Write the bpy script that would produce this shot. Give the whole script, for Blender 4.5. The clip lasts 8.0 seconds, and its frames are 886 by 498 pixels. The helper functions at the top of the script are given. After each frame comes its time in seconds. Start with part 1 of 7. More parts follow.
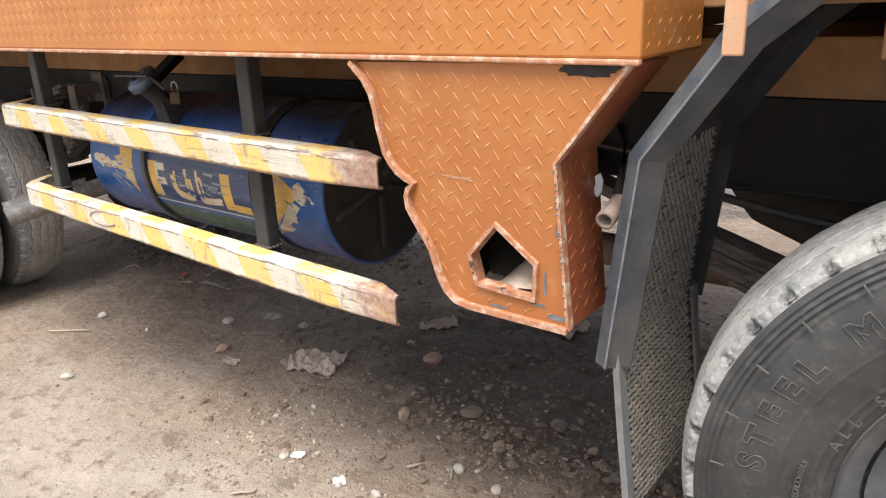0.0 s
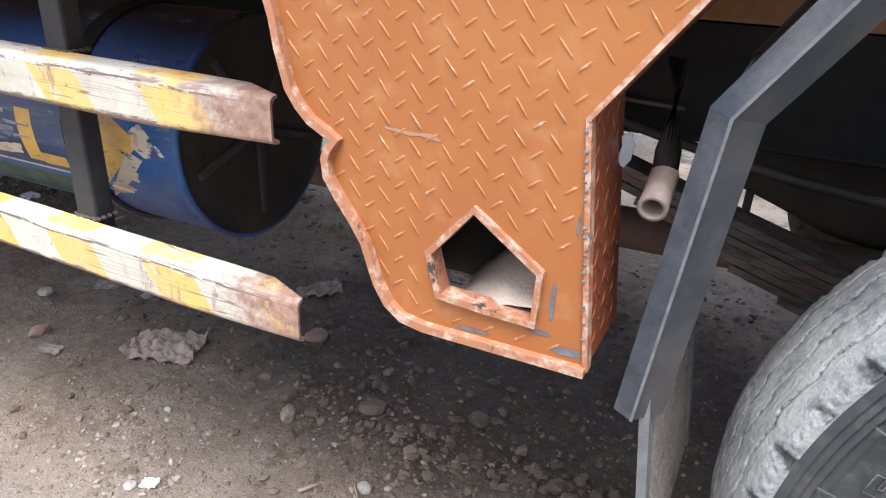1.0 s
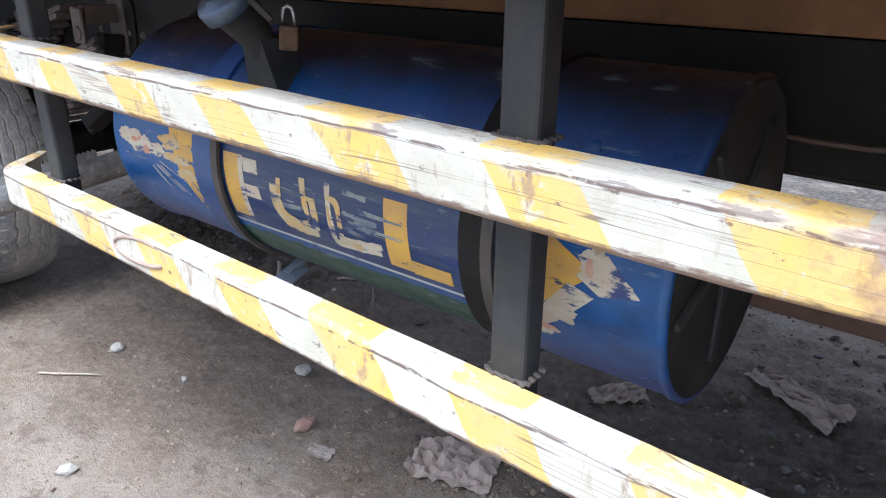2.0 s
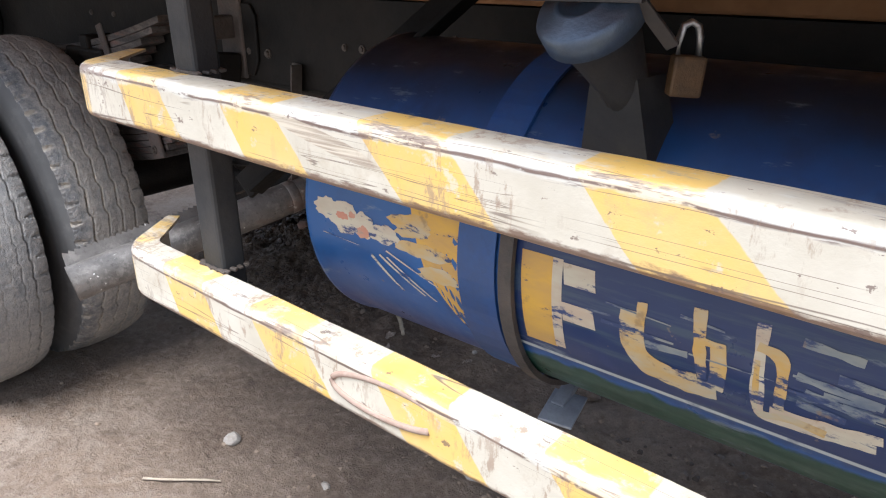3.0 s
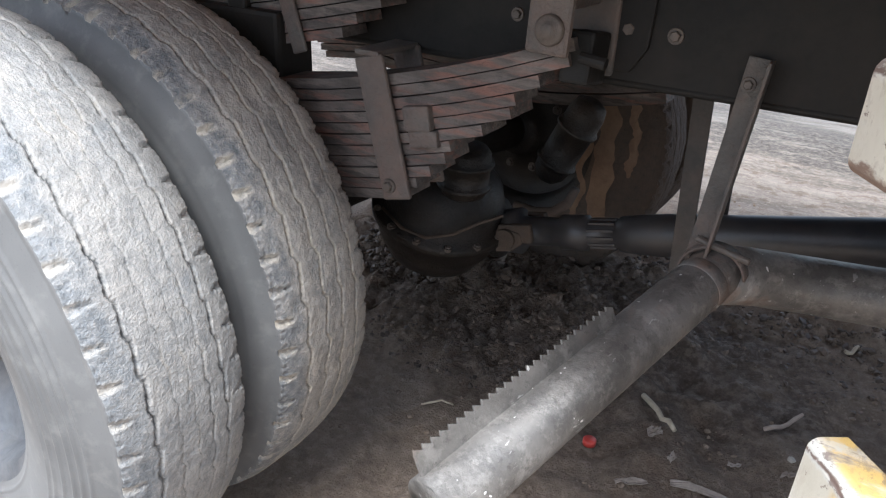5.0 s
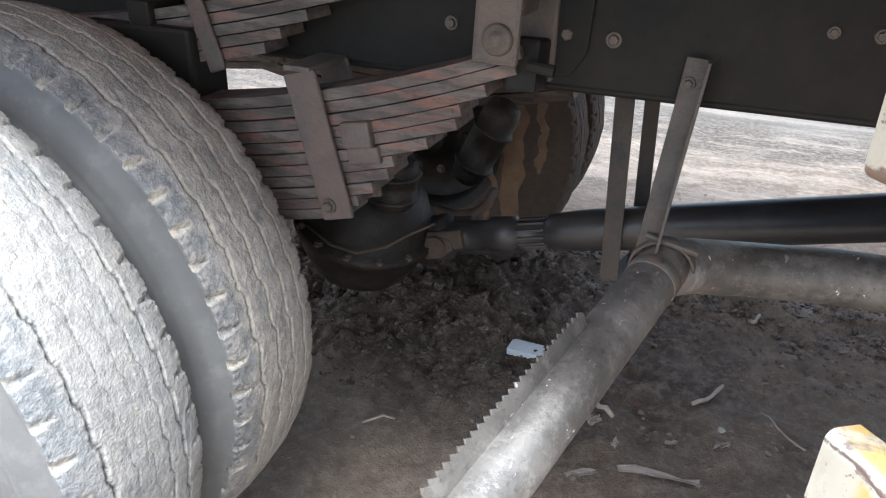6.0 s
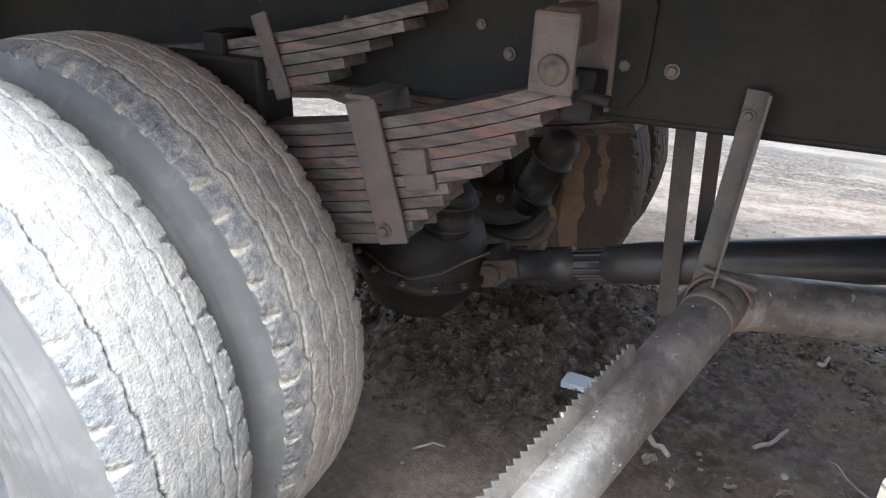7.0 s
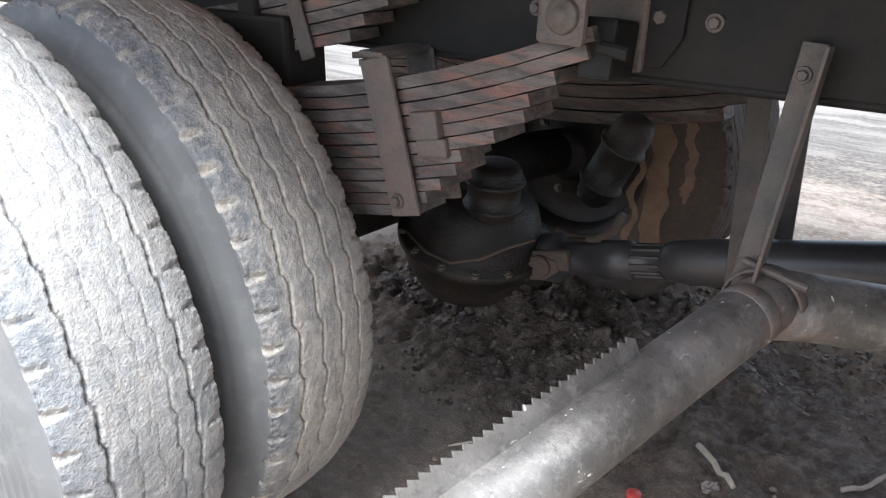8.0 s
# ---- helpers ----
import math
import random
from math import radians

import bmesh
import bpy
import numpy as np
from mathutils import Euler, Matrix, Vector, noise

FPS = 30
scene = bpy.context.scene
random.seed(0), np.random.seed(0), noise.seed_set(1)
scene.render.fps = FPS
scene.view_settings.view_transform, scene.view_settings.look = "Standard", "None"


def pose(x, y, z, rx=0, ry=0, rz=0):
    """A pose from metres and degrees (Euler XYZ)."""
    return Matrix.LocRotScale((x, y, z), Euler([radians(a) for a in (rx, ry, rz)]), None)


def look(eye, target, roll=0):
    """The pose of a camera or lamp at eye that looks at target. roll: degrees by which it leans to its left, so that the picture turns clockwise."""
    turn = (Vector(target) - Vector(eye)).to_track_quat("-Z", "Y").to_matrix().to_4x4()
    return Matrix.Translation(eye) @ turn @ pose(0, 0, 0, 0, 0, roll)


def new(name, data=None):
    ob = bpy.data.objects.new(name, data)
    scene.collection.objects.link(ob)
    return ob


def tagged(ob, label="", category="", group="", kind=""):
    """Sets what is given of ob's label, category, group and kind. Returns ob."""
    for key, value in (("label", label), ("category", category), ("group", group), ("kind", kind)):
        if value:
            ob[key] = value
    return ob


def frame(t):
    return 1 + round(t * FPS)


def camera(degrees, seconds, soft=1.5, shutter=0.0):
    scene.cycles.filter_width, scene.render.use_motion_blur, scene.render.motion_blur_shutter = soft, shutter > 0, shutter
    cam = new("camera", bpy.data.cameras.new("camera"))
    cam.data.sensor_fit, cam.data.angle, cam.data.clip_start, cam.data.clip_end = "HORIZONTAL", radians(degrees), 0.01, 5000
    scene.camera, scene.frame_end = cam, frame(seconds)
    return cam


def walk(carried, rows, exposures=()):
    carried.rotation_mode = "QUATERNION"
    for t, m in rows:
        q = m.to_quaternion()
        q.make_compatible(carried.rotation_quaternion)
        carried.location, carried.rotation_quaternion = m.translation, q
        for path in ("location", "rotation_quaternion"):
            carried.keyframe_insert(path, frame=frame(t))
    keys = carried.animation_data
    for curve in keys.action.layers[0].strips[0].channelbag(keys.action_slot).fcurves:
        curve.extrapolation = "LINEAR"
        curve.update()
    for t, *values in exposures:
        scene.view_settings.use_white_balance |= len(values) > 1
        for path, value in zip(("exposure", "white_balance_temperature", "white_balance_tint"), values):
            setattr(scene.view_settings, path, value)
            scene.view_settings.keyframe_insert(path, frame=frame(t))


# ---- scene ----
cam = camera(63.6, 8.0, soft=1.15)
PATH = [
    (0, (0.024, -0.081, 1.451), (-1.154, 1.403, 0.811), -2.3),
    (0.3, (-0.063, 0.062, 1.416), (-1.144, 1.524, 0.586), -3.1),
    (0.5, (-0.133, 0.142, 1.385), (-1.152, 1.631, 0.522), -1.9),
    (0.7, (-0.217, 0.206, 1.371), (-1.144, 1.757, 0.513), -0.1),
    (1, (-0.407, 0.268, 1.366), (-1.195, 1.911, 0.542), 2.1),
    (1.2, (-0.550, 0.311, 1.380), (-1.366, 1.962, 0.602), 0.1),
    (1.5, (-0.790, 0.338, 1.389), (-1.747, 1.920, 0.627), 0.1),
    (1.7, (-0.961, 0.383, 1.372), (-2.029, 1.896, 0.617), -0.2),
    (2.8, (-1.773, 0.552, 1.310), (-2.952, 1.956, 0.510), 0.8),
    (3, (-1.929, 0.562, 1.320), (-3.095, 1.990, 0.544), -0.6),
    (3.5, (-2.345, 0.635, 1.306), (-3.566, 2.023, 0.543), -1.2),
    (4, (-2.733, 0.679, 1.299), (-3.958, 2.057, 0.523), -0.2),
    (4.2, (-2.882, 0.656, 1.291), (-4.058, 2.080, 0.523), 1.0),
    (5.3, (-3.316, 0.668, 1.233), (-4.108, 2.258, 0.315), 2.7),
    (5.5, (-3.347, 0.658, 1.236), (-4.042, 2.300, 0.330), 2.8),
    (6, (-3.374, 0.649, 1.252), (-4.008, 2.328, 0.369), 1.9),
    (6.5, (-3.388, 0.635, 1.246), (-4.073, 2.304, 0.382), 2.7),
    (7, (-3.355, 0.645, 1.250), (-4.163, 2.285, 0.441), 1.3),
    (7.2, (-3.297, 0.674, 1.229), (-4.151, 2.310, 0.460), 0.7),
    (7.3, (-3.257, 0.695, 1.252), (-4.178, 2.273, 0.439), -0.4),
    (7.5, (-3.223, 0.731, 1.219), (-4.248, 2.228, 0.379), 0.6),
    (7.7, (-3.209, 0.780, 1.194), (-4.297, 2.205, 0.301), 2.2),
    (8, (-3.227, 0.817, 1.159), (-4.343, 2.274, 0.364), 0.6),
]

EXPOSURES = [(0.0, 0.33, 6500, 9), (0.5, 0.38, 6150, 9), (1.0, 0.38, 5850, 10), (1.6, 0.48, 5250, 6), (3.0, 0.35, 5900, 10), (4.2, 0.26, 6000, 10), (5.3, 1.02, 5850, 6), (7.0, 1.28, 5850, 5), (7.5, 1.34, 5850, 5), (8.0, 1.32, 5850, 6)]
walk(cam, [(t, look(eye, target, roll)) for t, eye, target, roll in PATH], EXPOSURES)
SKY, SUN = 0.25, 4.2

# ---- light ----
world = bpy.data.worlds.new("overcast_sky")
scene.world = world
world.use_nodes = True
wn = world.node_tree.nodes
wl = world.node_tree.links
wn.clear()
sky = wn.new("ShaderNodeTexSky")
sky.sky_type = "NISHITA"
sky.sun_disc = False
sky.sun_elevation = radians(70)
sky.sun_rotation = radians(200)
sky.dust_density = 4.0
sky.air_density = 1.0
sky.ozone_density = 1.0
back = wn.new("ShaderNodeBackground")
back.inputs["Strength"].default_value = SKY
wout = wn.new("ShaderNodeOutputWorld")
hsv = wn.new("ShaderNodeHueSaturation")
hsv.inputs["Saturation"].default_value = 0.55
wl.new(sky.outputs[0], hsv.inputs["Color"])
wl.new(hsv.outputs[0], back.inputs[0])
wl.new(back.outputs[0], wout.inputs[0])
sun = bpy.data.lights.new("sun", "SUN")
sun.energy = SUN
sun.angle = radians(30)
sun.color = (1.0, 0.985, 0.96)
sun_ob = new("sun", sun)
sun_ob.matrix_world = look((0, 0, 0), (-0.14, 0.37, -0.92))


# ---- materials ----
def nodes_of(name):
    m = bpy.data.materials.new(name)
    m.use_nodes = True
    nt = m.node_tree
    bsdf = nt.nodes["Principled BSDF"]
    return m, nt, bsdf


class Net:
    """Small helper to chain shader nodes."""

    def __init__(self, name, rough=0.6, metal=0.0, spec=0.5):
        self.m, self.nt, self.b = nodes_of(name)
        self.b.inputs["Roughness"].default_value = rough
        self.b.inputs["Metallic"].default_value = metal
        self.b.inputs["Specular IOR Level"].default_value = spec
        self.tc = self.nt.nodes.new("ShaderNodeTexCoord")
        self.pos = self.tc.outputs["Object"]

    def link(self, a, b):
        self.nt.links.new(a, b)

    def node(self, kind):
        return self.nt.nodes.new(kind)

    def stretch(self, sx, sy, sz):
        n = self.node("ShaderNodeMapping")
        n.inputs["Scale"].default_value = (sx, sy, sz)
        self.link(self.pos, n.inputs["Vector"])
        return n.outputs[0]

    def noise(self, scale, detail=4.0, rough=0.6, vec=None, distort=0.0):
        n = self.node("ShaderNodeTexNoise")
        n.inputs["Scale"].default_value = scale
        n.inputs["Detail"].default_value = detail
        n.inputs["Roughness"].default_value = rough
        n.inputs["Distortion"].default_value = distort
        self.link(vec if vec is not None else self.pos, n.inputs["Vector"])
        return n.outputs["Fac"]

    def voronoi(self, scale, feature="F1", vec=None):
        n = self.node("ShaderNodeTexVoronoi")
        n.feature = feature
        n.inputs["Scale"].default_value = scale
        self.link(vec if vec is not None else self.pos, n.inputs["Vector"])
        return n.outputs["Distance"]

    def ramp(self, fac, lo, hi, a=0.0, b=1.0):
        n = self.node("ShaderNodeMapRange")
        n.clamp = True
        for key, v in (("From Min", lo), ("From Max", hi), ("To Min", a), ("To Max", b)):
            n.inputs[key].default_value = v
        self.link(fac, n.inputs["Value"])
        return n.outputs["Result"]

    def math(self, op, a, b=0.0, c=0.0):
        n = self.node("ShaderNodeMath")
        n.operation = op
        for i, v in enumerate((a, b, c)):
            if isinstance(v, (int, float)):
                n.inputs[i].default_value = v
            else:
                self.link(v, n.inputs[i])
        return n.outputs[0]

    def mix(self, fac, a, b):
        n = self.node("ShaderNodeMix")
        n.data_type = "RGBA"
        if isinstance(fac, (int, float)):
            n.inputs["Factor"].default_value = fac
        else:
            self.link(fac, n.inputs["Factor"])
        for i, v in ((6, a), (7, b)):
            if isinstance(v, tuple):
                n.inputs[i].default_value = (*v, 1.0)
            else:
                self.link(v, n.inputs[i])
        return n.outputs[2]

    def xyz(self):
        n = self.node("ShaderNodeSeparateXYZ")
        self.link(self.pos, n.inputs[0])
        return n.outputs

    def done(self, colour, rough=None, bump=None, strength=0.4, dist=0.004, metal=None):
        if isinstance(colour, tuple):
            self.b.inputs["Base Color"].default_value = (*colour, 1.0)
        else:
            self.link(colour, self.b.inputs["Base Color"])
        if rough is not None:
            self.link(rough, self.b.inputs["Roughness"])
        if metal is not None:
            self.link(metal, self.b.inputs["Metallic"])
        if bump is not None:
            n = self.node("ShaderNodeBump")
            n.inputs["Strength"].default_value = strength
            n.inputs["Distance"].default_value = dist
            self.link(bump, n.inputs["Height"])
            self.link(n.outputs[0], self.b.inputs["Normal"])
        return self.m


def orange_material(name, chip_lo, chip_hi, base=(0.405, 0.153, 0.034), chip_dark=0.70, fineness=38.0):
    """Worn orange enamel: faded patches, a dust film, grey-white chips."""
    n = Net(name, 0.42)
    big, mid, fine = n.noise(2.3, 3), n.noise(14, 5), n.noise(140, 4, 0.7)
    c = n.mix(n.ramp(big, 0.35, 0.7), base, (base[0] * 0.82, base[1] * 0.74, base[2] * 0.75))
    c = n.mix(n.ramp(mid, 0.55, 0.75, 0, 0.35), c, (0.52, 0.27, 0.115))
    c = n.mix(n.ramp(fine, 0.66, 0.74, 0, 0.5), c, (0.30, 0.10, 0.03))
    chips = n.ramp(n.noise(fineness, 7, 0.7), chip_lo, chip_hi)
    c = n.mix(chips, c, (0.50, 0.36, 0.27))
    c = n.mix(n.ramp(n.noise(fineness * 0.4, 7, 0.72), chip_dark, chip_dark + 0.04), c, (0.05, 0.04, 0.035))
    return n.done(c, n.ramp(mid, 0.3, 0.8, 0.33, 0.6), fine, 0.12, 0.002)


ORANGE = orange_material("orange_paint", 0.76, 0.80)
APRON = orange_material("deep_orange_apron_paint", 0.75, 0.79, (0.362, 0.134, 0.034), 0.70, 38.0)
ORANGE_DIRTY = orange_material("grimy_orange_paint", 0.60, 0.72, (0.27, 0.080, 0.033), 0.66, 60.0)
ORANGE_BAR = orange_material("orange_paint_on_tread", 0.56, 0.64, (0.44, 0.170, 0.046), 0.70, 120.0)
ORANGE_EDGE = orange_material("orange_paint_chipped_edge", 0.50, 0.62, (0.40, 0.185, 0.095), 0.62, 45.0)
ORANGE_RIM = orange_material("orange_rim_chipped_bare", 0.47, 0.60, (0.39, 0.175, 0.088), 0.60, 45.0)


def rail_material(name, first, period, width, lean, level, rust_x, foot, slope, scrape_x, tall):
    """White rail paint with slanting yellow stripes, scratches, chips and a rusty bare end."""
    n = Net(name, 0.5)
    x, y, z = n.xyz()
    v = n.math("DIVIDE", n.math("SUBTRACT", z, n.math("ADD", foot, n.math("MULTIPLY", n.math("ADD", x, 3.17), slope))), tall)
    slant = n.math("SUBTRACT", n.math("ADD", n.ramp(x, -3.0, -2.65, 0.70 * lean, 1.15 * lean), n.ramp(x, -2.3, -2.05, 0, 0.35 * lean)), n.ramp(x, -2.0, -1.8, 0, 0.5 * lean))
    u = n.math("SUBTRACT", x, n.math("MULTIPLY", n.math("SUBTRACT", level, z), slant))
    u = n.math("ADD", u, n.math("MULTIPLY", n.noise(5, 2), 0.03))
    u = n.math("ADD", u, n.math("MULTIPLY", n.noise(60, 3), 0.006))
    u = n.math("DIVIDE", n.math("SUBTRACT", u, first + 0.018 - 10 * period), period)
    stripe = n.math("FRACT", u)
    yel = n.ramp(n.math("ABSOLUTE", n.math("SUBTRACT", stripe, 0.5 * width / period)), 0.49 * width / period, 0.51 * width / period, 1, 0)
    lip = n.ramp(n.math("ADD", x, n.math("MULTIPLY", n.math("SUBTRACT", n.noise(40, 4), 0.5), 0.012)), -3.122, -3.112, 1, 0)
    top = n.ramp(v, 0.955, 0.985)
    yel = n.math("MULTIPLY", yel, n.math("SUBTRACT", 1.0, lip))
    yel = n.math("MAXIMUM", yel, n.math("MULTIPLY", n.math("MULTIPLY", lip, n.math("MAXIMUM", top, n.math("MULTIPLY", n.ramp(x, -3.200, -3.194), n.ramp(v, 0.78, 0.86, 1, 0)))), 0.9))
    tone = n.noise(9, 4)
    white = n.mix(n.ramp(tone, 0.35, 0.75), (0.58, 0.535, 0.445), (0.47, 0.425, 0.335))
    yellow = n.mix(n.ramp(tone, 0.35, 0.7), (0.68, 0.435, 0.105), (0.63, 0.45, 0.19))
    worn = n.ramp(n.noise(26, 5, 0.7), 0.58, 0.64)
    c = n.mix(n.math("MULTIPLY", yel, n.math("SUBTRACT", 1.0, n.math("MULTIPLY", worn, 0.7))), white, yellow)
    grime = n.ramp(n.noise(17, 6, 0.75), 0.55, 0.78, 0, 0.6)
    c = n.mix(grime, c, (0.36, 0.28, 0.19))
    # bare grey-white streaks along the upper corner, chipped brown line at the foot
    shake = n.math("MULTIPLY", n.math("SUBTRACT", n.noise(1.0, 5, 0.7, n.stretch(14, 40, 40)), 0.5), 0.30)
    corner = n.ramp(n.math("ABSOLUTE", n.math("SUBTRACT", n.math("ADD", v, shake), 0.90)), 0.06, 0.10, 1, 0)
    corner = n.math("MULTIPLY", corner, n.ramp(n.noise(4, 4), 0.36, 0.46))
    c = n.mix(n.math("MULTIPLY", corner, 0.6), c, (0.60, 0.59, 0.55))
    gouge = n.ramp(n.noise(1.0, 5, 0.7, n.stretch(6, 30, 60)), 0.53, 0.58)
    c = n.mix(n.math("MULTIPLY", n.math("MULTIPLY", corner, gouge), 0.85), c, (0.19, 0.14, 0.115))
    crease = n.math("ADD", v, n.math("MULTIPLY", n.math("SUBTRACT", n.noise(1.0, 4, 0.6, n.stretch(4, 20, 20)), 0.5), 0.24))
    crease = n.ramp(n.math("ABSOLUTE", n.math("SUBTRACT", crease, 0.86)), 0.012, 0.032, 1, 0)
    c = n.mix(n.math("MULTIPLY", crease, n.ramp(n.noise(1.0, 5, 0.7, n.stretch(12, 30, 30)), 0.42, 0.48, 0.0, 0.95)), c, (0.14, 0.09, 0.072))
    foot_line = n.ramp(n.math("ADD", v, n.math("MULTIPLY", n.math("SUBTRACT", n.noise(1.0, 5, 0.7, n.stretch(20, 40, 60)), 0.5), 0.34)), 0.095, 0.15, 1, 0)
    c = n.mix(n.math("MULTIPLY", foot_line, 0.88), c, (0.17, 0.10, 0.07))
    # one broad scrape that took the paint off in streaks
    sx = n.math("SUBTRACT", x, scrape_x)
    sz = n.math("ADD", n.math("SUBTRACT", v, 0.66), n.math("MULTIPLY", sx, 2.2))
    body = n.math("ADD", n.math("POWER", n.math("ABSOLUTE", n.math("DIVIDE", sx, 0.095)), 2.0), n.math("POWER", n.math("ABSOLUTE", n.math("DIVIDE", sz, 0.13)), 2.0))
    body = n.ramp(n.math("ADD", body, n.math("MULTIPLY", n.math("SUBTRACT", n.noise(30, 4), 0.5), 0.6)), 0.85, 1.05, 1, 0)
    fibre = n.noise(1.0, 4, 0.6, n.stretch(7, 20, 300))
    c = n.mix(n.math("MULTIPLY", body, 0.9), c, n.mix(n.ramp(fibre, 0.40, 0.60), (0.30, 0.24, 0.18), (0.58, 0.51, 0.40)))
    # long scratches along the rail
    for sx, sz, thin, lo in ((0.6, 34, 0.0065, 0.43), (1.6, 60, 0.006, 0.55)):
        scr = n.ramp(n.math("ABSOLUTE", n.math("SUBTRACT", n.noise(1.0, 2, 0.5, n.stretch(sx, 20, sz)), 0.5)), thin * 0.4, thin, 1, 0)
        gate = n.math("MULTIPLY", n.ramp(n.noise(2.6 + sx, 3), lo, lo + 0.05), n.ramp(x, -3.15, -3.10))
        c = n.mix(n.math("MULTIPLY", scr, n.math("MULTIPLY", gate, 0.8)), c, (0.15, 0.11, 0.085))
    chip = n.ramp(n.noise(1.0, 6, 0.7, n.stretch(30, 60, 48)), 0.635, 0.655)
    c = n.mix(n.math("MULTIPLY", chip, 0.8), c, (0.15, 0.10, 0.08))
    # scraped mottling near the bent rear end
    rear = n.math("MULTIPLY", n.math("MULTIPLY", n.ramp(x, -3.12, -2.96, 1, 0), n.ramp(x, -3.19, -3.16, 0.35, 1)), n.ramp(n.noise(1.0, 6, 0.75, n.stretch(55, 30, 20)), 0.535, 0.60, 0, 0.7))
    c = n.mix(rear, c, (0.22, 0.16, 0.125))
    drip = n.math("MULTIPLY", n.ramp(n.noise(1.0, 6, 0.75, n.stretch(38, 30, 13)), 0.55, 0.62, 0, 0.75), n.math("MULTIPLY", n.ramp(n.noise(3.5, 3), 0.44, 0.54), n.ramp(x, -3.18, -3.10, 0.2, 1)))
    c = n.mix(drip, c, (0.29, 0.20, 0.14))
    rust = n.ramp(n.math("ADD", x, n.math("MULTIPLY", n.math("SUBTRACT", n.noise(14, 6, 0.75), 0.5), 0.45)), rust_x - 0.08, rust_x + 0.03)
    rc = n.mix(n.ramp(n.noise(45, 5), 0.35, 0.7), (0.21, 0.115, 0.085), (0.40, 0.25, 0.18))
    rc = n.mix(n.ramp(n.noise(24, 5, 0.7), 0.54, 0.66, 0, 0.6), rc, (0.50, 0.36, 0.25))
    c = n.mix(rust, c, rc)
    return n.done(c, n.ramp(grime, 0, 1, 0.60, 0.8), n.math("SUBTRACT", n.noise(120, 3), n.math("MULTIPLY", chip, 1.5)), 0.25, 0.002)


RAIL_UP = rail_material("striped_rail_paint", -2.984, 0.2735, 0.125, 0.72, 1.07, -1.22, 1.0667, -0.013, -2.556, 0.087)
RAIL_LOW = rail_material("striped_rail_paint_low", -2.962, 0.262, 0.125, 0.62, 0.72, -1.15, 0.7366, -0.0189, -9.0, 0.093)


def plain(name, a, b, rough, scale=20, metal=0.0, bump=0.3, dist=0.003, dust=None, amount=0.5, spec=0.5):
    n = Net(name, rough, metal, spec)
    f, g = n.noise(scale, 5, 0.65), n.noise(scale * 7, 4, 0.65)
    c = n.mix(n.ramp(f, 0.35, 0.68), a, b)
    c = n.mix(n.ramp(g, 0.55, 0.8, 0, 0.4), c, tuple(0.55 * v for v in a))
    if dust:
        c = n.mix(n.ramp(n.noise(scale * 0.35, 6, 0.7), 0.42, 0.66, 0, amount), c, dust)
    return n.done(c, n.ramp(f, 0.3, 0.7, rough * 0.85, min(1.0, rough * 1.2)), g, bump, dist)




def pipe_material():
    """Dull exhaust steel: mottled scale, brown heat stains, pale scuffs along it."""
    n = Net("dusty_exhaust_steel", 0.5)
    f, g = n.noise(11, 6, 0.7), n.noise(75, 5, 0.72)
    c = n.mix(n.ramp(f, 0.36, 0.66), (0.105, 0.096, 0.088), (0.205, 0.188, 0.170))
    c = n.mix(n.ramp(n.noise(30, 6, 0.75), 0.50, 0.64, 0, 0.6), c, (0.28, 0.26, 0.235))
    c = n.mix(n.ramp(n.noise(5.5, 6, 0.7), 0.55, 0.66, 0, 0.65), c, (0.17, 0.10, 0.068))
    c = n.mix(n.ramp(g, 0.56, 0.68, 0, 0.6), c, (0.065, 0.058, 0.052))
    scuff = n.ramp(n.noise(1.0, 4, 0.6, n.stretch(60, 9, 60)), 0.66, 0.70, 0, 0.7)
    c = n.mix(scuff, c, (0.46, 0.44, 0.41))
    c = n.mix(n.ramp(n.noise(52, 2), 0.735, 0.75), c, (0.68, 0.66, 0.62))
    metal = n.ramp(n.noise(8, 4), 0.4, 0.6, 0.05, 0.45)
    return n.done(c, n.ramp(f, 0.3, 0.7, 0.34, 0.66), n.math("ADD", g, f), 0.45, 0.003, metal)


DARK_RUST = plain("dark_rusty_pipe", (0.070, 0.040, 0.030), (0.115, 0.068, 0.050), 0.8, 14, 0, 0.5, 0.004, (0.15, 0.105, 0.08), 0.4)
BLACK_STEEL = plain("black_painted_steel", (0.013, 0.0145, 0.018), (0.026, 0.029, 0.034), 0.42, 12, 0, 0.25, 0.003, (0.12, 0.09, 0.075), 0.30)
# lip and flange: lighter copies of the black paint for faces catching light
BLACK_LIT = plain("blue_black_lip_paint_lit", (0.030, 0.037, 0.048), (0.058, 0.067, 0.080), 0.36, 22, 0.1, 0.25, 0.003, (0.24, 0.20, 0.17), 0.40)
FLANGE = plain("blue_black_flange_paint_half_lit", (0.020, 0.025, 0.032), (0.038, 0.044, 0.053), 0.40, 16, 0, 0.25, 0.003, (0.15, 0.12, 0.10), 0.35)
# dusty black iron, its black lifted to stand for haze
UNDERCAB = plain("hazed_dusty_black_iron", (0.020, 0.019, 0.018), (0.040, 0.036, 0.032), 0.7, 9, 0, 0.5, 0.005, (0.085, 0.066, 0.052), 0.5, 0.2)
POST = plain("grey_black_post_paint", (0.013, 0.0135, 0.0145), (0.024, 0.0245, 0.026), 0.65, 16, 0, 0.25, 0.003, (0.085, 0.072, 0.060), 0.35)
WORN_EDGE = plain("scraped_black_edge", (0.16, 0.165, 0.17), (0.09, 0.09, 0.095), 0.45, 40)
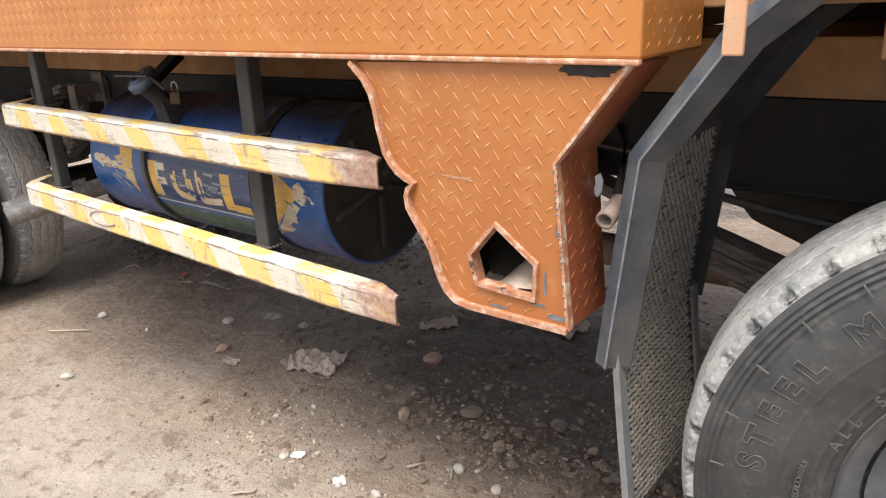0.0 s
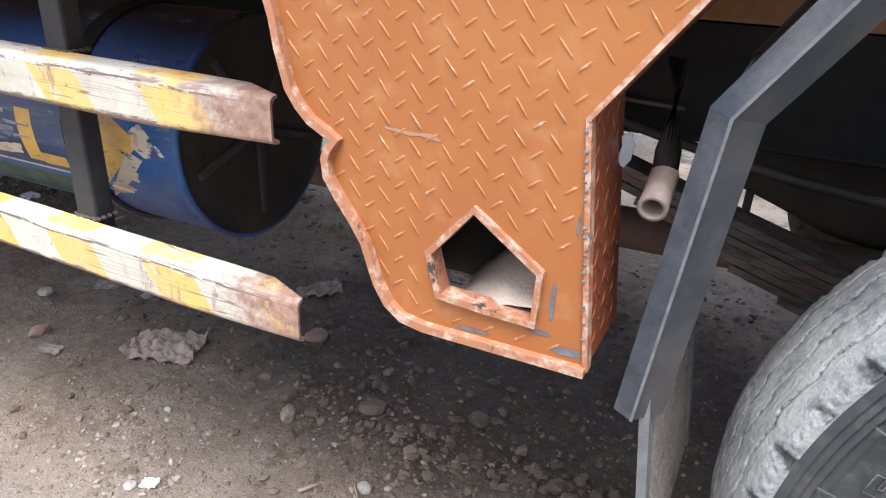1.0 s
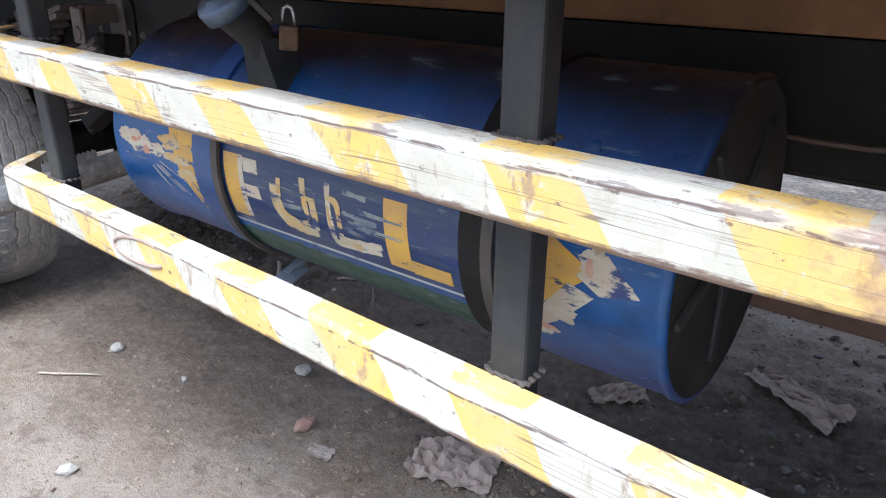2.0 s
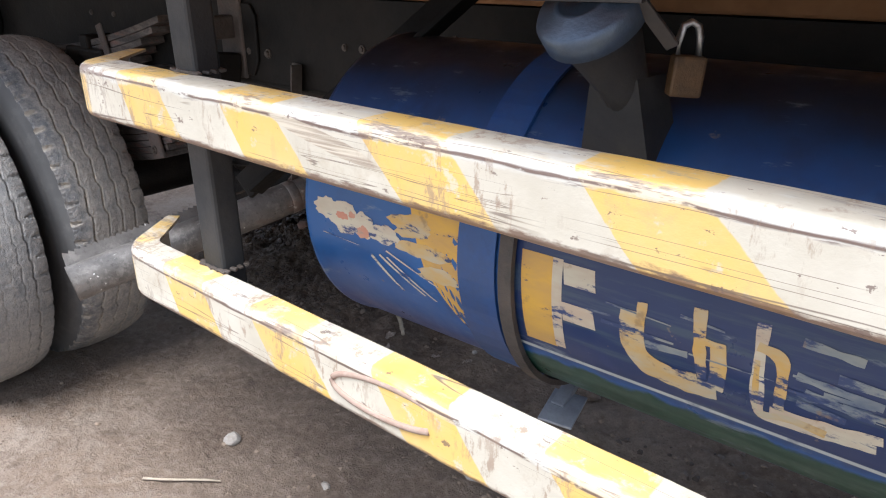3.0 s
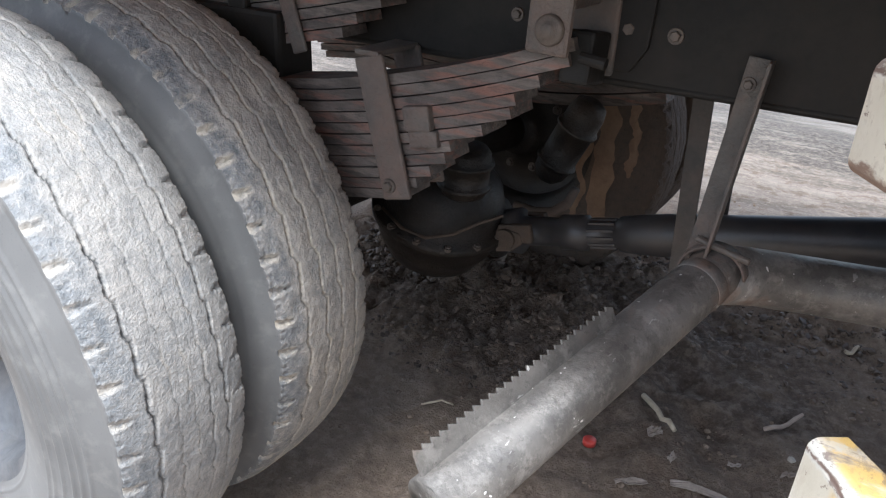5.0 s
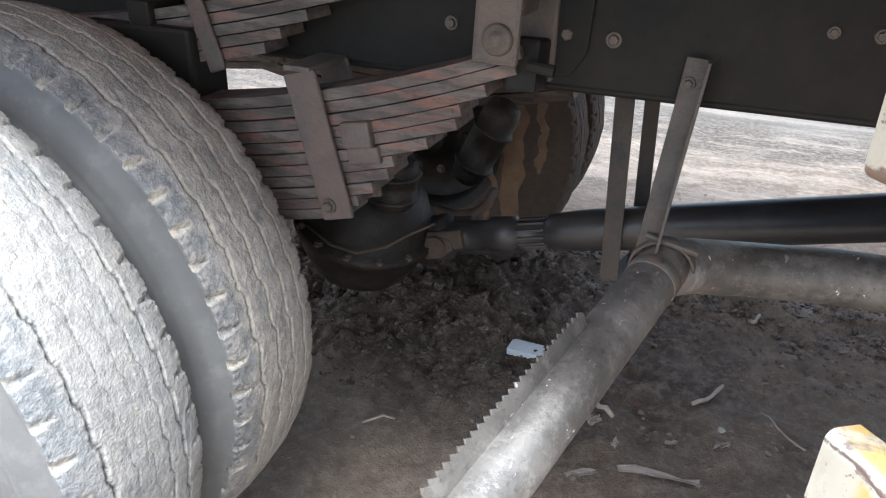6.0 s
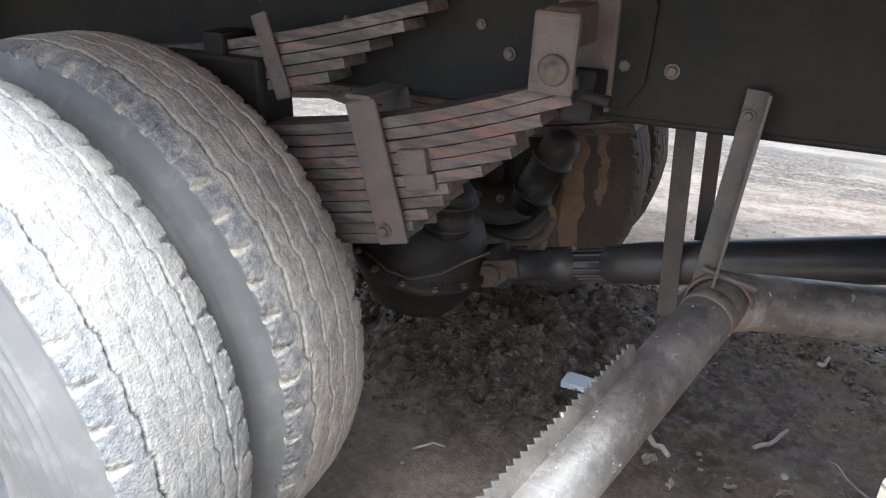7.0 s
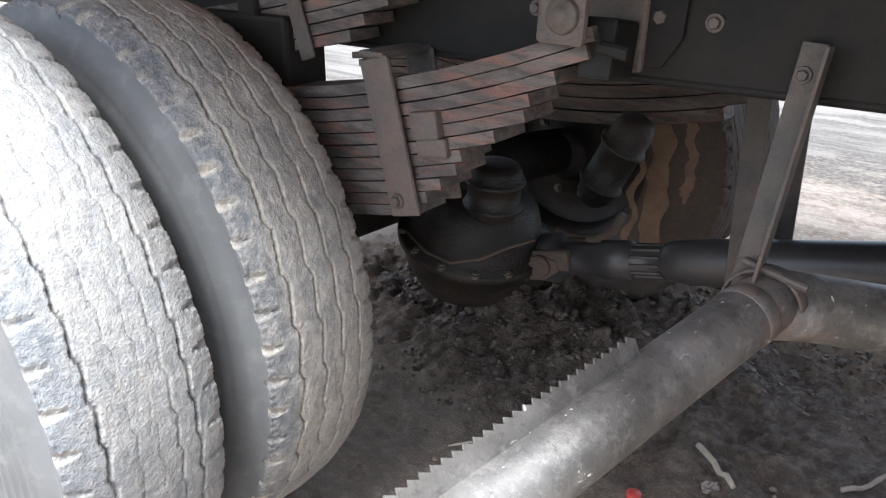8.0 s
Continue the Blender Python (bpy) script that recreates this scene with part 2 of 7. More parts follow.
CHASSIS = plain("dusty_chassis_steel", (0.009, 0.0088, 0.0085), (0.020, 0.019, 0.0175), 0.6, 6, 0, 0.4, 0.004, (0.045, 0.036, 0.029), 0.40, 0.15)
BRACKET = plain("dusty_grey_bracket", (0.058, 0.052, 0.047), (0.105, 0.095, 0.084), 0.7, 18, 0, 0.6, 0.005, (0.17, 0.10, 0.075), 0.5)
HOOP = plain("brown_grey_flat_bar", (0.042, 0.037, 0.033), (0.078, 0.068, 0.06), 0.65, 18, 0, 0.5, 0.004, (0.12, 0.085, 0.065), 0.5)
TAN = plain("faded_tan_sill_paint", (0.36, 0.19, 0.085), (0.22, 0.11, 0.05), 0.7, 4, 0, 0.3, 0.003, (0.12, 0.075, 0.045), 0.65, 0.25)
PIPE = pipe_material()
PIPE_IN = plain("sooty_pipe_inside", (0.012, 0.011, 0.010), (0.02, 0.018, 0.016), 0.9, 20)
GREASE = plain("oily_black_iron", (0.006, 0.0055, 0.005), (0.014, 0.0115, 0.0095), 0.50, 18, 0, 0.6, 0.005, (0.034, 0.025, 0.019), 0.7, 0.35)
SHAFT = plain("black_shaft_paint", (0.022, 0.023, 0.026), (0.04, 0.04, 0.042), 0.4, 10, 0, 0.15, 0.002, (0.07, 0.055, 0.045), 0.5)
BROWN_GREASE = plain("dust_caked_grease", (0.055, 0.040, 0.030), (0.095, 0.068, 0.050), 0.85, 26, 0, 0.6, 0.005)
BROWN_MUD = plain("dried_brown_mud", (0.15, 0.095, 0.06), (0.22, 0.145, 0.095), 0.95, 16, 0, 0.6, 0.006)
BOLT = plain("rusty_bolt", (0.06, 0.048, 0.040), (0.11, 0.088, 0.072), 0.55, 60)
SCRAPE = plain("brown_scraped_paint", (0.30, 0.205, 0.155), (0.38, 0.29, 0.235), 0.8, 60)
LOCK_BRASS = plain("tarnished_brass", (0.105, 0.058, 0.022), (0.06, 0.034, 0.016), 0.6, 60, 0.2)
CHROME = plain("dull_steel", (0.42, 0.42, 0.42), (0.3, 0.3, 0.3), 0.35, 60, 0.9)
PALE_PIPE = plain("dusty_pale_pipe", (0.27, 0.20, 0.16), (0.18, 0.13, 0.10), 0.8, 30)
PALE_DUST = plain("pale_dry_dust", (0.46, 0.37, 0.30), (0.36, 0.28, 0.22), 0.95, 26, 0, 0.5, 0.005)
TAN_BAR = plain("worn_orange_bar", (0.50, 0.24, 0.11), (0.40, 0.27, 0.18), 0.6, 18, 0, 0.2, 0.002, (0.5, 0.42, 0.35), 0.4)
CAP = plain("blue_grey_cap_metal", (0.10, 0.135, 0.19), (0.06, 0.08, 0.115), 0.38, 18, 0.5)


def leaf_material():
    """Spring steel: dark, with red-brown rust and grey dust along the leaves."""
    n = Net("rusty_spring_steel", 0.72)
    v = n.stretch(4, 20, 34)
    f, g = n.noise(1.0, 5, 0.65, v), n.noise(60, 4)
    c = n.mix(n.ramp(f, 0.38, 0.62), (0.060, 0.050, 0.044), (0.140, 0.117, 0.102))
    c = n.mix(n.ramp(n.noise(1.5, 6, 0.65, v), 0.50, 0.62, 0, 0.65), c, (0.19, 0.080, 0.056))
    c = n.mix(n.ramp(n.noise(1.0, 6, 0.7, n.stretch(14, 40, 70)), 0.50, 0.62, 0, 0.85), c, (0.045, 0.038, 0.034))
    c = n.mix(n.ramp(g, 0.6, 0.75, 0, 0.6), c, (0.04, 0.034, 0.03))
    return n.done(c, None, n.math("ADD", g, f), 0.8, 0.005)


LEAF = leaf_material()


def tyre_material(name, dust_colour, lo, hi, base=(0.030, 0.031, 0.034), amount=0.85):
    n = Net(name, 0.8)
    f, g, h = n.noise(7, 6, 0.72), n.noise(55, 5, 0.7), n.noise(240, 3, 0.7)
    c = n.mix(n.ramp(g, 0.3, 0.7), base, tuple(1.8 * v for v in base))
    d = n.math("ADD", n.math("MULTIPLY", f, 0.42), n.math("ADD", n.math("MULTIPLY", g, 0.36), n.math("MULTIPLY", h, 0.22)))
    c = n.mix(n.ramp(d, lo, hi, 0, amount), c, dust_colour)
    c = n.mix(n.ramp(h, 0.56, 0.72, 0, 0.35), c, tuple(0.45 * v for v in dust_colour))
    return n.done(c, n.ramp(d, lo, hi, 0.62, 0.95), n.math("ADD", g, n.math("MULTIPLY", h, 0.6)), 0.8, 0.006)


def tread_material(name, centre, tread, grooves, waves, lugs, dust, dark, mud, lo, hi, mud_lo, shoulder, relief=0.9, ink=0.9, swing=0.0045):
    """Dusty tread with dried mud held in its zigzag grooves and shoulder slots, in patches."""
    n = Net(name, 0.85)
    x, y, z = n.xyz()
    turn = n.math("DIVIDE", n.math("ARCTAN2", n.math("SUBTRACT", z, centre[2]), n.math("SUBTRACT", x, centre[0])), 2 * math.pi)
    w = n.math("SUBTRACT", y, centre[1])
    f, g, h = n.noise(7, 6, 0.72), n.noise(55, 5, 0.7), n.noise(240, 3, 0.7)
    d = n.math("ADD", n.math("MULTIPLY", f, 0.42), n.math("ADD", n.math("MULTIPLY", g, 0.36), n.math("MULTIPLY", h, 0.22)))
    side = n.ramp(n.math("ADD", w, n.math("MULTIPLY", n.math("SUBTRACT", n.noise(20, 4), 0.5), 0.06)), -0.72 * tread, -0.50 * tread, 1, 0)
    d = n.math("SUBTRACT", d, n.math("MULTIPLY", side, shoulder))
    c = n.mix(n.ramp(g, 0.3, 0.7), dark, tuple(1.9 * v for v in dark))
    c = n.mix(n.ramp(d, lo, hi, 0, 0.92), c, dust)
    c = n.mix(n.ramp(n.noise(16, 6, 0.75), 0.54, 0.66, 0, 0.6), c, tuple(1.6 * v for v in dark))
    c = n.mix(n.ramp(h, 0.56, 0.75, 0, 0.3), c, tuple(0.5 * v for v in dust))
    fibre = n.noise(1.0, 5, 0.7, n.stretch(60, 14, 60))
    c = n.mix(n.ramp(fibre, 0.56, 0.70, 0, 0.3), c, tuple(0.5 * v for v in dust))
    crust = n.voronoi(260)
    c = n.mix(n.math("MULTIPLY", n.ramp(crust, 0.4, 0.7, 0, 0.3), n.ramp(n.noise(24, 5, 0.7), 0.46, 0.60)), c, tuple(0.5 * v for v in dust))
    c = n.mix(n.ramp(n.noise(110, 5, 0.75), 0.58, 0.68, 0, 0.45), c, tuple(1.2 * v for v in dust))
    lap = n.math("FRACT", n.math("MULTIPLY", turn, waves))
    tri = n.math("SUBTRACT", n.math("MULTIPLY", n.math("MINIMUM", n.math("DIVIDE", lap, 0.76), n.math("DIVIDE", n.math("SUBTRACT", 1.0, lap), 0.24)), 2.0), 1.0)
    sway = n.math("MULTIPLY", tri, swing)
    gap = None
    for at_w, half, depth in grooves:
        q = n.math("ABSOLUTE", n.math("SUBTRACT", n.math("SUBTRACT", w, at_w * tread), sway))
        q = n.math("ADD", q, 0.0024 - half)
        gap = q if gap is None else n.math("MINIMUM", gap, q)
    gap = n.math("ADD", gap, n.math("MULTIPLY", n.math("SUBTRACT", n.noise(120, 4, 0.7), 0.5), 0.006))
    line = n.ramp(gap, 0.0008, 0.0026, 1, 0)
    lips = n.ramp(n.math("ADD", gap, n.math("MULTIPLY", n.math("SUBTRACT", n.noise(70, 5, 0.75), 0.5), 0.010)), 0.0020, 0.0050, 1, 0)
    c = n.mix(n.math("MULTIPLY", lips, n.ramp(n.noise(13, 6, 0.75), mud_lo + 0.06, mud_lo + 0.14, 0, 0.85)), c, mud)
    c = n.mix(n.math("MULTIPLY", line, n.ramp(n.noise(9, 5, 0.7), 0.42, 0.56, ink, 0.15)), c, tuple(0.45 * v for v in dark))
    cut = n.math("FRACT", n.math("MULTIPLY", turn, lugs))
    cut = n.math("MINIMUM", cut, n.math("SUBTRACT", 1.0, cut))
    cut = n.math("ADD", cut, n.math("MULTIPLY", n.math("SUBTRACT", n.noise(60, 4, 0.7), 0.5), 0.25))
    smear = n.math("MULTIPLY", n.ramp(cut, 0.08, 0.20, 1, 0), n.ramp(n.noise(18, 5, 0.7), 0.40, 0.52, 0, 0.9))
    c = n.mix(n.math("MULTIPLY", smear, n.ramp(w, -0.84 * tread, -0.72 * tread, 1, 0)), c, mud)
    return n.done(c, n.ramp(d, lo, hi, 0.6, 0.95), n.math("SUBTRACT", n.math("ADD", n.math("ADD", g, n.math("MULTIPLY", fibre, 0.25)), n.math("MULTIPLY", h, 0.5)), n.math("MULTIPLY", crust, 0.15)), relief, 0.006)


TYRE_FAR = tyre_material("grimy_far_rubber", (0.105, 0.075, 0.055), 0.34, 0.60, (0.030, 0.024, 0.021), 0.8)


def sidewall_material():
    """Smooth worn rubber with a thin dust film and darker wet-looking streaks."""
    n = Net("smooth_sidewall_rubber", 0.62)
    f, g, h = n.noise(3.5, 4), n.noise(24, 5, 0.65), n.noise(300, 3)
    c = n.mix(n.ramp(f, 0.35, 0.68), (0.092, 0.091, 0.090), (0.155, 0.152, 0.148))
    c = n.mix(n.ramp(g, 0.52, 0.74, 0, 0.5), c, (0.225, 0.218, 0.205))
    c = n.mix(n.ramp(h, 0.6, 0.75, 0, 0.25), c, (0.03, 0.03, 0.03))
    return n.done(c, n.ramp(f, 0.3, 0.7, 0.5, 0.75), h, 0.12, 0.001)


SIDEWALL = sidewall_material()


def front_wall_material():
    """Black sidewall, dusty in blotches, with fine scuffs."""
    n = Net("black_dusty_sidewall", 0.55)
    f, g, h = n.noise(6, 5, 0.65), n.noise(38, 5, 0.7), n.noise(260, 3)
    c = n.mix(n.ramp(f, 0.36, 0.66), (0.019, 0.020, 0.021), (0.045, 0.044, 0.042))
    c = n.mix(n.ramp(g, 0.54, 0.70, 0, 0.5), c, (0.088, 0.083, 0.075))
    c = n.mix(n.ramp(n.noise(14, 6, 0.75), 0.58, 0.68, 0, 0.5), c, (0.11, 0.104, 0.094))
    c = n.mix(n.ramp(h, 0.6, 0.75, 0, 0.4), c, (0.018, 0.018, 0.018))
    return n.done(c, n.ramp(f, 0.3, 0.7, 0.42, 0.72), n.math("ADD", h, g), 0.3, 0.002)


FRONT_WALL = front_wall_material()
RAISED = plain("rubbed_raised_rubber", (0.095, 0.09, 0.083), (0.05, 0.049, 0.047), 0.6, 40)
RIM = plain("dusty_wheel_rim", (0.10, 0.105, 0.115), (0.06, 0.062, 0.068), 0.5, 12, 0.2, 0.2, 0.002, (0.20, 0.18, 0.16), 0.5)
# flap base kept near black: the shade between ridges is in its colour
FLAP_BASE = plain("shaded_rubber_between_ridges", (0.022, 0.019, 0.017), (0.045, 0.038, 0.032), 0.85, 30)
FLAP_RUBBER = tyre_material("dusty_flap_rubber", (0.26, 0.22, 0.18), 0.34, 0.60, (0.06, 0.056, 0.05), 0.85)
FLAP_EDGE = plain("grey_rubber_edge", (0.17, 0.17, 0.165), (0.11, 0.11, 0.105), 0.7, 20)


def drum_material():
    """Blue drum paint with dirt and painted shade on top, purple-grey faded belly, brushed navy panel and a green foot
    band.
    """
    n = Net("blue_drum_paint", 0.3)
    x, y, z = n.xyz()
    wob = n.math("MULTIPLY", n.math("SUBTRACT", n.noise(22, 5, 0.7), 0.5), 0.03)
    zz = n.math("ADD", z, wob)
    brush = n.noise(1.0, 5, 0.65, n.stretch(5, 22, 60))
    c = n.mix(n.ramp(n.noise(5, 4), 0.35, 0.7), (0.012, 0.068, 0.215), (0.018, 0.100, 0.300))
    c = n.mix(n.ramp(n.noise(3.2, 6, 0.7), 0.52, 0.66, 0, 0.7), c, (0.012, 0.030, 0.085))
    c = n.mix(n.ramp(zz, 0.815, 0.775, 0, 0.75), c, (0.05, 0.06, 0.17))
    panel = n.math("MULTIPLY", n.ramp(x, -2.40, -2.39), n.ramp(x, -1.74, -1.76))
    panel = n.math("MULTIPLY", panel, n.math("MULTIPLY", n.ramp(zz, 0.820, 0.834), n.ramp(zz, 1.05, 1.0)))
    pc = n.mix(n.ramp(brush, 0.50, 0.62), (0.014, 0.026, 0.085), (0.040, 0.062, 0.095))
    pc = n.mix(n.ramp(n.noise(3.5, 4), 0.5, 0.62), pc, (0.012, 0.03, 0.16))
    c = n.mix(n.math("MULTIPLY", panel, 0.9), c, pc)
    green = n.math("MULTIPLY", n.ramp(zz, 0.820, 0.813), n.ramp(zz, 0.735, 0.75))
    green = n.math("MULTIPLY", green, n.math("MULTIPLY", n.ramp(x, -2.42, -2.38), n.ramp(x, -1.72, -1.76)))
    gc = n.mix(n.ramp(brush, 0.42, 0.60), (0.008, 0.050, 0.032), (0.035, 0.085, 0.060))
    c = n.mix(green, c, gc)
    line = n.math("MULTIPLY", n.ramp(n.math("ABSOLUTE", n.math("SUBTRACT", z, 0.8325)), 0.002, 0.0035, 1, 0), n.ramp(n.noise(12, 4), 0.38, 0.46))
    line = n.math("MULTIPLY", line, n.math("MULTIPLY", n.ramp(x, -2.40, -2.38), n.ramp(x, -1.72, -1.75)))
    c = n.mix(line, c, (0.45, 0.48, 0.46))
    # top dirt, darkened further to stand for shade below the side box
    top_dirt_shade = n.ramp(n.math("ADD", z, n.math("MULTIPLY", n.noise(9, 5), 0.06)), 1.11, 1.19, 0, 0.95)
    c = n.mix(top_dirt_shade, c, (0.017, 0.017, 0.020))
    scuff = n.ramp(n.noise(1.0, 6, 0.7, n.stretch(7, 18, 34)), 0.60, 0.66, 0, 0.55)
    c = n.mix(scuff, c, (0.20, 0.24, 0.27))
    sp = n.ramp(n.noise(30, 6, 0.7), 0.66, 0.70, 0, 0.7)
    c = n.mix(sp, c, (0.16, 0.13, 0.11))
    return n.done(c, n.ramp(n.noise(16, 4), 0.3, 0.7, 0.26, 0.5), n.noise(8, 3), 0.15, 0.01)


DRUM = drum_material()
STRAP_BLUE = plain("blue_strap_paint", (0.012, 0.06, 0.21), (0.02, 0.08, 0.24), 0.4, 14, 0, 0.2, 0.002, (0.05, 0.05, 0.06), 0.4)


def brushed_paint(name, a, b, gap, lo, hi):
    """Hand-brushed sign paint that has worn through to the dark blue under it."""
    n = Net(name, 0.5)
    v = n.stretch(9, 30, 26)
    c = n.mix(n.ramp(n.noise(1.2, 4, 0.6, v), 0.4, 0.65), a, b)
    c = n.mix(n.ramp(n.noise(1.0, 6, 0.72, n.stretch(14, 40, 40)), lo, hi), c, gap)
    c = n.mix(n.ramp(n.noise(30, 4), 0.62, 0.7, 0, 0.6), c, (0.25, 0.16, 0.08))
    return n.done(c, None, n.noise(80, 3), 0.2, 0.001)


SIGN_YELLOW = brushed_paint("sign_yellow", (0.62, 0.36, 0.055), (0.50, 0.30, 0.09), (0.02, 0.035, 0.11), 0.60, 0.64)
SIGN_WORN = brushed_paint("sign_yellow_worn", (0.54, 0.34, 0.10), (0.46, 0.40, 0.28), (0.03, 0.05, 0.13), 0.55, 0.60)
SIGN_CREAM = brushed_paint("sign_cream", (0.55, 0.50, 0.38), (0.48, 0.38, 0.28), (0.03, 0.05, 0.15), 0.54, 0.60)
SIGN_SMEAR = brushed_paint("sign_smear", (0.24, 0.26, 0.25), (0.10, 0.13, 0.18), (0.03, 0.05, 0.13), 0.50, 0.58)
SIGN_PINK = brushed_paint("sign_pink", (0.52, 0.22, 0.14), (0.50, 0.34, 0.24), (0.30, 0.25, 0.20), 0.58, 0.64)


def soil_material():
    """Bare trodden earth: brown-grey, dusty and damp in patches, gritty; its sunlit side painted paler."""
    n = Net("trodden_soil", 0.95)
    x, y, z = n.xyz()
    a, b, g, h = n.noise(0.7, 4), n.noise(4.5, 6, 0.65), n.noise(34, 6, 0.7), n.noise(190, 4, 0.7)
    c = n.mix(n.ramp(b, 0.35, 0.68), (0.215, 0.150, 0.103), (0.365, 0.280, 0.208))
    c = n.mix(n.ramp(n.noise(1.6, 5, 0.6), 0.48, 0.62, 0, 0.55), c, (0.42, 0.35, 0.285))
    dry = n.ramp(n.math("ADD", y, n.math("MULTIPLY", n.noise(1.4, 5, 0.6), 0.8)), 4.0, 4.5, 0, 0.8)
    dry = n.math("MULTIPLY", dry, n.ramp(n.math("ADD", x, n.noise(1.2, 4)), -2.4, -1.2, 1, 0.1))
    c = n.mix(dry, c, n.mix(n.ramp(n.noise(1.0, 6, 0.7, n.stretch(1.2, 7, 1)), 0.42, 0.60), (0.31, 0.270, 0.232), (0.12, 0.103, 0.090)))
    # unseen near ground made paler to bounce light onto the lower tyres
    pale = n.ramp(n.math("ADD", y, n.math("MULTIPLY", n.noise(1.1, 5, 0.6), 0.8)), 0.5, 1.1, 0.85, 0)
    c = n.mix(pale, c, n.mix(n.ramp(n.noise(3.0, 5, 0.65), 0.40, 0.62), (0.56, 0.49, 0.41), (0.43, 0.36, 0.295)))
    # sunlit strip beside the truck, put into the soil colour
    sunlit_side = n.math("MULTIPLY", n.ramp(n.math("ADD", y, n.math("MULTIPLY", n.noise(1.3, 5, 0.6), 0.8)), 1.25, 1.75, 0.7, 0), n.ramp(x, -3.3, -2.7))
    c = n.mix(sunlit_side, c, n.mix(n.ramp(n.noise(3.0, 5, 0.65), 0.40, 0.62), (0.50, 0.43, 0.36), (0.39, 0.325, 0.265)))
    far = n.ramp(n.math("ADD", y, n.math("MULTIPLY", n.noise(0.9, 5, 0.6), 1.6)), 5.6, 6.4, 0, 0.85)
    c = n.mix(far, c, n.mix(n.ramp(n.noise(1.0, 6, 0.7, n.stretch(0.8, 4, 1)), 0.42, 0.60), (0.07, 0.066, 0.062), (0.20, 0.18, 0.162)))
    c = n.mix(n.ramp(g, 0.48, 0.70, 0, 0.6), c, (0.43, 0.355, 0.285))
    damp = n.ramp(n.noise(9, 6, 0.72), 0.52, 0.64, 0, 0.7)
    c = n.mix(damp, c, (0.125, 0.080, 0.052))
    c = n.mix(n.ramp(h, 0.54, 0.70, 0, 0.55), c, (0.085, 0.062, 0.046))
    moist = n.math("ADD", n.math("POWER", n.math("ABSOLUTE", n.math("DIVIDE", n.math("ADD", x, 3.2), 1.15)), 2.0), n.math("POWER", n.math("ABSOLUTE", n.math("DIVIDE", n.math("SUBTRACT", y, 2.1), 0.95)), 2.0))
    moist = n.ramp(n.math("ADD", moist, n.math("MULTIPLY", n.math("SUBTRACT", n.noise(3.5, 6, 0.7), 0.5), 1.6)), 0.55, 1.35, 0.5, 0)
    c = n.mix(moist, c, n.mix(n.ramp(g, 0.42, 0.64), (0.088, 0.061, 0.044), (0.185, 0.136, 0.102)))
    # darker brown patch under the gearbox
    dark_patch = n.math("ADD", n.math("POWER", n.math("ABSOLUTE", n.math("DIVIDE", n.math("ADD", x, 1.0), 1.1)), 2.0), n.math("POWER", n.math("ABSOLUTE", n.math("DIVIDE", n.math("SUBTRACT", y, 2.2), 0.62)), 2.0))
    dark_patch = n.ramp(n.math("ADD", dark_patch, n.math("MULTIPLY", n.math("SUBTRACT", n.noise(5, 5, 0.65), 0.5), 2.0)), 0.6, 1.5, 0.8, 0)
    c = n.mix(dark_patch, c, n.mix(n.ramp(g, 0.4, 0.65), (0.045, 0.031, 0.023), (0.095, 0.066, 0.047)))
    wet = n.math("ADD", n.math("POWER", n.math("ABSOLUTE", n.math("DIVIDE", n.math("ADD", x, 4.0), 0.85)), 2.0), n.math("POWER", n.math("ABSOLUTE", n.math("DIVIDE", n.math("SUBTRACT", y, 2.58), 0.42)), 2.0))
    wet = n.ramp(n.math("ADD", wet, n.math("MULTIPLY", n.math("SUBTRACT", n.noise(6, 6, 0.7), 0.5), 2.2)), 0.5, 1.4, 0.75, 0)
    c = n.mix(wet, c, n.mix(n.ramp(g, 0.42, 0.62), (0.050, 0.034, 0.025), (0.130, 0.092, 0.066)))
    c = n.mix(n.math("MULTIPLY", far, 0.75), c, n.mix(n.ramp(n.noise(1.0, 6, 0.7, n.stretch(0.8, 5, 1)), 0.44, 0.58), (0.075, 0.068, 0.062), (0.21, 0.19, 0.17)))
    rut = n.math("ABSOLUTE", n.math("SUBTRACT", n.math("ADD", y, n.math("MULTIPLY", n.math("SUBTRACT", n.noise(1.5, 6, 0.72), 0.5), 1.5)), 5.15))
    rut = n.math("MULTIPLY", n.ramp(rut, 0.22, 0.55, 0.9, 0), n.ramp(n.noise(1.0, 6, 0.75, n.stretch(2.0, 6, 1)), 0.40, 0.50))
    c = n.mix(rut, c, n.mix(n.ramp(g, 0.42, 0.62), (0.050, 0.042, 0.036), (0.150, 0.128, 0.108)))
    hgt = n.math("ADD", n.math("ADD", g, n.math("MULTIPLY", h, 0.45)), n.math("MULTIPLY", b, 1.2))
    return n.done(c, n.math("SUBTRACT", n.ramp(n.math("MULTIPLY", damp, g), 0.25, 0.5, 0.95, 0.5), n.math("MULTIPLY", n.math("MULTIPLY", wet, n.ramp(g, 0.45, 0.6)), 0.5)), hgt, 1.0, 0.020)


SOIL = soil_material()


def stone_material(name, a, b, rough=0.9):
    n = Net(name, rough)
    r = n.node("ShaderNodeNewGeometry").outputs["Random Per Island"]
    f = n.noise(60, 5)
    c = n.mix(r, a, b)
    c = n.mix(n.ramp(f, 0.4, 0.7, 0, 0.6), c, (0.13, 0.10, 0.08))
    return n.done(c, None, f, 0.5, 0.003)


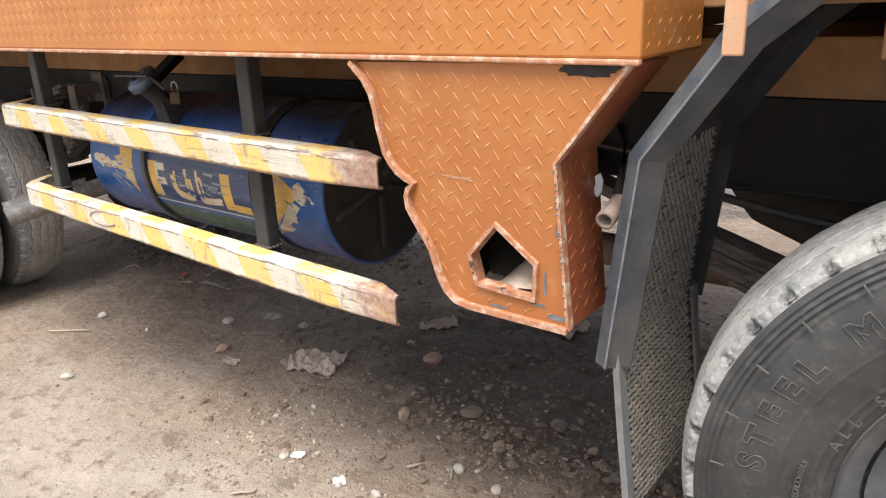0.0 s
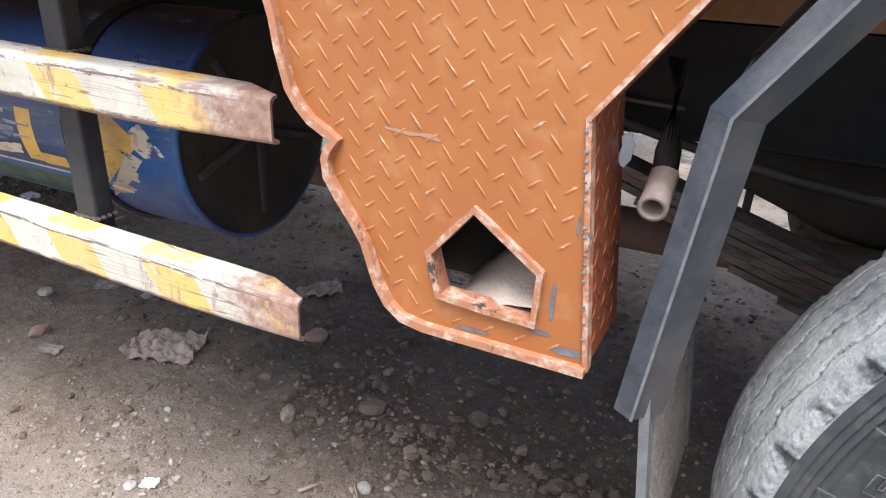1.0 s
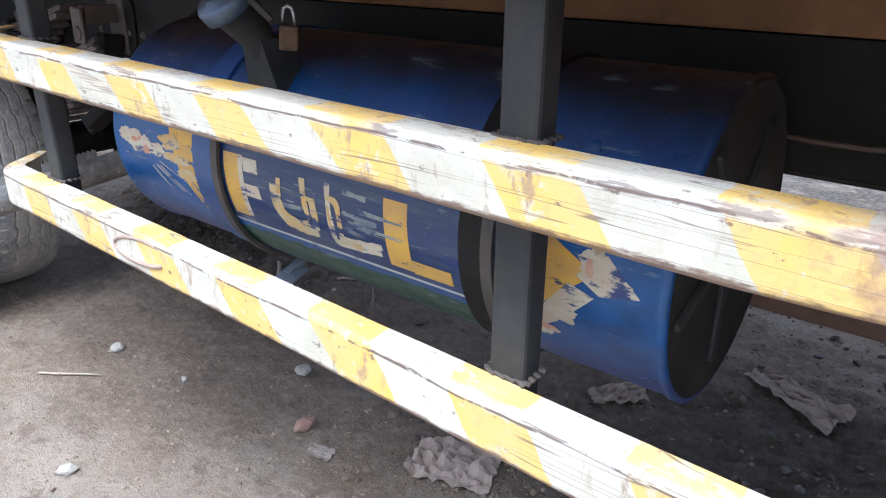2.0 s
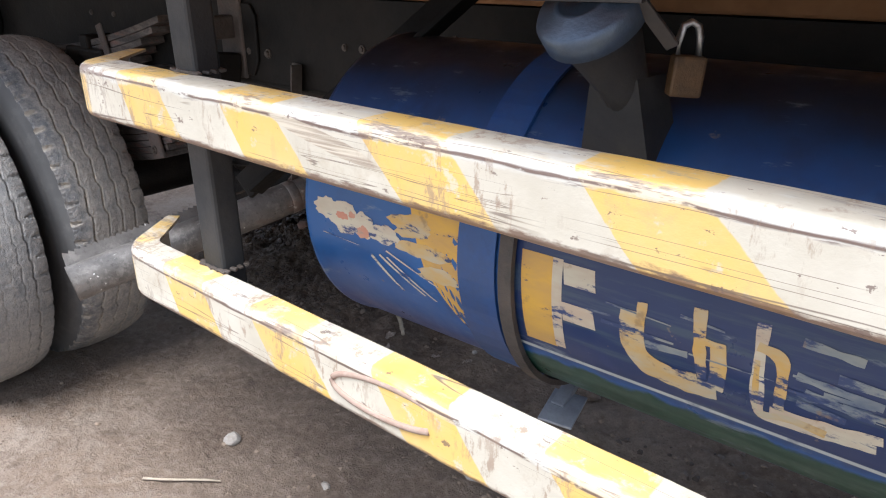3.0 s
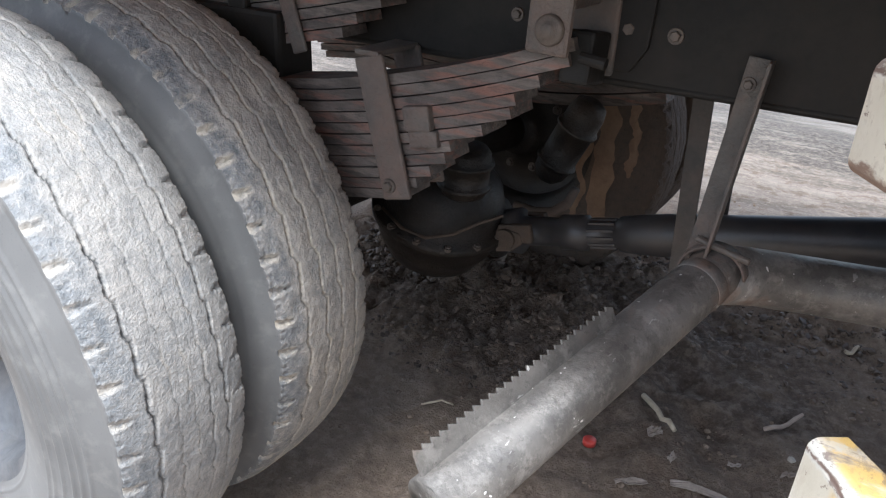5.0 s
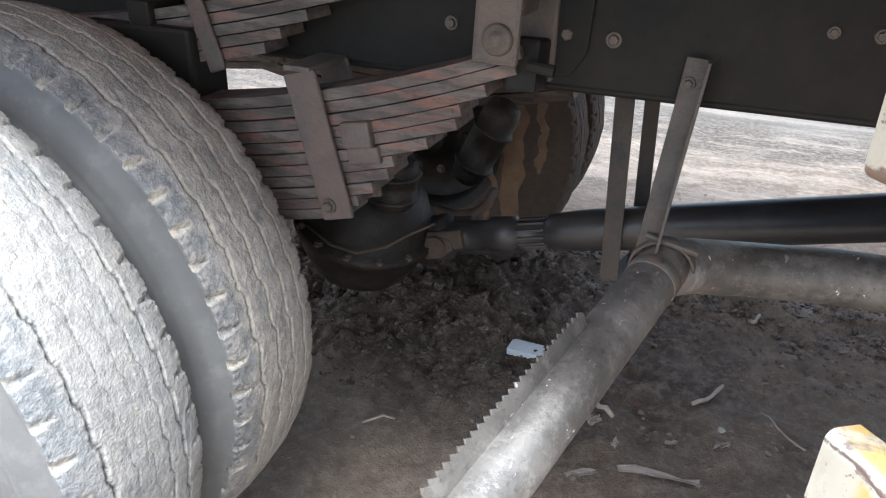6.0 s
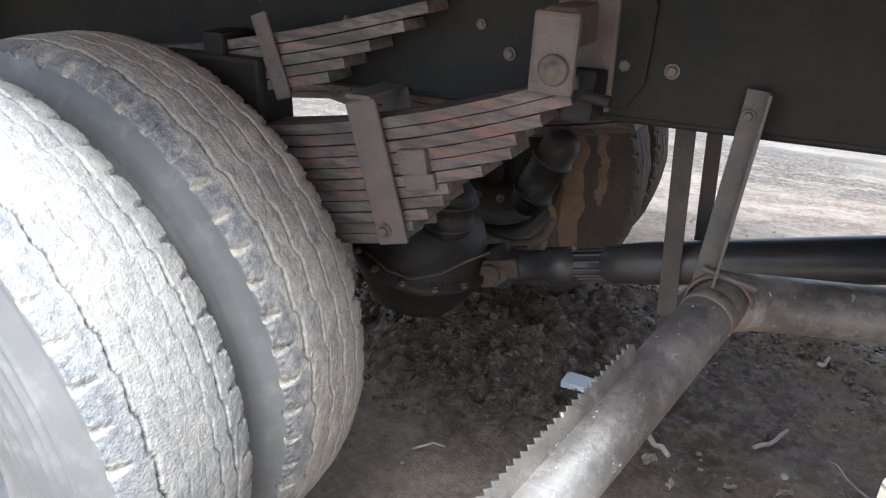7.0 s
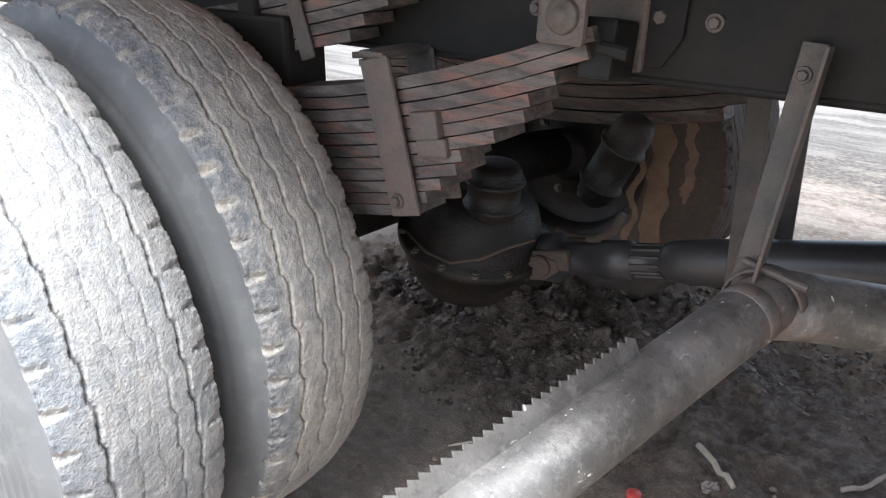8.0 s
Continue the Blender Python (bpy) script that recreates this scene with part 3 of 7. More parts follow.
GRAVEL = stone_material("mixed_gravel", (0.15, 0.103, 0.071), (0.33, 0.250, 0.182))
CLOD = stone_material("dark_clods", (0.030, 0.020, 0.014), (0.115, 0.080, 0.056), 0.6)
CRUMB = stone_material("brown_mud_crumbs", (0.050, 0.035, 0.026), (0.150, 0.108, 0.078), 0.7)
LUMP = stone_material("brown_earth_lumps", (0.115, 0.078, 0.053), (0.225, 0.162, 0.115), 0.95)
CHIP = stone_material("pale_stone_chips", (0.22, 0.165, 0.125), (0.44, 0.365, 0.30))
BARE_SCRAPE = plain("bare_scraped_primer", (0.36, 0.23, 0.16), (0.36, 0.165, 0.07), 0.6, 120)
STONE = plain("pale_stone", (0.42, 0.38, 0.33), (0.30, 0.26, 0.22), 0.9, 40)
REDSTONE = plain("broken_brick", (0.27, 0.15, 0.11), (0.34, 0.22, 0.17), 0.95, 40)
PAPER = plain("dirty_paper", (0.30, 0.25, 0.215), (0.20, 0.16, 0.13), 0.9, 30)
LEAFLITTER = plain("crumpled_dry_leaf", (0.30, 0.225, 0.185), (0.39, 0.31, 0.26), 0.9, 30)
WHITE_PACK = plain("white_card", (0.66, 0.68, 0.70), (0.55, 0.57, 0.58), 0.7, 30)
STRAW = plain("pale_wood", (0.44, 0.37, 0.28), (0.34, 0.28, 0.21), 0.85, 60)
CARTON = plain("brown_card", (0.40, 0.24, 0.11), (0.33, 0.19, 0.09), 0.85, 30)
RED_PLASTIC = plain("red_plastic", (0.50, 0.05, 0.035), (0.42, 0.06, 0.05), 0.4, 30)
GREY_TAB = plain("zinc_tab", (0.30, 0.33, 0.37), (0.22, 0.24, 0.27), 0.5, 30, 0.3)
HOSE = plain("black_hose", (0.02, 0.02, 0.02), (0.035, 0.03, 0.028), 0.6, 30, 0, 0.2, 0.002, (0.10, 0.08, 0.06), 0.5)
COPPER = plain("dusty_copper_line", (0.085, 0.055, 0.040), (0.12, 0.08, 0.058), 0.6, 30)


# ---- shaping helpers ----
def part(name, bm, material, parent=None, label="", smooth=False):
    """Links a bmesh as one mesh object under a thing or a part."""
    me = bpy.data.meshes.new(name)
    bmesh.ops.recalc_face_normals(bm, faces=bm.faces[:])
    bm.to_mesh(me)
    bm.free()
    if smooth:
        me.shade_smooth()
    me.materials.append(material)
    ob = new(name, me)
    if parent is not None and parent.parent is not None and parent.parent.parent is not None:
        parent = parent.parent
    if parent is not None:
        ob.parent = parent
    if label:
        ob["label"] = label
    return ob


def piece(name, verts, faces, material, parent=None, label="", smooth=False):
    me = bpy.data.meshes.new(name)
    me.from_pydata(verts, [], faces)
    me.update()
    if smooth:
        me.shade_smooth()
    me.materials.append(material)
    ob = new(name, me)
    if parent is not None and parent.parent is not None and parent.parent.parent is not None:
        parent = parent.parent
    if parent is not None:
        ob.parent = parent
    if label:
        ob["label"] = label
    return ob


def soften(bm, width, segments=2, angle=30):
    edges = [e for e in bm.edges if len(e.link_faces) == 2 and e.calc_face_angle(0) > radians(angle)]
    if edges:
        bmesh.ops.bevel(bm, geom=edges, offset=width, segments=segments, affect="EDGES", profile=0.5, clamp_overlap=True)


def box(bm, size, m=None, bevel=0.0):
    made = bmesh.new()
    bmesh.ops.create_cube(made, size=1.0)
    bmesh.ops.scale(made, vec=Vector(size), verts=made.verts)
    if bevel:
        soften(made, bevel)
    if m is not None:
        bmesh.ops.transform(made, matrix=m, verts=made.verts)
    join(bm, made)


def join(bm, other):
    me = bpy.data.meshes.new("tmp")
    other.to_mesh(me)
    other.free()
    bm.from_mesh(me)
    bpy.data.meshes.remove(me)


def at(x, y, z, rx=0, ry=0, rz=0):
    return pose(x, y, z, rx, ry, rz)


def between(bm, a, b, wide, deep, bevel=0.003, side=(0, 1, 0)):
    """A bar of rectangular section from a to b; wide across, deep along the side direction."""
    a, b = Vector(a), Vector(b)
    d = b - a
    zax = d.normalized()
    yax = Vector(side)
    yax = (yax - zax * yax.dot(zax)).normalized()
    xax = yax.cross(zax)
    m = Matrix((xax, yax, zax)).transposed().to_4x4()
    box(bm, (wide, deep, d.length), Matrix.Translation((a + b) / 2) @ m, bevel)


def slab(bm, outline, y0, y1, bevel=0.0):
    """An (x, z) outline drawn out from y0 to y1."""
    made = bmesh.new()
    vs = [made.verts.new((x, y0, z)) for x, z in outline]
    f = made.faces.new(vs)
    ext = bmesh.ops.extrude_face_region(made, geom=[f])
    moved = [v for v in ext["geom"] if isinstance(v, bmesh.types.BMVert)]
    bmesh.ops.translate(made, vec=(0, y1 - y0, 0), verts=moved)
    bmesh.ops.recalc_face_normals(made, faces=made.faces[:])
    if bevel:
        soften(made, bevel)
    join(bm, made)


def tube(bm, path, radius, sides=20, closed=True, wall=0.0):
    """A round bar or pipe along a path; radius may be one number or one for each point."""
    pts = [Vector(p) for p in path]
    rad = radius if isinstance(radius, (list, tuple)) else [radius] * len(pts)
    rings = []
    up = Vector((0, 0, 1))
    for i, p in enumerate(pts):
        d = (pts[min(i + 1, len(pts) - 1)] - pts[max(i - 1, 0)]).normalized()
        s = d.cross(up)
        if s.length < 0.05:
            s = d.cross(Vector((0, 1, 0)))
        s.normalize()
        u = s.cross(d)
        rings.append([bm.verts.new(p + rad[i] * (math.cos(2 * math.pi * k / sides) * s + math.sin(2 * math.pi * k / sides) * u)) for k in range(sides)])
    for r0, r1 in zip(rings, rings[1:]):
        for k in range(sides):
            bm.faces.new((r0[k], r0[(k + 1) % sides], r1[(k + 1) % sides], r1[k]))
    if closed:
        bm.faces.new(rings[0][::-1])
        bm.faces.new(rings[-1])
    return rings


def lathe(bm, profile, m, steps=48, closed=False):
    """Turns (radius, along) pairs about the local z axis."""
    rings = []
    for k in range(steps):
        a = 2 * math.pi * k / steps
        rings.append([bm.verts.new(m @ Vector((r * math.cos(a), r * math.sin(a), h))) for r, h in profile])
    n = len(profile)
    for k in range(steps):
        r0, r1 = rings[k], rings[(k + 1) % steps]
        for j in range(n - 1 + closed):
            bm.faces.new((r0[j], r1[j], r1[(j + 1) % n], r0[(j + 1) % n]))


def bolt(parent, x, y, z, size, face=(0, -1, 0), label=""):
    """A hexagon bolt head with a washer, set on a face."""
    bm = bmesh.new()
    turn = Vector(face).to_track_quat("Z", "Y").to_matrix().to_4x4()
    m = Matrix.Translation((x, y, z)) @ turn
    lathe(bm, [(0.0001, 0.004), (size * 0.95, 0.004), (size, 0.002), (size, -0.004)], m, 16)
    lathe(bm, [(0.0001, size * 0.8), (size * 0.55, size * 0.8), (size * 0.66, size * 0.68), (size * 0.66, 0.0)], m @ pose(0, 0, 0, 0, 0, 17), 6)
    return part("bolt", bm, BOLT, parent, label)


def tread_bars(name, inside, x0, x1, z0, z1, y, parent, px=0.0465, pz=0.036):
    """The raised lens-shaped bars of chequer plate, in two crossing directions."""
    verts, faces = [], []
    rnd = random.Random(7)
    for j in range(int((z1 - z0) / (pz / 2))):
        for i in range(int((x1 - x0) / px) + 1):
            odd = j % 2
            cx, cz = x0 + i * px + odd * px / 2, z0 + j * pz / 2
            if not inside(cx, cz):
                continue
            a = radians(-52 if odd else 38) + rnd.uniform(-0.05, 0.05)
            long, wide, high = (0.0170, 0.0018, 0.0016) if odd else (0.0115, 0.0026, 0.0013)
            ca, sa = math.cos(a), math.sin(a)
            k = len(verts)
            for u, w, h in ((-1, 0, 0), (-0.55, -0.85, 0), (0.55, -0.85, 0), (1, 0, 0), (0.55, 0.85, 0), (-0.55, 0.85, 0), (-0.6, 0, 1), (0.6, 0, 1)):
                du, dw = u * long, w * wide
                verts.append((cx + du * ca - dw * sa, y - h * high + (0.0008 if not h else 0), cz + du * sa + dw * ca))
            faces += [(k, k + 1, k + 6), (k + 1, k + 2, k + 7, k + 6), (k + 2, k + 3, k + 7), (k + 3, k + 4, k + 7), (k + 4, k + 5, k + 6, k + 7), (k + 5, k, k + 6)]
    ob = piece(name, verts, faces, ORANGE_BAR, parent, "raised chequer-plate bars rubbed pale on top", True)
    return tagged(ob, kind="stuff")


def within(outline):
    def test(x, z, pad=0.0):
        hit = False
        n = len(outline)
        for i in range(n):
            (xa, za), (xb, zb) = outline[i], outline[(i + 1) % n]
            if (za > z) != (zb > z) and x < (xb - xa) * (z - za) / (zb - za) + xa:
                hit = not hit
        return hit
    return test


# ---- ground ----
def height(x, y):
    p = Vector((x, y, 0))
    h = 0.010 * noise.noise(p * 1.3) + 0.009 * noise.noise(p * 4.1) + 0.006 * noise.noise(p * 11) + 0.005 * noise.noise(p * 27) + 0.0035 * abs(noise.noise(p * 52))
    # churned mud between and behind the rear wheels
    g = math.exp(-(((x + 4.35) / 0.75) ** 2 + ((y - 2.62) / 0.35) ** 2))
    h += g * (0.085 + 0.07 * noise.noise(p * 7) + 0.075 * abs(noise.noise(p * 17)) + 0.05 * abs(noise.noise(p * 37)))
    g = math.exp(-(((x + 3.1) / 1.5) ** 2 + ((y - 3.05) / 0.22) ** 2))
    h += g * (0.055 + 0.05 * noise.noise(p * 6) + 0.035 * abs(noise.noise(p * 17)) + 0.025 * abs(noise.noise(p * 38)))
    g = math.exp(-(((x + 1.2) / 1.4) ** 2 + ((y - 2.5) / 0.6) ** 2))
    h += g * (0.03 * noise.noise(p * 5) + 0.02 * noise.noise(p * 15) + 0.014 * abs(noise.noise(p * 33)))
    g = math.exp(-(((x + 4.0) / 0.65) ** 2 + ((y - 2.5) / 0.38) ** 2))
    h += g * (0.040 * (abs(noise.noise(p * 9)) - 0.2) + 0.028 * (abs(noise.noise(p * 19)) - 0.2) + 0.014 * noise.noise(p * 40))
    g = math.exp(-(((x + 3.4) / 1.3) ** 2 + ((y - 2.2) / 0.55) ** 2))
    h += g * (0.026 * noise.noise(p * 5) + 0.022 * noise.noise(p * 14) + 0.016 * abs(noise.noise(p * 35)))
    h += 0.03 * math.exp(-(((x - 0.22) / 0.45) ** 2 + ((y - 1.25) / 0.4) ** 2))
    return h


def spread(lo, hi, step, far):
    mid = [lo + step * i for i in range(int((hi - lo) / step) + 1)]
    out, d, s = [], 0.0, step
    while d < far:
        s *= 1.35
        d += s
        out.append(d)
    return [lo - d for d in reversed(out)] + mid + [mid[-1] + d for d in out]


def build_ground():
    xs, ys = spread(-5.1, 0.3, 0.0135, 400), spread(0.6, 3.5, 0.0135, 400)
    verts = [(x, y, height(x, y) if abs(x) < 30 and abs(y) < 30 else 0.0) for y in ys for x in xs]
    w = len(xs)
    faces = [(j * w + i, j * w + i + 1, (j + 1) * w + i + 1, (j + 1) * w + i) for j in range(len(ys) - 1) for i in range(w - 1)]
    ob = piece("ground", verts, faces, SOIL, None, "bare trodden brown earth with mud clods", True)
    tagged(ob, category="ground", kind="structure")


build_ground()

# ---- the lorry ----
truck = new("dump_truck")
tagged(truck, "orange dump truck with striped side guard, parked on bare earth", "truck")


# orange skirt box along the body
def skirt_bottom(x):
    return 1.359 - 0.006 * (x + 0.45)


def build_skirt():
    x0, x1, y0, top = -3.6, -0.450, 1.043, 1.86
    bm = bmesh.new()
    out = [(x0, skirt_bottom(x0)), (x1, skirt_bottom(x1)), (x1, top), (x0, top)]
    slab(bm, out, y0, 1.33, 0.006)
    skirt = part("side_box", bm, ORANGE, truck, "orange chequer-plate side box with faded paint")
    test = within([(x0 + .02, skirt_bottom(x0) + .02), (x1 - .015, skirt_bottom(x1) + .02), (x1 - .015, top - .02), (x0 + .02, top - .02)])
    tread_bars("raised_tread", test, x0, x1, 1.31, top, y0 - 0.0005, skirt)
    bm = bmesh.new()
    between(bm, (x0, y0 + 0.002, skirt_bottom(x0) - 0.004), (x1, y0 + 0.002, skirt_bottom(x1) - 0.004), 0.010, 0.016, 0.003)
    part("bottom_edge", bm, ORANGE_EDGE, skirt, "chipped folded bottom edge")
    # bars on the end face of the box
    verts, faces = [], []
    for j in range(30):
        for i in range(7):
            odd = j % 2
            cy, cz = 1.07 + i * 0.0465 + odd * 0.023, 1.38 + j * 0.018
            if cy > 1.31 or cz > top - 0.03:
                continue
            a = radians(-52 if odd else 38)
            k = len(verts)
            for u, w, h in ((-1, 0, 0), (0, -0.0042, 0), (1, 0, 0), (0, 0.0042, 0), (0, 0, 1)):
                du, dw = u * 0.014, w
                verts.append((x1 - 0.0005 + h * 0.002, cy + du * math.cos(a) - dw * math.sin(a), cz + du * math.sin(a) + dw * math.cos(a)))
            faces += [(k, k + 1, k + 4), (k + 1, k + 2, k + 4), (k + 2, k + 3, k + 4), (k + 3, k, k + 4)]
    tagged(piece("end_tread", verts, faces, ORANGE_BAR, skirt), kind="stuff")


build_skirt()

# stepped plate below the box
STEP = [(-1.104, 1.348), (-1.068, 1.315), (-1.048, 1.283), (-1.038, 1.250), (-1.032, 1.212), (-1.018, 1.160), (-1.003, 1.138), (-0.985, 1.120), (-0.962, 1.108), (-0.944, 1.099),
        (-0.957, 1.086), (-0.963, 1.070), (-0.960, 1.045), (-0.942, 1.018), (-0.918, 0.986), (-0.900, 0.958), (-0.889, 0.925), (-0.880, 0.900), (-0.863, 0.872),
        (-0.840, 0.855), (-0.805, 0.849), (-0.573, 0.849), (-0.606, 1.175), (-0.470, 1.352)]
SOOT = (-0.545, 1.343, 0.056, 0.013)
HOLE = [(-0.738, 1.037), (-0.800, 0.965), (-0.783, 0.906), (-0.650, 0.899), (-0.646, 0.972)]


def bar_along(bm, pts, y0, y1, thick):
    """A flat bar on edge that follows an (x, z) line."""
    n = len(pts)
    rows = []
    for i in range(n):
        a, b = Vector(pts[max(i - 1, 0)]), Vector(pts[min(i + 1, n - 1)])
        d = (b - a).normalized()
        nx, nz = -d.y, d.x
        p = Vector(pts[i])
        rows.append([bm.verts.new((p.x + s * nx * thick / 2, y, p.y + s * nz * thick / 2)) for s, y in ((1, y0), (-1, y0), (-1, y1), (1, y1))])
    for r0, r1 in zip(rows, rows[1:]):
        for k in range(4):
            bm.faces.new((r0[k], r1[k], r1[(k + 1) % 4], r0[(k + 1) % 4]))
    bm.faces.new(rows[0])
    bm.faces.new(rows[-1][::-1])


def build_step_plate():
    y0, y1 = 1.053, 1.061
    bm = bmesh.new()
    outer = [bm.verts.new((x, y0, z)) for x, z in STEP]
    inner = [bm.verts.new((x, y0, z)) for x, z in HOLE]
    edges = [bm.edges.new((r[i], r[(i + 1) % len(r)])) for r in (outer, inner) for i in range(len(r))]
    bmesh.ops.triangle_fill(bm, use_beauty=True, use_dissolve=False, edges=edges)
    inside = within(HOLE)
    for f in list(bm.faces):
        c = f.calc_center_median()
        if inside(c.x, c.z):
            bm.faces.remove(f)
    ext = bmesh.ops.extrude_face_region(bm, geom=bm.faces[:])
    bmesh.ops.translate(bm, vec=(0, y1 - y0, 0), verts=[v for v in ext["geom"] if isinstance(v, bmesh.types.BMVert)])
    plate = part("step_plate", bm, APRON, truck, "orange chequer-plate apron with a cut step hole")
    shape, hole = within([(x + (0.014 if x < -0.7 else -0.02), z + (0.016 if z < 0.9 else -0.012 if z > 1.3 else 0)) for x, z in STEP]), within([(x + (x + 0.72) * 0.45, z + (z - 0.96) * 0.45) for x, z in HOLE])
    tread_bars("raised_tread", lambda x, z: shape(x, z) and not hole(x, z), -1.13, -0.5, 0.87, 1.34, y0 - 0.0005, plate)
    bm = bmesh.new()
    bar_along(bm, STEP[:22], 1.040, 1.070, 0.012)
    soften(bm, 0.0025)
    part("edge_bar", bm, ORANGE_EDGE, plate, "chipped flat-bar rim")
    bm = bmesh.new()
    bar_along(bm, STEP[21:24], 1.0475, 1.066, 0.007)
    soften(bm, 0.003)
    part("corner_weld", bm, ORANGE_RIM, plate)
    bm = bmesh.new()
    seam = ((HOLE[2][0] + HOLE[3][0]) / 2, (HOLE[2][1] + HOLE[3][1]) / 2)
    ring = [seam] + HOLE[3:] + HOLE[:3] + [seam]
    bar_along(bm, [(x + (x + 0.72) * 0.03, z + (z - 0.955) * 0.03) for x, z in ring], 1.044, 1.075, 0.0105)
    soften(bm, 0.0025, 3)
    part("hole_rim", bm, ORANGE_RIM, plate, "chipped welded rim of the step hole")
    # patches where the paint has burnt or flaked off to black
    n = 40
    for q, (cx, cz, rx, rz, top) in enumerate((SOOT + (1.349,), (-0.600, 0.868, 0.024, 0.006, 0.9), (-0.626, 0.935, 0.0035, 0.026, 1.0), (-0.640, 0.886, 0.016, 0.0035, 1.0), (-0.735, 0.862, 0.024, 0.0035, 1.0), (-0.604, 1.045, 0.002, 0.014, 1.1))):
        verts = [(cx, 1.0522, cz)]
        for f in (0.5, 1.0):
            for k in range(n):
                t = 2 * math.pi * k / n
                e = 1 + 0.35 * noise.noise(Vector((math.cos(t) * 2, math.sin(t) * 2, 3 + q * 5))) + 0.40 * noise.noise(Vector((math.cos(t) * 6, math.sin(t) * 6, 8 + q * 5)))
                verts.append((cx + f * rx * e * math.cos(t), 1.0522, min(cz + f * rz * e * math.sin(t), top)))
        faces = [(0, 1 + k, 1 + (k + 1) % n) for k in range(n)] + [(1 + k, 1 + n + k, 1 + n + (k + 1) % n, 1 + (k + 1) % n) for k in range(n)]
        piece("burnt_patch", verts, faces, GREASE if q == 0 else WORN_EDGE, plate, "black patch where the paint has gone")
    # rough weld stitches down the corner
    rnd = random.Random(31)
    for k in range(26):
        z = 0.872 + 0.0115 * k
        if rnd.random() < 0.25:
            continue
        bm = bmesh.new()
        box(bm, (0.005, 0.004, rnd.uniform(0.003, 0.005)), at(-0.5755 - 0.101 * (z - 0.849) + rnd.uniform(-0.001, 0.001), 1.0475, z, 0, rnd.uniform(-25, 25), 0), 0.0015)
        part("weld_stitch", bm, WORN_EDGE, plate)
    # pale dragged scrape across the apron
    line = [(-0.873, 1.1255, 0.0015), (-0.862, 1.1245, 0.0022), (-0.850, 1.1235, 0.0024), (-0.833, 1.1225, 0.0030), (-0.822, 1.1235, 0.0016), (-0.812, 1.1235, 0.0034), (-0.800, 1.122, 0.0036), (-0.792, 1.1195, 0.0012)]
    verts = [(x, 1.0522, z + s * h) for x, z, h in line for s in (1, -1)]
    piece("scrape_mark", verts, [(2 * k, 2 * k + 1, 2 * k + 3, 2 * k + 2) for k in range(len(line) - 1)], BARE_SCRAPE, plate, "pale scrape dragged across the paint")
    # side, slanted side and floor of the step well
    bm = bmesh.new()
    between(bm, (-0.577, 1.14, 0.847), (-0.609, 1.14, 1.177), 0.006, 0.16, 0.0015)
    side = part("side_plate", bm, ORANGE_DIRTY, plate, "grimy darker orange side plate")
    verts, faces = [], []
    for j in range(17):
        for i in range(4):
            odd = j % 2
            cy, cz = 1.085 + i * 0.0465 + odd * 0.023, 0.88 + j * 0.018
            cx = -0.5735 - 0.097 * (cz - 0.847) + 0.0005
            if cy > 1.21:
                continue
            a = radians(-52 if odd else 38)
            k = len(verts)
            for u, w, h in ((-1, 0, 0), (0, -0.003, 0), (1, 0, 0), (0, 0.003, 0), (0, 0, 1)):
                du, dw = u * 0.0145, w
                dz = du * math.sin(a) + dw * math.cos(a)
                verts.append((cx + h * 0.002 - 0.097 * dz, cy + du * math.cos(a) - dw * math.sin(a), cz + dz))
            faces += [(k, k + 1, k + 4), (k + 1, k + 2, k + 4), (k + 2, k + 3, k + 4), (k + 3, k, k + 4)]
    tagged(piece("end_tread", verts, faces, ORANGE_DIRTY, side), kind="stuff")
    bm = bmesh.new()
    between(bm, (-0.609, 1.14, 1.177), (-0.473, 1.14, 1.352), 0.006, 0.17, 0.0015)
    part("slant_plate", bm, ORANGE_DIRTY, plate)
    bm = bmesh.new()
    slab(bm, [(-0.80, 0.852), (-0.585, 0.852), (-0.585, 0.860), (-0.80, 0.860)], 1.062, 1.22, 0.002)
    floor_ob = part("step_floor", bm, BRACKET, plate, "step tread covered with pale dust")
    bm = bmesh.new()
    slab(bm, [(-0.87, 0.854), (-0.583, 0.854), (-0.600, 1.10), (-0.915, 1.10)], 1.222, 1.228, 0.001)
    box(bm, (0.005, 0.172, 0.235), at(-0.858, 1.143, 0.975, 0, -4, 18), 0.001)
    # dark sheet added to close the well behind the hole
    part("step_back", bm, CHASSIS, plate, "dark back plate of the step well")
    # heap of dust on the step
    verts, faces = [], []
    for j in range(11):
        for i in range(15):
            x, y = -0.783 + i * 0.0135, 1.064 + j * 0.0145
            hump = max(0.0, 1 - ((x + 0.653) / 0.15) ** 2) * (0.50 + 0.50 * min(1.0, j / 7))
            verts.append((x, y, 0.861 + 0.100 * hump + 0.004 * noise.noise(Vector((x * 40, y * 40, 1)))))
    faces = [(j * 15 + i, j * 15 + i + 1, (j + 1) * 15 + i + 1, (j + 1) * 15 + i) for j in range(10) for i in range(14)]
    piece("dust_layer", verts, faces, PALE_DUST, floor_ob, "pale dried dust", True)


build_step_plate()


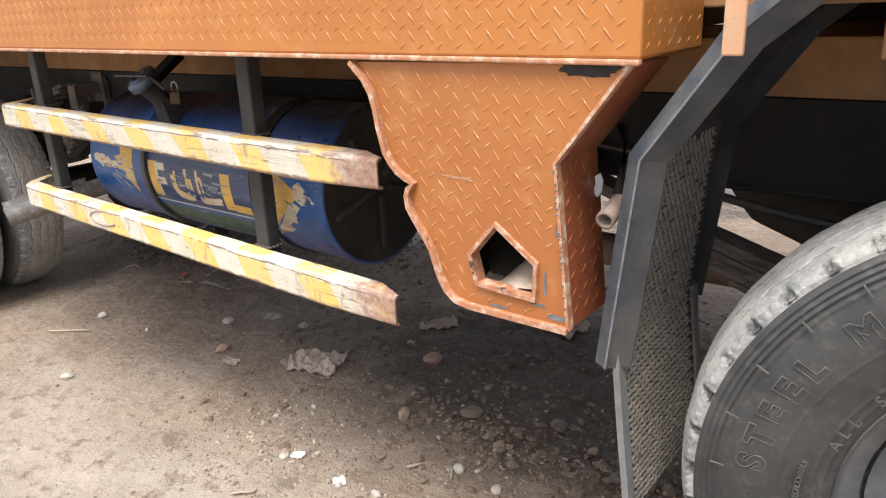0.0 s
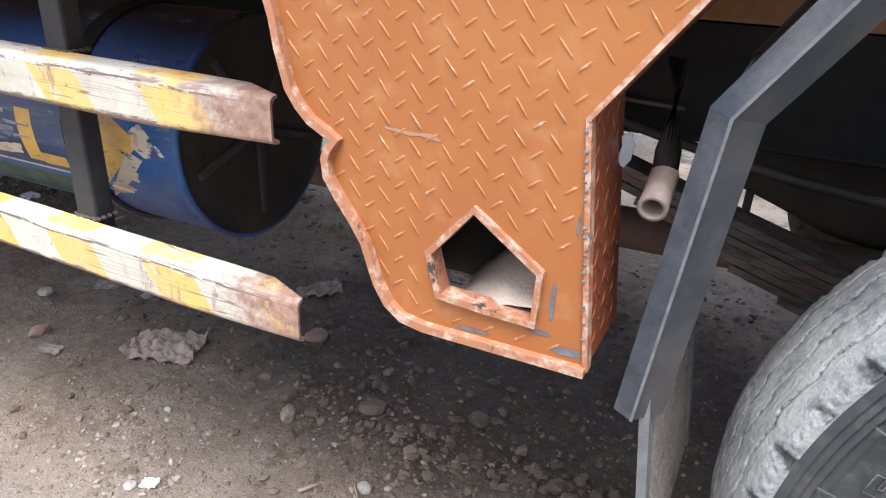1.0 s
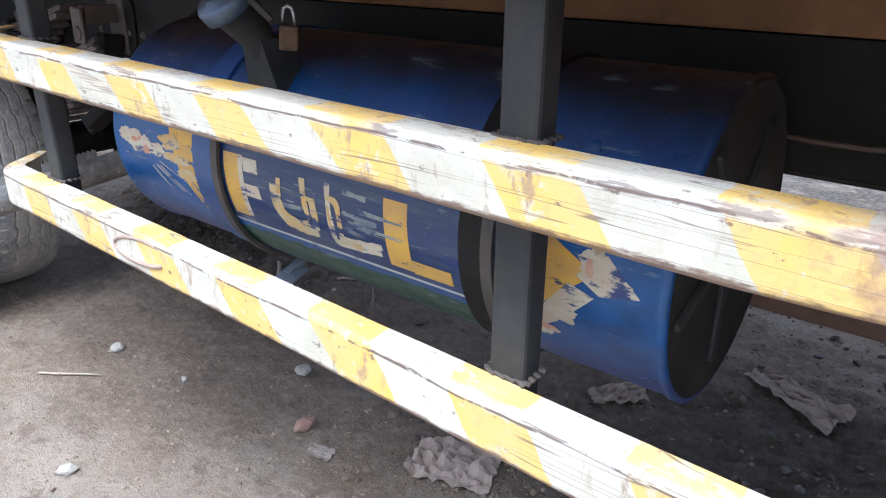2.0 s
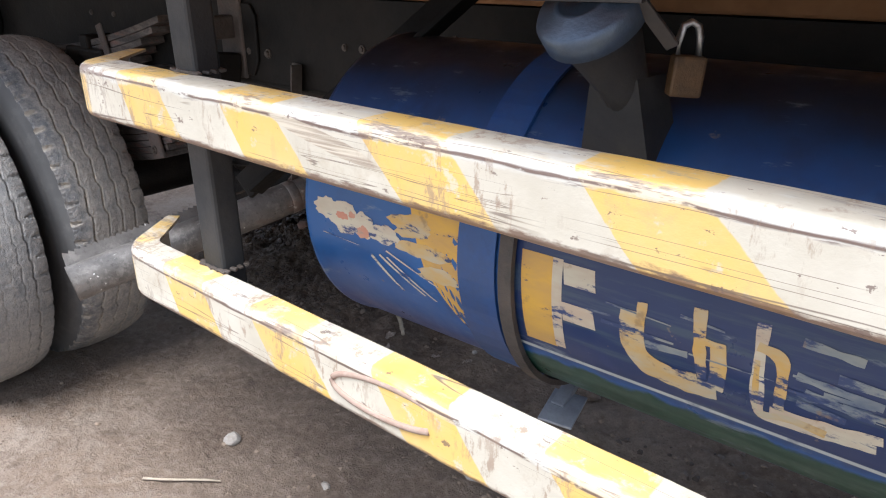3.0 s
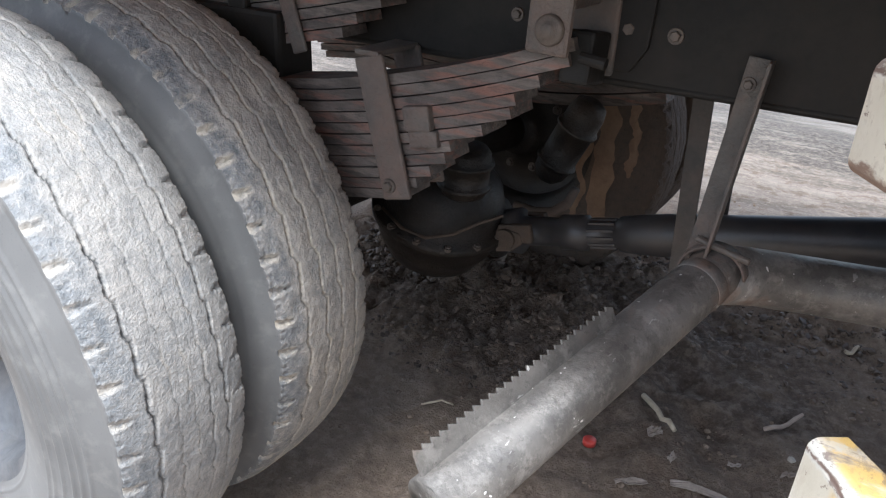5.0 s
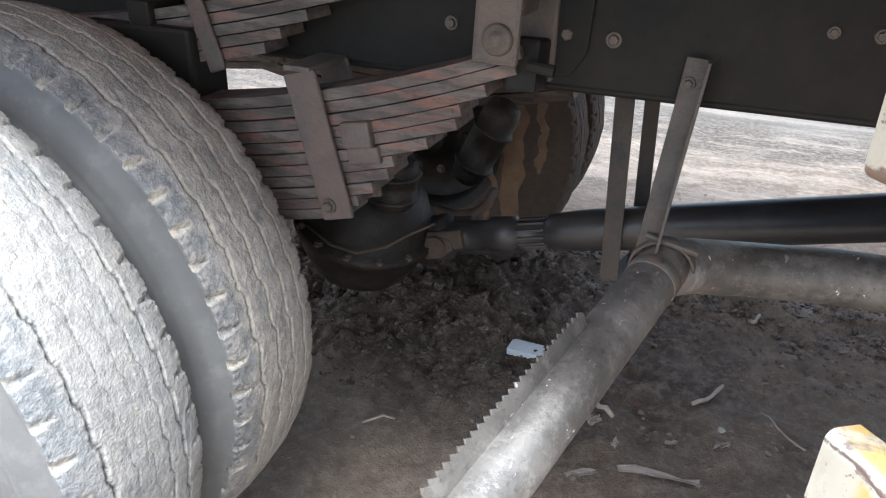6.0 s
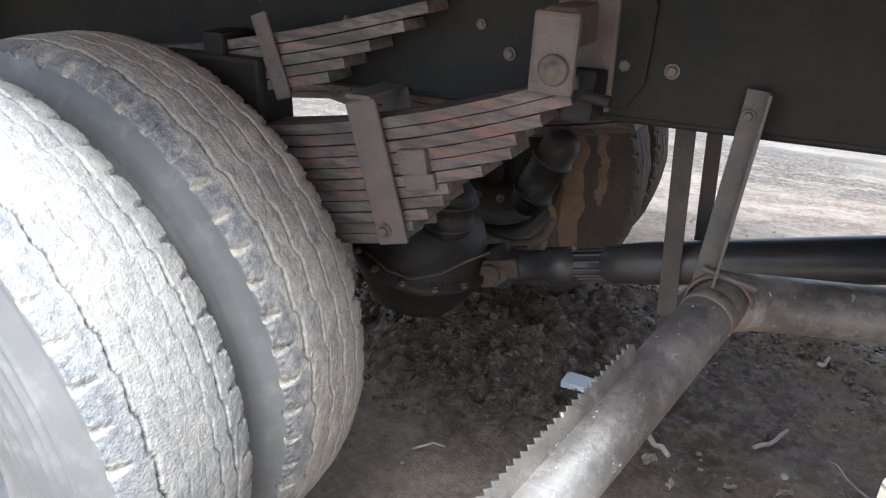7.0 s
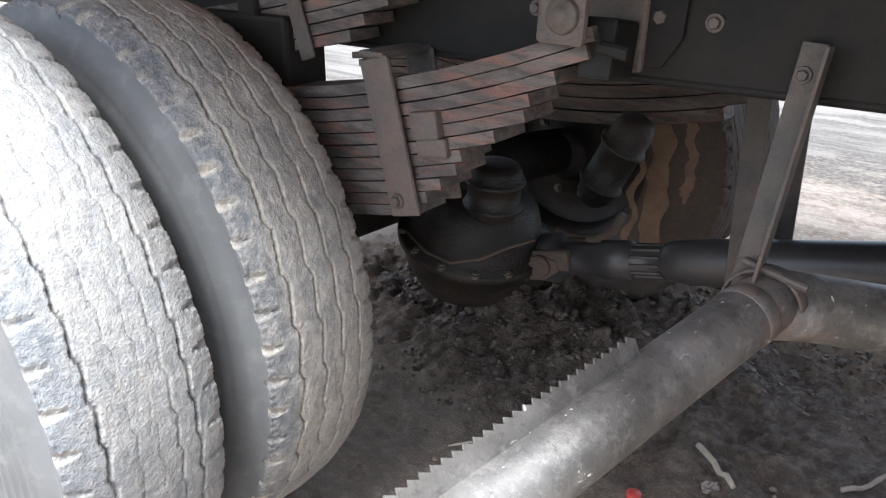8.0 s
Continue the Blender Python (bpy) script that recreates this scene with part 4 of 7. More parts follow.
# side guard
def rail_section(h, w, r=0.012):
    """C-channel section (out, up): web outward, flanges inward; opening to the inside."""
    t = 0.005
    arc = [(r - r * math.cos(a), h - r + r * math.sin(a)) for a in (0, 0.4, 0.8, 1.2, math.pi / 2)]
    low = [(r - r * math.cos(a), r - r * math.sin(a)) for a in (math.pi / 2, 1.2, 0.8, 0.4, 0)]
    outer = [(w, 0.0)] + low + arc + [(w, h)]
    inner = [(w, h - t), (r, h - t), (t, h - r), (t, r), (r, t), (w, t)]
    return outer + inner


def build_rail(name, z_rear, z_front, y_rear, y_front, bend_x, end_x, tall, deep, material, label):
    """A guard rail whose rear end curves inward; its front end is crushed."""
    path = []
    for k in range(24):
        f = k / 23
        path.append((Vector((end_x + (bend_x - end_x) * f, y_front + (y_rear - y_front) * f, z_front + (z_rear - z_front) * f)), Vector((0, 1, 0)), 1.0))
    bend, radius = radians(57), 0.095
    for k in range(1, 8):
        a = bend * k / 7
        path.append((Vector((bend_x - radius * math.sin(a), y_rear + radius * (1 - math.cos(a)), z_rear)), Vector((math.sin(a), math.cos(a), 0)), 1.0))
    last = path[-1][0]
    for k in (0.060, 0.124 if tall < 0.09 else 0.110):
        path.append((last + Vector((-math.cos(bend), math.sin(bend), 0)) * k, Vector((math.sin(bend), math.cos(bend), 0)), 0.84 if k < 0.1 else 0.68))
    sec = rail_section(tall, deep)
    bm = bmesh.new()
    rings = []
    for i, (p, inward, s) in enumerate(path):
        ring = []
        for o, u in sec:
            dent = 0.0018 * noise.noise(Vector((p.x * 9, u * 30, z_rear * 5)))
            squash = s if o > 0.017 else 1.0
            if i == 0 and o > 0.017:
                squash = 0.30
            if i < 3 and u < 0.03:
                u += (0.012, 0.008, 0.004)[i]
            ring.append(bm.verts.new(p + inward * (o * squash + dent) + Vector((0, 0, u + 0.0015 * noise.noise(Vector((p.x * 6, o * 20, 3)))))))
        rings.append(ring)
    n = len(sec)
    for r0, r1 in zip(rings, rings[1:]):
        for k in range(n):
            bm.faces.new((r0[k], r0[(k + 1) % n], r1[(k + 1) % n], r1[k]))
    bm.faces.new(rings[0])
    bm.faces.new(rings[-1][::-1])
    ob = part(name, bm, material, truck, label)
    return ob


rail_up = build_rail("guard_rail", 1.066, 1.040, 1.108, 1.100, -3.112, -1.100, 0.087, 0.062, RAIL_UP, "white steel guard rail with yellow slanted stripes")
rail_low = build_rail("guard_rail", 0.736, 0.698, 1.122, 1.100, -3.085, -1.070, 0.093, 0.051, RAIL_LOW, "scratched white guard rail with yellow slanted stripes")


bm = bmesh.new()
pts = []
for k in range(26):
    f = k / 25
    a = radians(-150 + 300 * f)
    ex, ez = 0.105 * math.cos(a), 0.026 * math.sin(a)
    pts.append((-2.485 - ex * 0.92 + 0.35 * ez, 1.1145 + 0.0002 * k, 0.777 - 0.03 * ex + ez))
tube(bm, pts, 0.0050, 8)
part("scraped_mark", bm, SCRAPE, rail_low, "brown hook-shaped scrape on the rail face", True)


def build_post(x, y):
    bm = bmesh.new()
    box(bm, (0.056, 0.046, 0.70), at(x, y, 1.055), 0.006)
    post = part("guard_post", bm, POST, truck, "dark grey square post behind the rails")
    for z in (1.151, 0.827) if x < -2 else (1.133, 0.803):
        bm = bmesh.new()
        for k in range(16):
            side, f = divmod(k, 4)
            u = -0.024 + 0.016 * f
            px, py = ((u, -0.0235), (0.0285, u * 0.85), (-u, 0.0235), (-0.0285, -u * 0.85))[side]
            p = Vector((k * 0.7, z * 9, x))
            box(bm, (0.019, 0.008, 0.005 + 0.002 * noise.noise(p)), at(x + px, y + py, z + 0.001, 8 * noise.noise(p * 2), 8, 40 * noise.noise(p * 3)), 0.0014)
        tagged(part("weld_bead", bm, BOLT, post, "scraped weld round the post foot"), kind="stuff")
    return post


build_post(-2.924, 1.192)
build_post(-1.640, 1.184)
bm = bmesh.new()
between(bm, (-2.66, 1.62, 1.31), (-3.00, 1.30, 0.92), 0.05, 0.012, 0.002)
between(bm, (-2.63, 1.62, 1.31), (-2.97, 1.30, 0.92), 0.012, 0.045, 0.002)
part("guard_brace", bm, CHASSIS, truck, "dark slanting angle-iron brace")


# fuel drum
DY, DZ, DR = 1.500, 0.938, 0.247


def on_drum(x, s, lift=0.0):
    """Place on the drum; s is the way round from its outward side, up positive."""
    a = (s + 0.020) / DR
    lift *= 0.5
    return (x, DY - (DR + lift) * math.cos(a), DZ + (DR + lift) * math.sin(a))


def wrap(bm, quad, lift, nx=6, ns=8):
    """A patch on the drum with four (x, s) corners, in order round."""
    (a, b, c, d) = [Vector(q) for q in quad]
    grid = []
    for j in range(ns + 1):
        row = []
        for i in range(nx + 1):
            u, v = i / nx, j / ns
            p = (a * (1 - u) + b * u) * (1 - v) + (d * (1 - u) + c * u) * v
            row.append(bm.verts.new(on_drum(p.x, p.y, lift)))
        grid.append(row)
    for j in range(ns):
        for i in range(nx):
            bm.faces.new((grid[j][i], grid[j][i + 1], grid[j + 1][i + 1], grid[j + 1][i]))


def rect(bm, x0, x1, s0, s1, lift=0.0012, lean=0.0):
    wrap(bm, ((x0, s0), (x1, s0), (x1 + lean, s1), (x0 + lean, s1)), lift)


def build_drum():
    axis = Matrix.Translation((-2.772, DY, DZ)) @ pose(0, 0, 0, 0, 90, 0)
    length = 2.772 - 1.463
    prof = [(DR - 0.004, 0.0), (DR + 0.004, 0.004), (DR + 0.004, 0.012), (DR, 0.018)]
    k = 18
    prof += [(DR, 0.018 + (length - 0.036) * i / k) for i in range(1, k)]
    prof += [(DR, length - 0.018), (DR + 0.004, length - 0.012), (DR + 0.004, length - 0.002), (DR - 0.006, length)]
    bm = bmesh.new()
    lathe(bm, prof, axis, 160)
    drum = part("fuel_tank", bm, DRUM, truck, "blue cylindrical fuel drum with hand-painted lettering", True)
    # dished ends with pressed ribs
    for end, sgn in ((length, 1), (0.0, -1)):
        bm = bmesh.new()
        h = end - sgn * 0.008
        lathe(bm, [(0.0001, h), (DR * 0.35, h), (DR * 0.9, h), (DR * 0.955, h + sgn * 0.004), (DR * 0.975, end - sgn * 0.001), (DR - 0.004, end)], axis, 48)
        cap = part("tank_end", bm, UNDERCAB, drum, "black sooty dished drum end with pressed ribs", True)
        if sgn > 0:
            for i in range(5):
                a = radians(54 + 72 * i)
                bm = bmesh.new()
                c = Vector((-1.463 - 0.006, DY, DZ))
                d = Vector((0, math.cos(a), math.sin(a)))
                between(bm, c + d * 0.03, c + d * 0.205, 0.020, 0.016, 0.007, (1, 0, 0))
                part("pressed_rib", bm, POST, cap)
    # letters of the word, laid on with a brush and worn through
    def stroke(bm, line, width, lift=0.0012):
        """A brushed band along (x, s) points, a little uneven in width."""
        for _ in range(2):
            cut = [line[0]]
            for (xa, sa), (xb, sb) in zip(line, line[1:]):
                cut += [(0.75 * xa + 0.25 * xb, 0.75 * sa + 0.25 * sb), (0.25 * xa + 0.75 * xb, 0.25 * sa + 0.75 * sb)]
            line = cut + [line[-1]]
        n = 3
        fine = []
        for (xa, sa), (xb, sb) in zip(line, line[1:]):
            fine += [(xa + (xb - xa) * k / n, sa + (sb - sa) * k / n) for k in range(n)]
        fine.append(line[-1])
        rows = []
        for k, (x, q) in enumerate(fine):
            (xa, sa), (xb, sb) = fine[max(k - 1, 0)], fine[min(k + 1, len(fine) - 1)]
            d = Vector((xb - xa, sb - sa)).normalized()
            w = 0.5 * width * (1 + 0.35 * noise.noise(Vector((x * 60, q * 60, 2))))
            rows.append([bm.verts.new(on_drum(x - d.y * w * f, q + d.x * w * f, lift)) for f in (1, 0, -1)])
        for r0, r1 in zip(rows, rows[1:]):
            for k in range(2):
                bm.faces.new((r0[k], r0[k + 1], r1[k + 1], r1[k]))

    lo, hi = -0.111, 0.019
    bm = bmesh.new()
    rect(bm, -2.364, -2.318, lo, hi, 0.0012, -0.004)
    part("letter_f", bm, SIGN_YELLOW, drum, "yellow painted letter F")
    bm = bmesh.new()
    rect(bm, -2.320, -2.306, lo + 0.002, hi, 0.0013, -0.004)
    rect(bm, -2.306, -2.264, hi - 0.030, hi - 0.003, 0.0012, -0.004)
    rect(bm, -2.306, -2.262, lo + 0.050, lo + 0.076, 0.0012, -0.004)
    part("letter_f", bm, SIGN_CREAM, drum, "cream brushed arms of the letter F")
    bm = bmesh.new()
    stroke(bm, [(-2.219, -0.018), (-2.218, -0.062), (-2.203, -0.086), (-2.168, -0.096), (-2.116, -0.092)], 0.026)
    stroke(bm, [(-2.118, -0.088), (-2.115, -0.060), (-2.119, -0.026)], 0.018)
    part("letter_u", bm, SIGN_WORN, drum, "cream and yellow brushed ground of the letter U")
    bm = bmesh.new()
    stroke(bm, [(-2.206, -0.004), (-2.207, -0.060), (-2.194, -0.077), (-2.165, -0.083), (-2.138, -0.078)], 0.011, 0.0018)
    stroke(bm, [(-2.142, 0.008), (-2.138, -0.040), (-2.132, -0.078)], 0.013, 0.0018)
    stroke(bm, [(-2.134, -0.028), (-2.112, -0.030)], 0.010, 0.0018)
    part("letter_u", bm, SIGN_WORN, drum, "worn yellow painted letter U")
    bm = bmesh.new()
    stroke(bm, [(-2.078, 0.012), (-2.074, -0.096), (-2.064, -0.103), (-2.010, -0.099), (-1.960, -0.094)], 0.013)
    stroke(bm, [(-2.060, -0.090), (-2.010, -0.088), (-1.956, -0.080)], 0.013)
    part("letter_e", bm, SIGN_CREAM, drum, "cream brushed outline of the letter E")
    bm = bmesh.new()
    stroke(bm, [(-2.080, -0.014), (-2.058, -0.018), (-2.052, -0.030), (-2.052, -0.086)], 0.012, 0.0018)
    stroke(bm, [(-2.072, -0.102), (-2.040, -0.092), (-2.005, -0.097)], 0.010, 0.0018)
    stroke(bm, [(-2.078, -0.030), (-2.075, -0.096)], 0.006, 0.0018)
    part("letter_e", bm, SIGN_WORN, drum, "worn yellow painted letter E")
    for x0, x1, q0, q1 in ((-2.040, -1.962, -0.034, -0.040), (-2.030, -1.966, -0.050, -0.058), (-2.036, -1.990, -0.066, -0.070), (-2.040, -1.985, 0.004, 0.000), (-2.200, -2.150, -0.055, -0.052)):
        bm = bmesh.new()
        stroke(bm, [(x0, q0), (x1, q1)], 0.009)
        part("paint_smear", bm, SIGN_SMEAR, drum, "dragged grey-white paint")
    bm = bmesh.new()
    rect(bm, -1.944, -1.893, lo, hi - 0.006, 0.0012, -0.002)
    rect(bm, -1.893, -1.812, lo - 0.003, lo + 0.025)
    part("letter_l", bm, SIGN_YELLOW, drum, "yellow painted letter L")
    # dry brush strokes that drag paint out of the letters
    rnd = random.Random(12)
    for x, q, count in ((-2.250, -0.03, 2), (-2.165, -0.02, 2), (-2.030, -0.050, 5), (-1.985, -0.045, 5)):
        for _ in range(count):
            bm = bmesh.new()
            xa, s0 = x + rnd.uniform(-0.02, 0.02), q + rnd.uniform(-0.035, 0.035)
            xb, wide, rise = xa + rnd.uniform(0.04, 0.10), rnd.uniform(0.002, 0.007), rnd.uniform(-0.004, 0.004)
            wrap(bm, ((xa, s0), (xb, s0 + rise), (xb, s0 + rise + wide * 0.5), (xa, s0 + wide)), 0.0015, 4, 1)
            part("paint_streak", bm, SIGN_SMEAR, drum)

    def daub(x, q, rx, rs, seed, lift, material, name, label=""):
        """An irregular brushed daub of paint on the drum."""
        bm = bmesh.new()
        n = 30
        mid = bm.verts.new(on_drum(x, q, lift))
        rings = []
        for f in (0.5, 1.0):
            ring = []
            for k in range(n):
                t = 2 * math.pi * k / n
                e = 1 + f * (0.38 * noise.noise(Vector((math.cos(t) * 1.6 + seed * 7, math.sin(t) * 1.6, 0))) + 0.22 * noise.noise(Vector((math.cos(t) * 6, math.sin(t) * 6 + seed, 4))))
                ring.append(bm.verts.new(on_drum(x + f * rx * e * math.cos(t), q + f * rs * e * math.sin(t), lift)))
            rings.append(ring)
        for k in range(n):
            bm.faces.new((mid, rings[0][k], rings[0][(k + 1) % n]))
            bm.faces.new((rings[0][k], rings[1][k], rings[1][(k + 1) % n], rings[0][(k + 1) % n]))
        part(name, bm, material, drum, label)

    # arrow-shaped ends of the painted banner, with smeared cream and pink flowers
    bm = bmesh.new()
    wrap(bm, ((-2.462, -0.165), (-2.455, 0.05), (-2.560, 0.05), (-2.530, -0.05)), 0.0011)
    part("banner_end", bm, SIGN_YELLOW, drum, "yellow banner end, brushed and scraped")
    for i, (x, q, rx, rs) in enumerate(((-2.552, 0.005, 0.040, 0.016), (-2.535, -0.028, 0.045, 0.012), (-2.505, -0.060, 0.036, 0.013))):
        daub(x, q, rx, rs, 30 + i, 0.0013, SIGN_WORN, "paint_daub")
    for i, (x, q, rx, rs) in enumerate(((-2.722, -0.003, 0.030, 0.017), (-2.684, -0.012, 0.030, 0.024), (-2.648, -0.014, 0.028, 0.020), (-2.605, -0.020, 0.030, 0.014))):
        daub(x, q, rx, rs, 3 + i, 0.0014 + 0.0001 * i, SIGN_CREAM, "painted_flower", "smeared cream painted flower")
    for i, (x, q, rx, rs) in enumerate(((-2.689, -0.009, 0.013, 0.006), (-2.645, -0.026, 0.012, 0.010), (-2.668, -0.004, 0.007, 0.005))):
        daub(x, q, rx, rs, 11 + i, 0.0020, SIGN_PINK, "painted_flower", "faded pink painted petals")
    for k, (xa, qa, xb, qb, wide) in enumerate(((-2.632, -0.062, -2.583, -0.112, 0.005), (-2.615, -0.056, -2.540, -0.106, 0.003), (-2.600, -0.056, -2.520, -0.110, 0.0022), (-2.735, -0.046, -2.66, -0.050, 0.0014), (-2.60, -0.045, -2.510, -0.080, 0.002))):
        bm = bmesh.new()
        wrap(bm, ((xb, qb), (xb + 0.004, qb + wide * 0.3), (xa, qa + wide), (xa - 0.003, qa)), 0.0014, 2, 8)
        part("paint_streak", bm, SIGN_CREAM, drum)
    bm = bmesh.new()
    wrap(bm, ((-1.715, -0.14), (-1.575, -0.02), (-1.58, -0.005), (-1.68, 0.05)), 0.0011)
    part("banner_end", bm, SIGN_YELLOW, drum, "yellow arrow-shaped banner end")
    bm = bmesh.new()
    wrap(bm, ((-1.557, -0.043), (-1.500, -0.030), (-1.552, 0.018), (-1.594, -0.020)), 0.0013)
    part("banner_point", bm, SIGN_CREAM, drum, "cream arrow point of the banner, smeared")
    bm = bmesh.new()
    wrap(bm, ((-1.730, -0.185), (-1.625, -0.110), (-1.565, -0.048), (-1.605, -0.035)), 0.0014)
    part("banner_point", bm, SIGN_CREAM, drum, "cream arrow edge of the banner, smeared")
    for i, (x, q, rx, rs) in enumerate(((-1.530, -0.022, 0.020, 0.016), (-1.570, 0.004, 0.020, 0.018), (-1.660, -0.135, 0.036, 0.016), (-1.615, -0.090, 0.026, 0.016))):
        daub(x, q, rx, rs, 17 + i, 0.0016 + 0.0001 * i, SIGN_CREAM, "painted_flower", "smeared cream painted flower")
    for i, (x, q, rx, rs) in enumerate(((-1.655, -0.128, 0.030, 0.006), (-1.690, -0.150, 0.026, 0.005), (-1.575, -0.006, 0.006, 0.014))):
        daub(x, q, rx, rs, 24 + i, 0.0022, SIGN_PINK, "painted_flower")
    # straps
    for x, wide in ((-2.435, 0.060), (-1.765, 0.050)):
        bm = bmesh.new()
        prof = [(DR + 0.001, 0.0), (DR + 0.0055, 0.0), (DR + 0.0055, wide), (DR + 0.001, wide)]
        lathe(bm, prof, Matrix.Translation((x - wide / 2, DY, DZ)) @ pose(0, 0, 0, 0, 90, 0), 64, True)
        part("strap", bm, STRAP_BLUE if x < -2 else CHASSIS, drum, "painted steel strap round the drum")
    for x in (-2.385, -1.735):
        bm = bmesh.new()
        rows = []
        for q in range(-96, 22, 6):
            row = []
            for dx, lift in ((-0.010, 0.007), (0.010, 0.007), (0.010, 0.024), (-0.010, 0.024)):
                row.append(bm.verts.new(on_drum(x + dx, radians(q) * DR, lift)))
            rows.append(row)
        for r0, r1 in zip(rows, rows[1:]):
            for k in range(4):
                bm.faces.new((r0[k], r0[(k + 1) % 4], r1[(k + 1) % 4], r1[k]))
        bm.faces.new(rows[0])
        bm.faces.new(rows[-1][::-1])
        part("cradle", bm, HOOP, drum, "dark support cradle bent round the drum")
    bm = bmesh.new()
    box(bm, (0.055, 0.07, 0.005), at(-2.375, DY - 0.10, DZ - DR - 0.035, 12, 0, 8), 0.001)
    between(bm, (-2.385, DY - 0.10, DZ - DR - 0.035), (-2.385, DY - 0.03, DZ - DR - 0.005), 0.022, 0.012, 0.001)
    part("cradle_foot", bm, GREY_TAB, drum, "grey sheet-metal foot tab")
    # filler neck, cap, hasp and padlock
    a = Vector((-2.290, 1.240, 1.262))
    d = Vector((0.12, 0.64, -0.76)).normalized()
    throat = Vector((-2.272, 1.292, 1.186))
    bm = bmesh.new()
    tube(bm, [a, a + d * 0.020, a + d * 0.030, throat, throat + Vector((0.0, 0.02, -0.03))], [0.050, 0.050, 0.043, 0.028, 0.026], 28)
    neck = part("filler_neck", bm, POST, drum, "dark funnel of the filler neck", True)
    bm = bmesh.new()
    lower = [Vector(p) for p in ((-2.322, 1.300, 1.075), (-2.232, 1.300, 1.075), (-2.226, 1.375, 1.075), (-2.316, 1.375, 1.075))]
    upper = [Vector(p) for p in ((-2.300, 1.272, 1.192), (-2.246, 1.272, 1.192), (-2.240, 1.330, 1.192), (-2.294, 1.330, 1.192))]
    v0, v1 = [bm.verts.new(p) for p in lower], [bm.verts.new(p) for p in upper]
    bm.faces.new(v0[::-1])
    bm.faces.new(v1)
    for k in range(4):
        bm.faces.new((v0[k], v0[(k + 1) % 4], v1[(k + 1) % 4], v1[k]))
    soften(bm, 0.003)
    part("neck_casing", bm, POST, drum, "grey sheet-metal casing of the neck, wider at its foot")
    bm = bmesh.new()
    m = Matrix.Translation(a) @ d.to_track_quat("-Z", "Y").to_matrix().to_4x4()
    lathe(bm, [(0.0001, 0.012), (0.022, 0.012), (0.026, 0.017), (0.031, 0.017), (0.035, 0.011), (0.052, 0.010), (0.056, 0.004), (0.056, -0.018), (0.051, -0.02)], m, 40)
    part("filler_cap", bm, CAP, drum, "blue-grey metal filler cap", True)
    bm = bmesh.new()
    between(bm, (-2.385, 1.205, 1.274), (-2.228, 1.232, 1.274), 0.022, 0.006, 0.001, (0, 0, 1))
    between(bm, (-2.235, 1.236, 1.272), (-2.212, 1.272, 1.228), 0.014, 0.005, 0.001)
    part("hasp", bm, BLACK_STEEL, drum, "black hasp over the filler cap")
    lock_at = Vector((-2.209, 1.307, 1.195))
    bm = bmesh.new()
    box(bm, (0.034, 0.020, 0.042), at(*lock_at, 0, 4, 38), 0.003)
    lock = part("padlock", bm, LOCK_BRASS, drum, "tarnished brass padlock")
    bm = bmesh.new()
    c = lock_at + Vector((0, 0, 0.021))
    e = Vector((math.cos(radians(38)), math.sin(radians(38)), 0))
    tube(bm, [c + e * f * 0.0105 + Vector((0, 0, h)) for f, h in ((-1, -0.004), (-1, 0.018), (-0.7, 0.029), (0, 0.033), (0.7, 0.029), (1, 0.018), (1, -0.004))], 0.0038, 10)
    part("shackle", bm, CHROME, lock, "steel shackle", True)


build_drum()


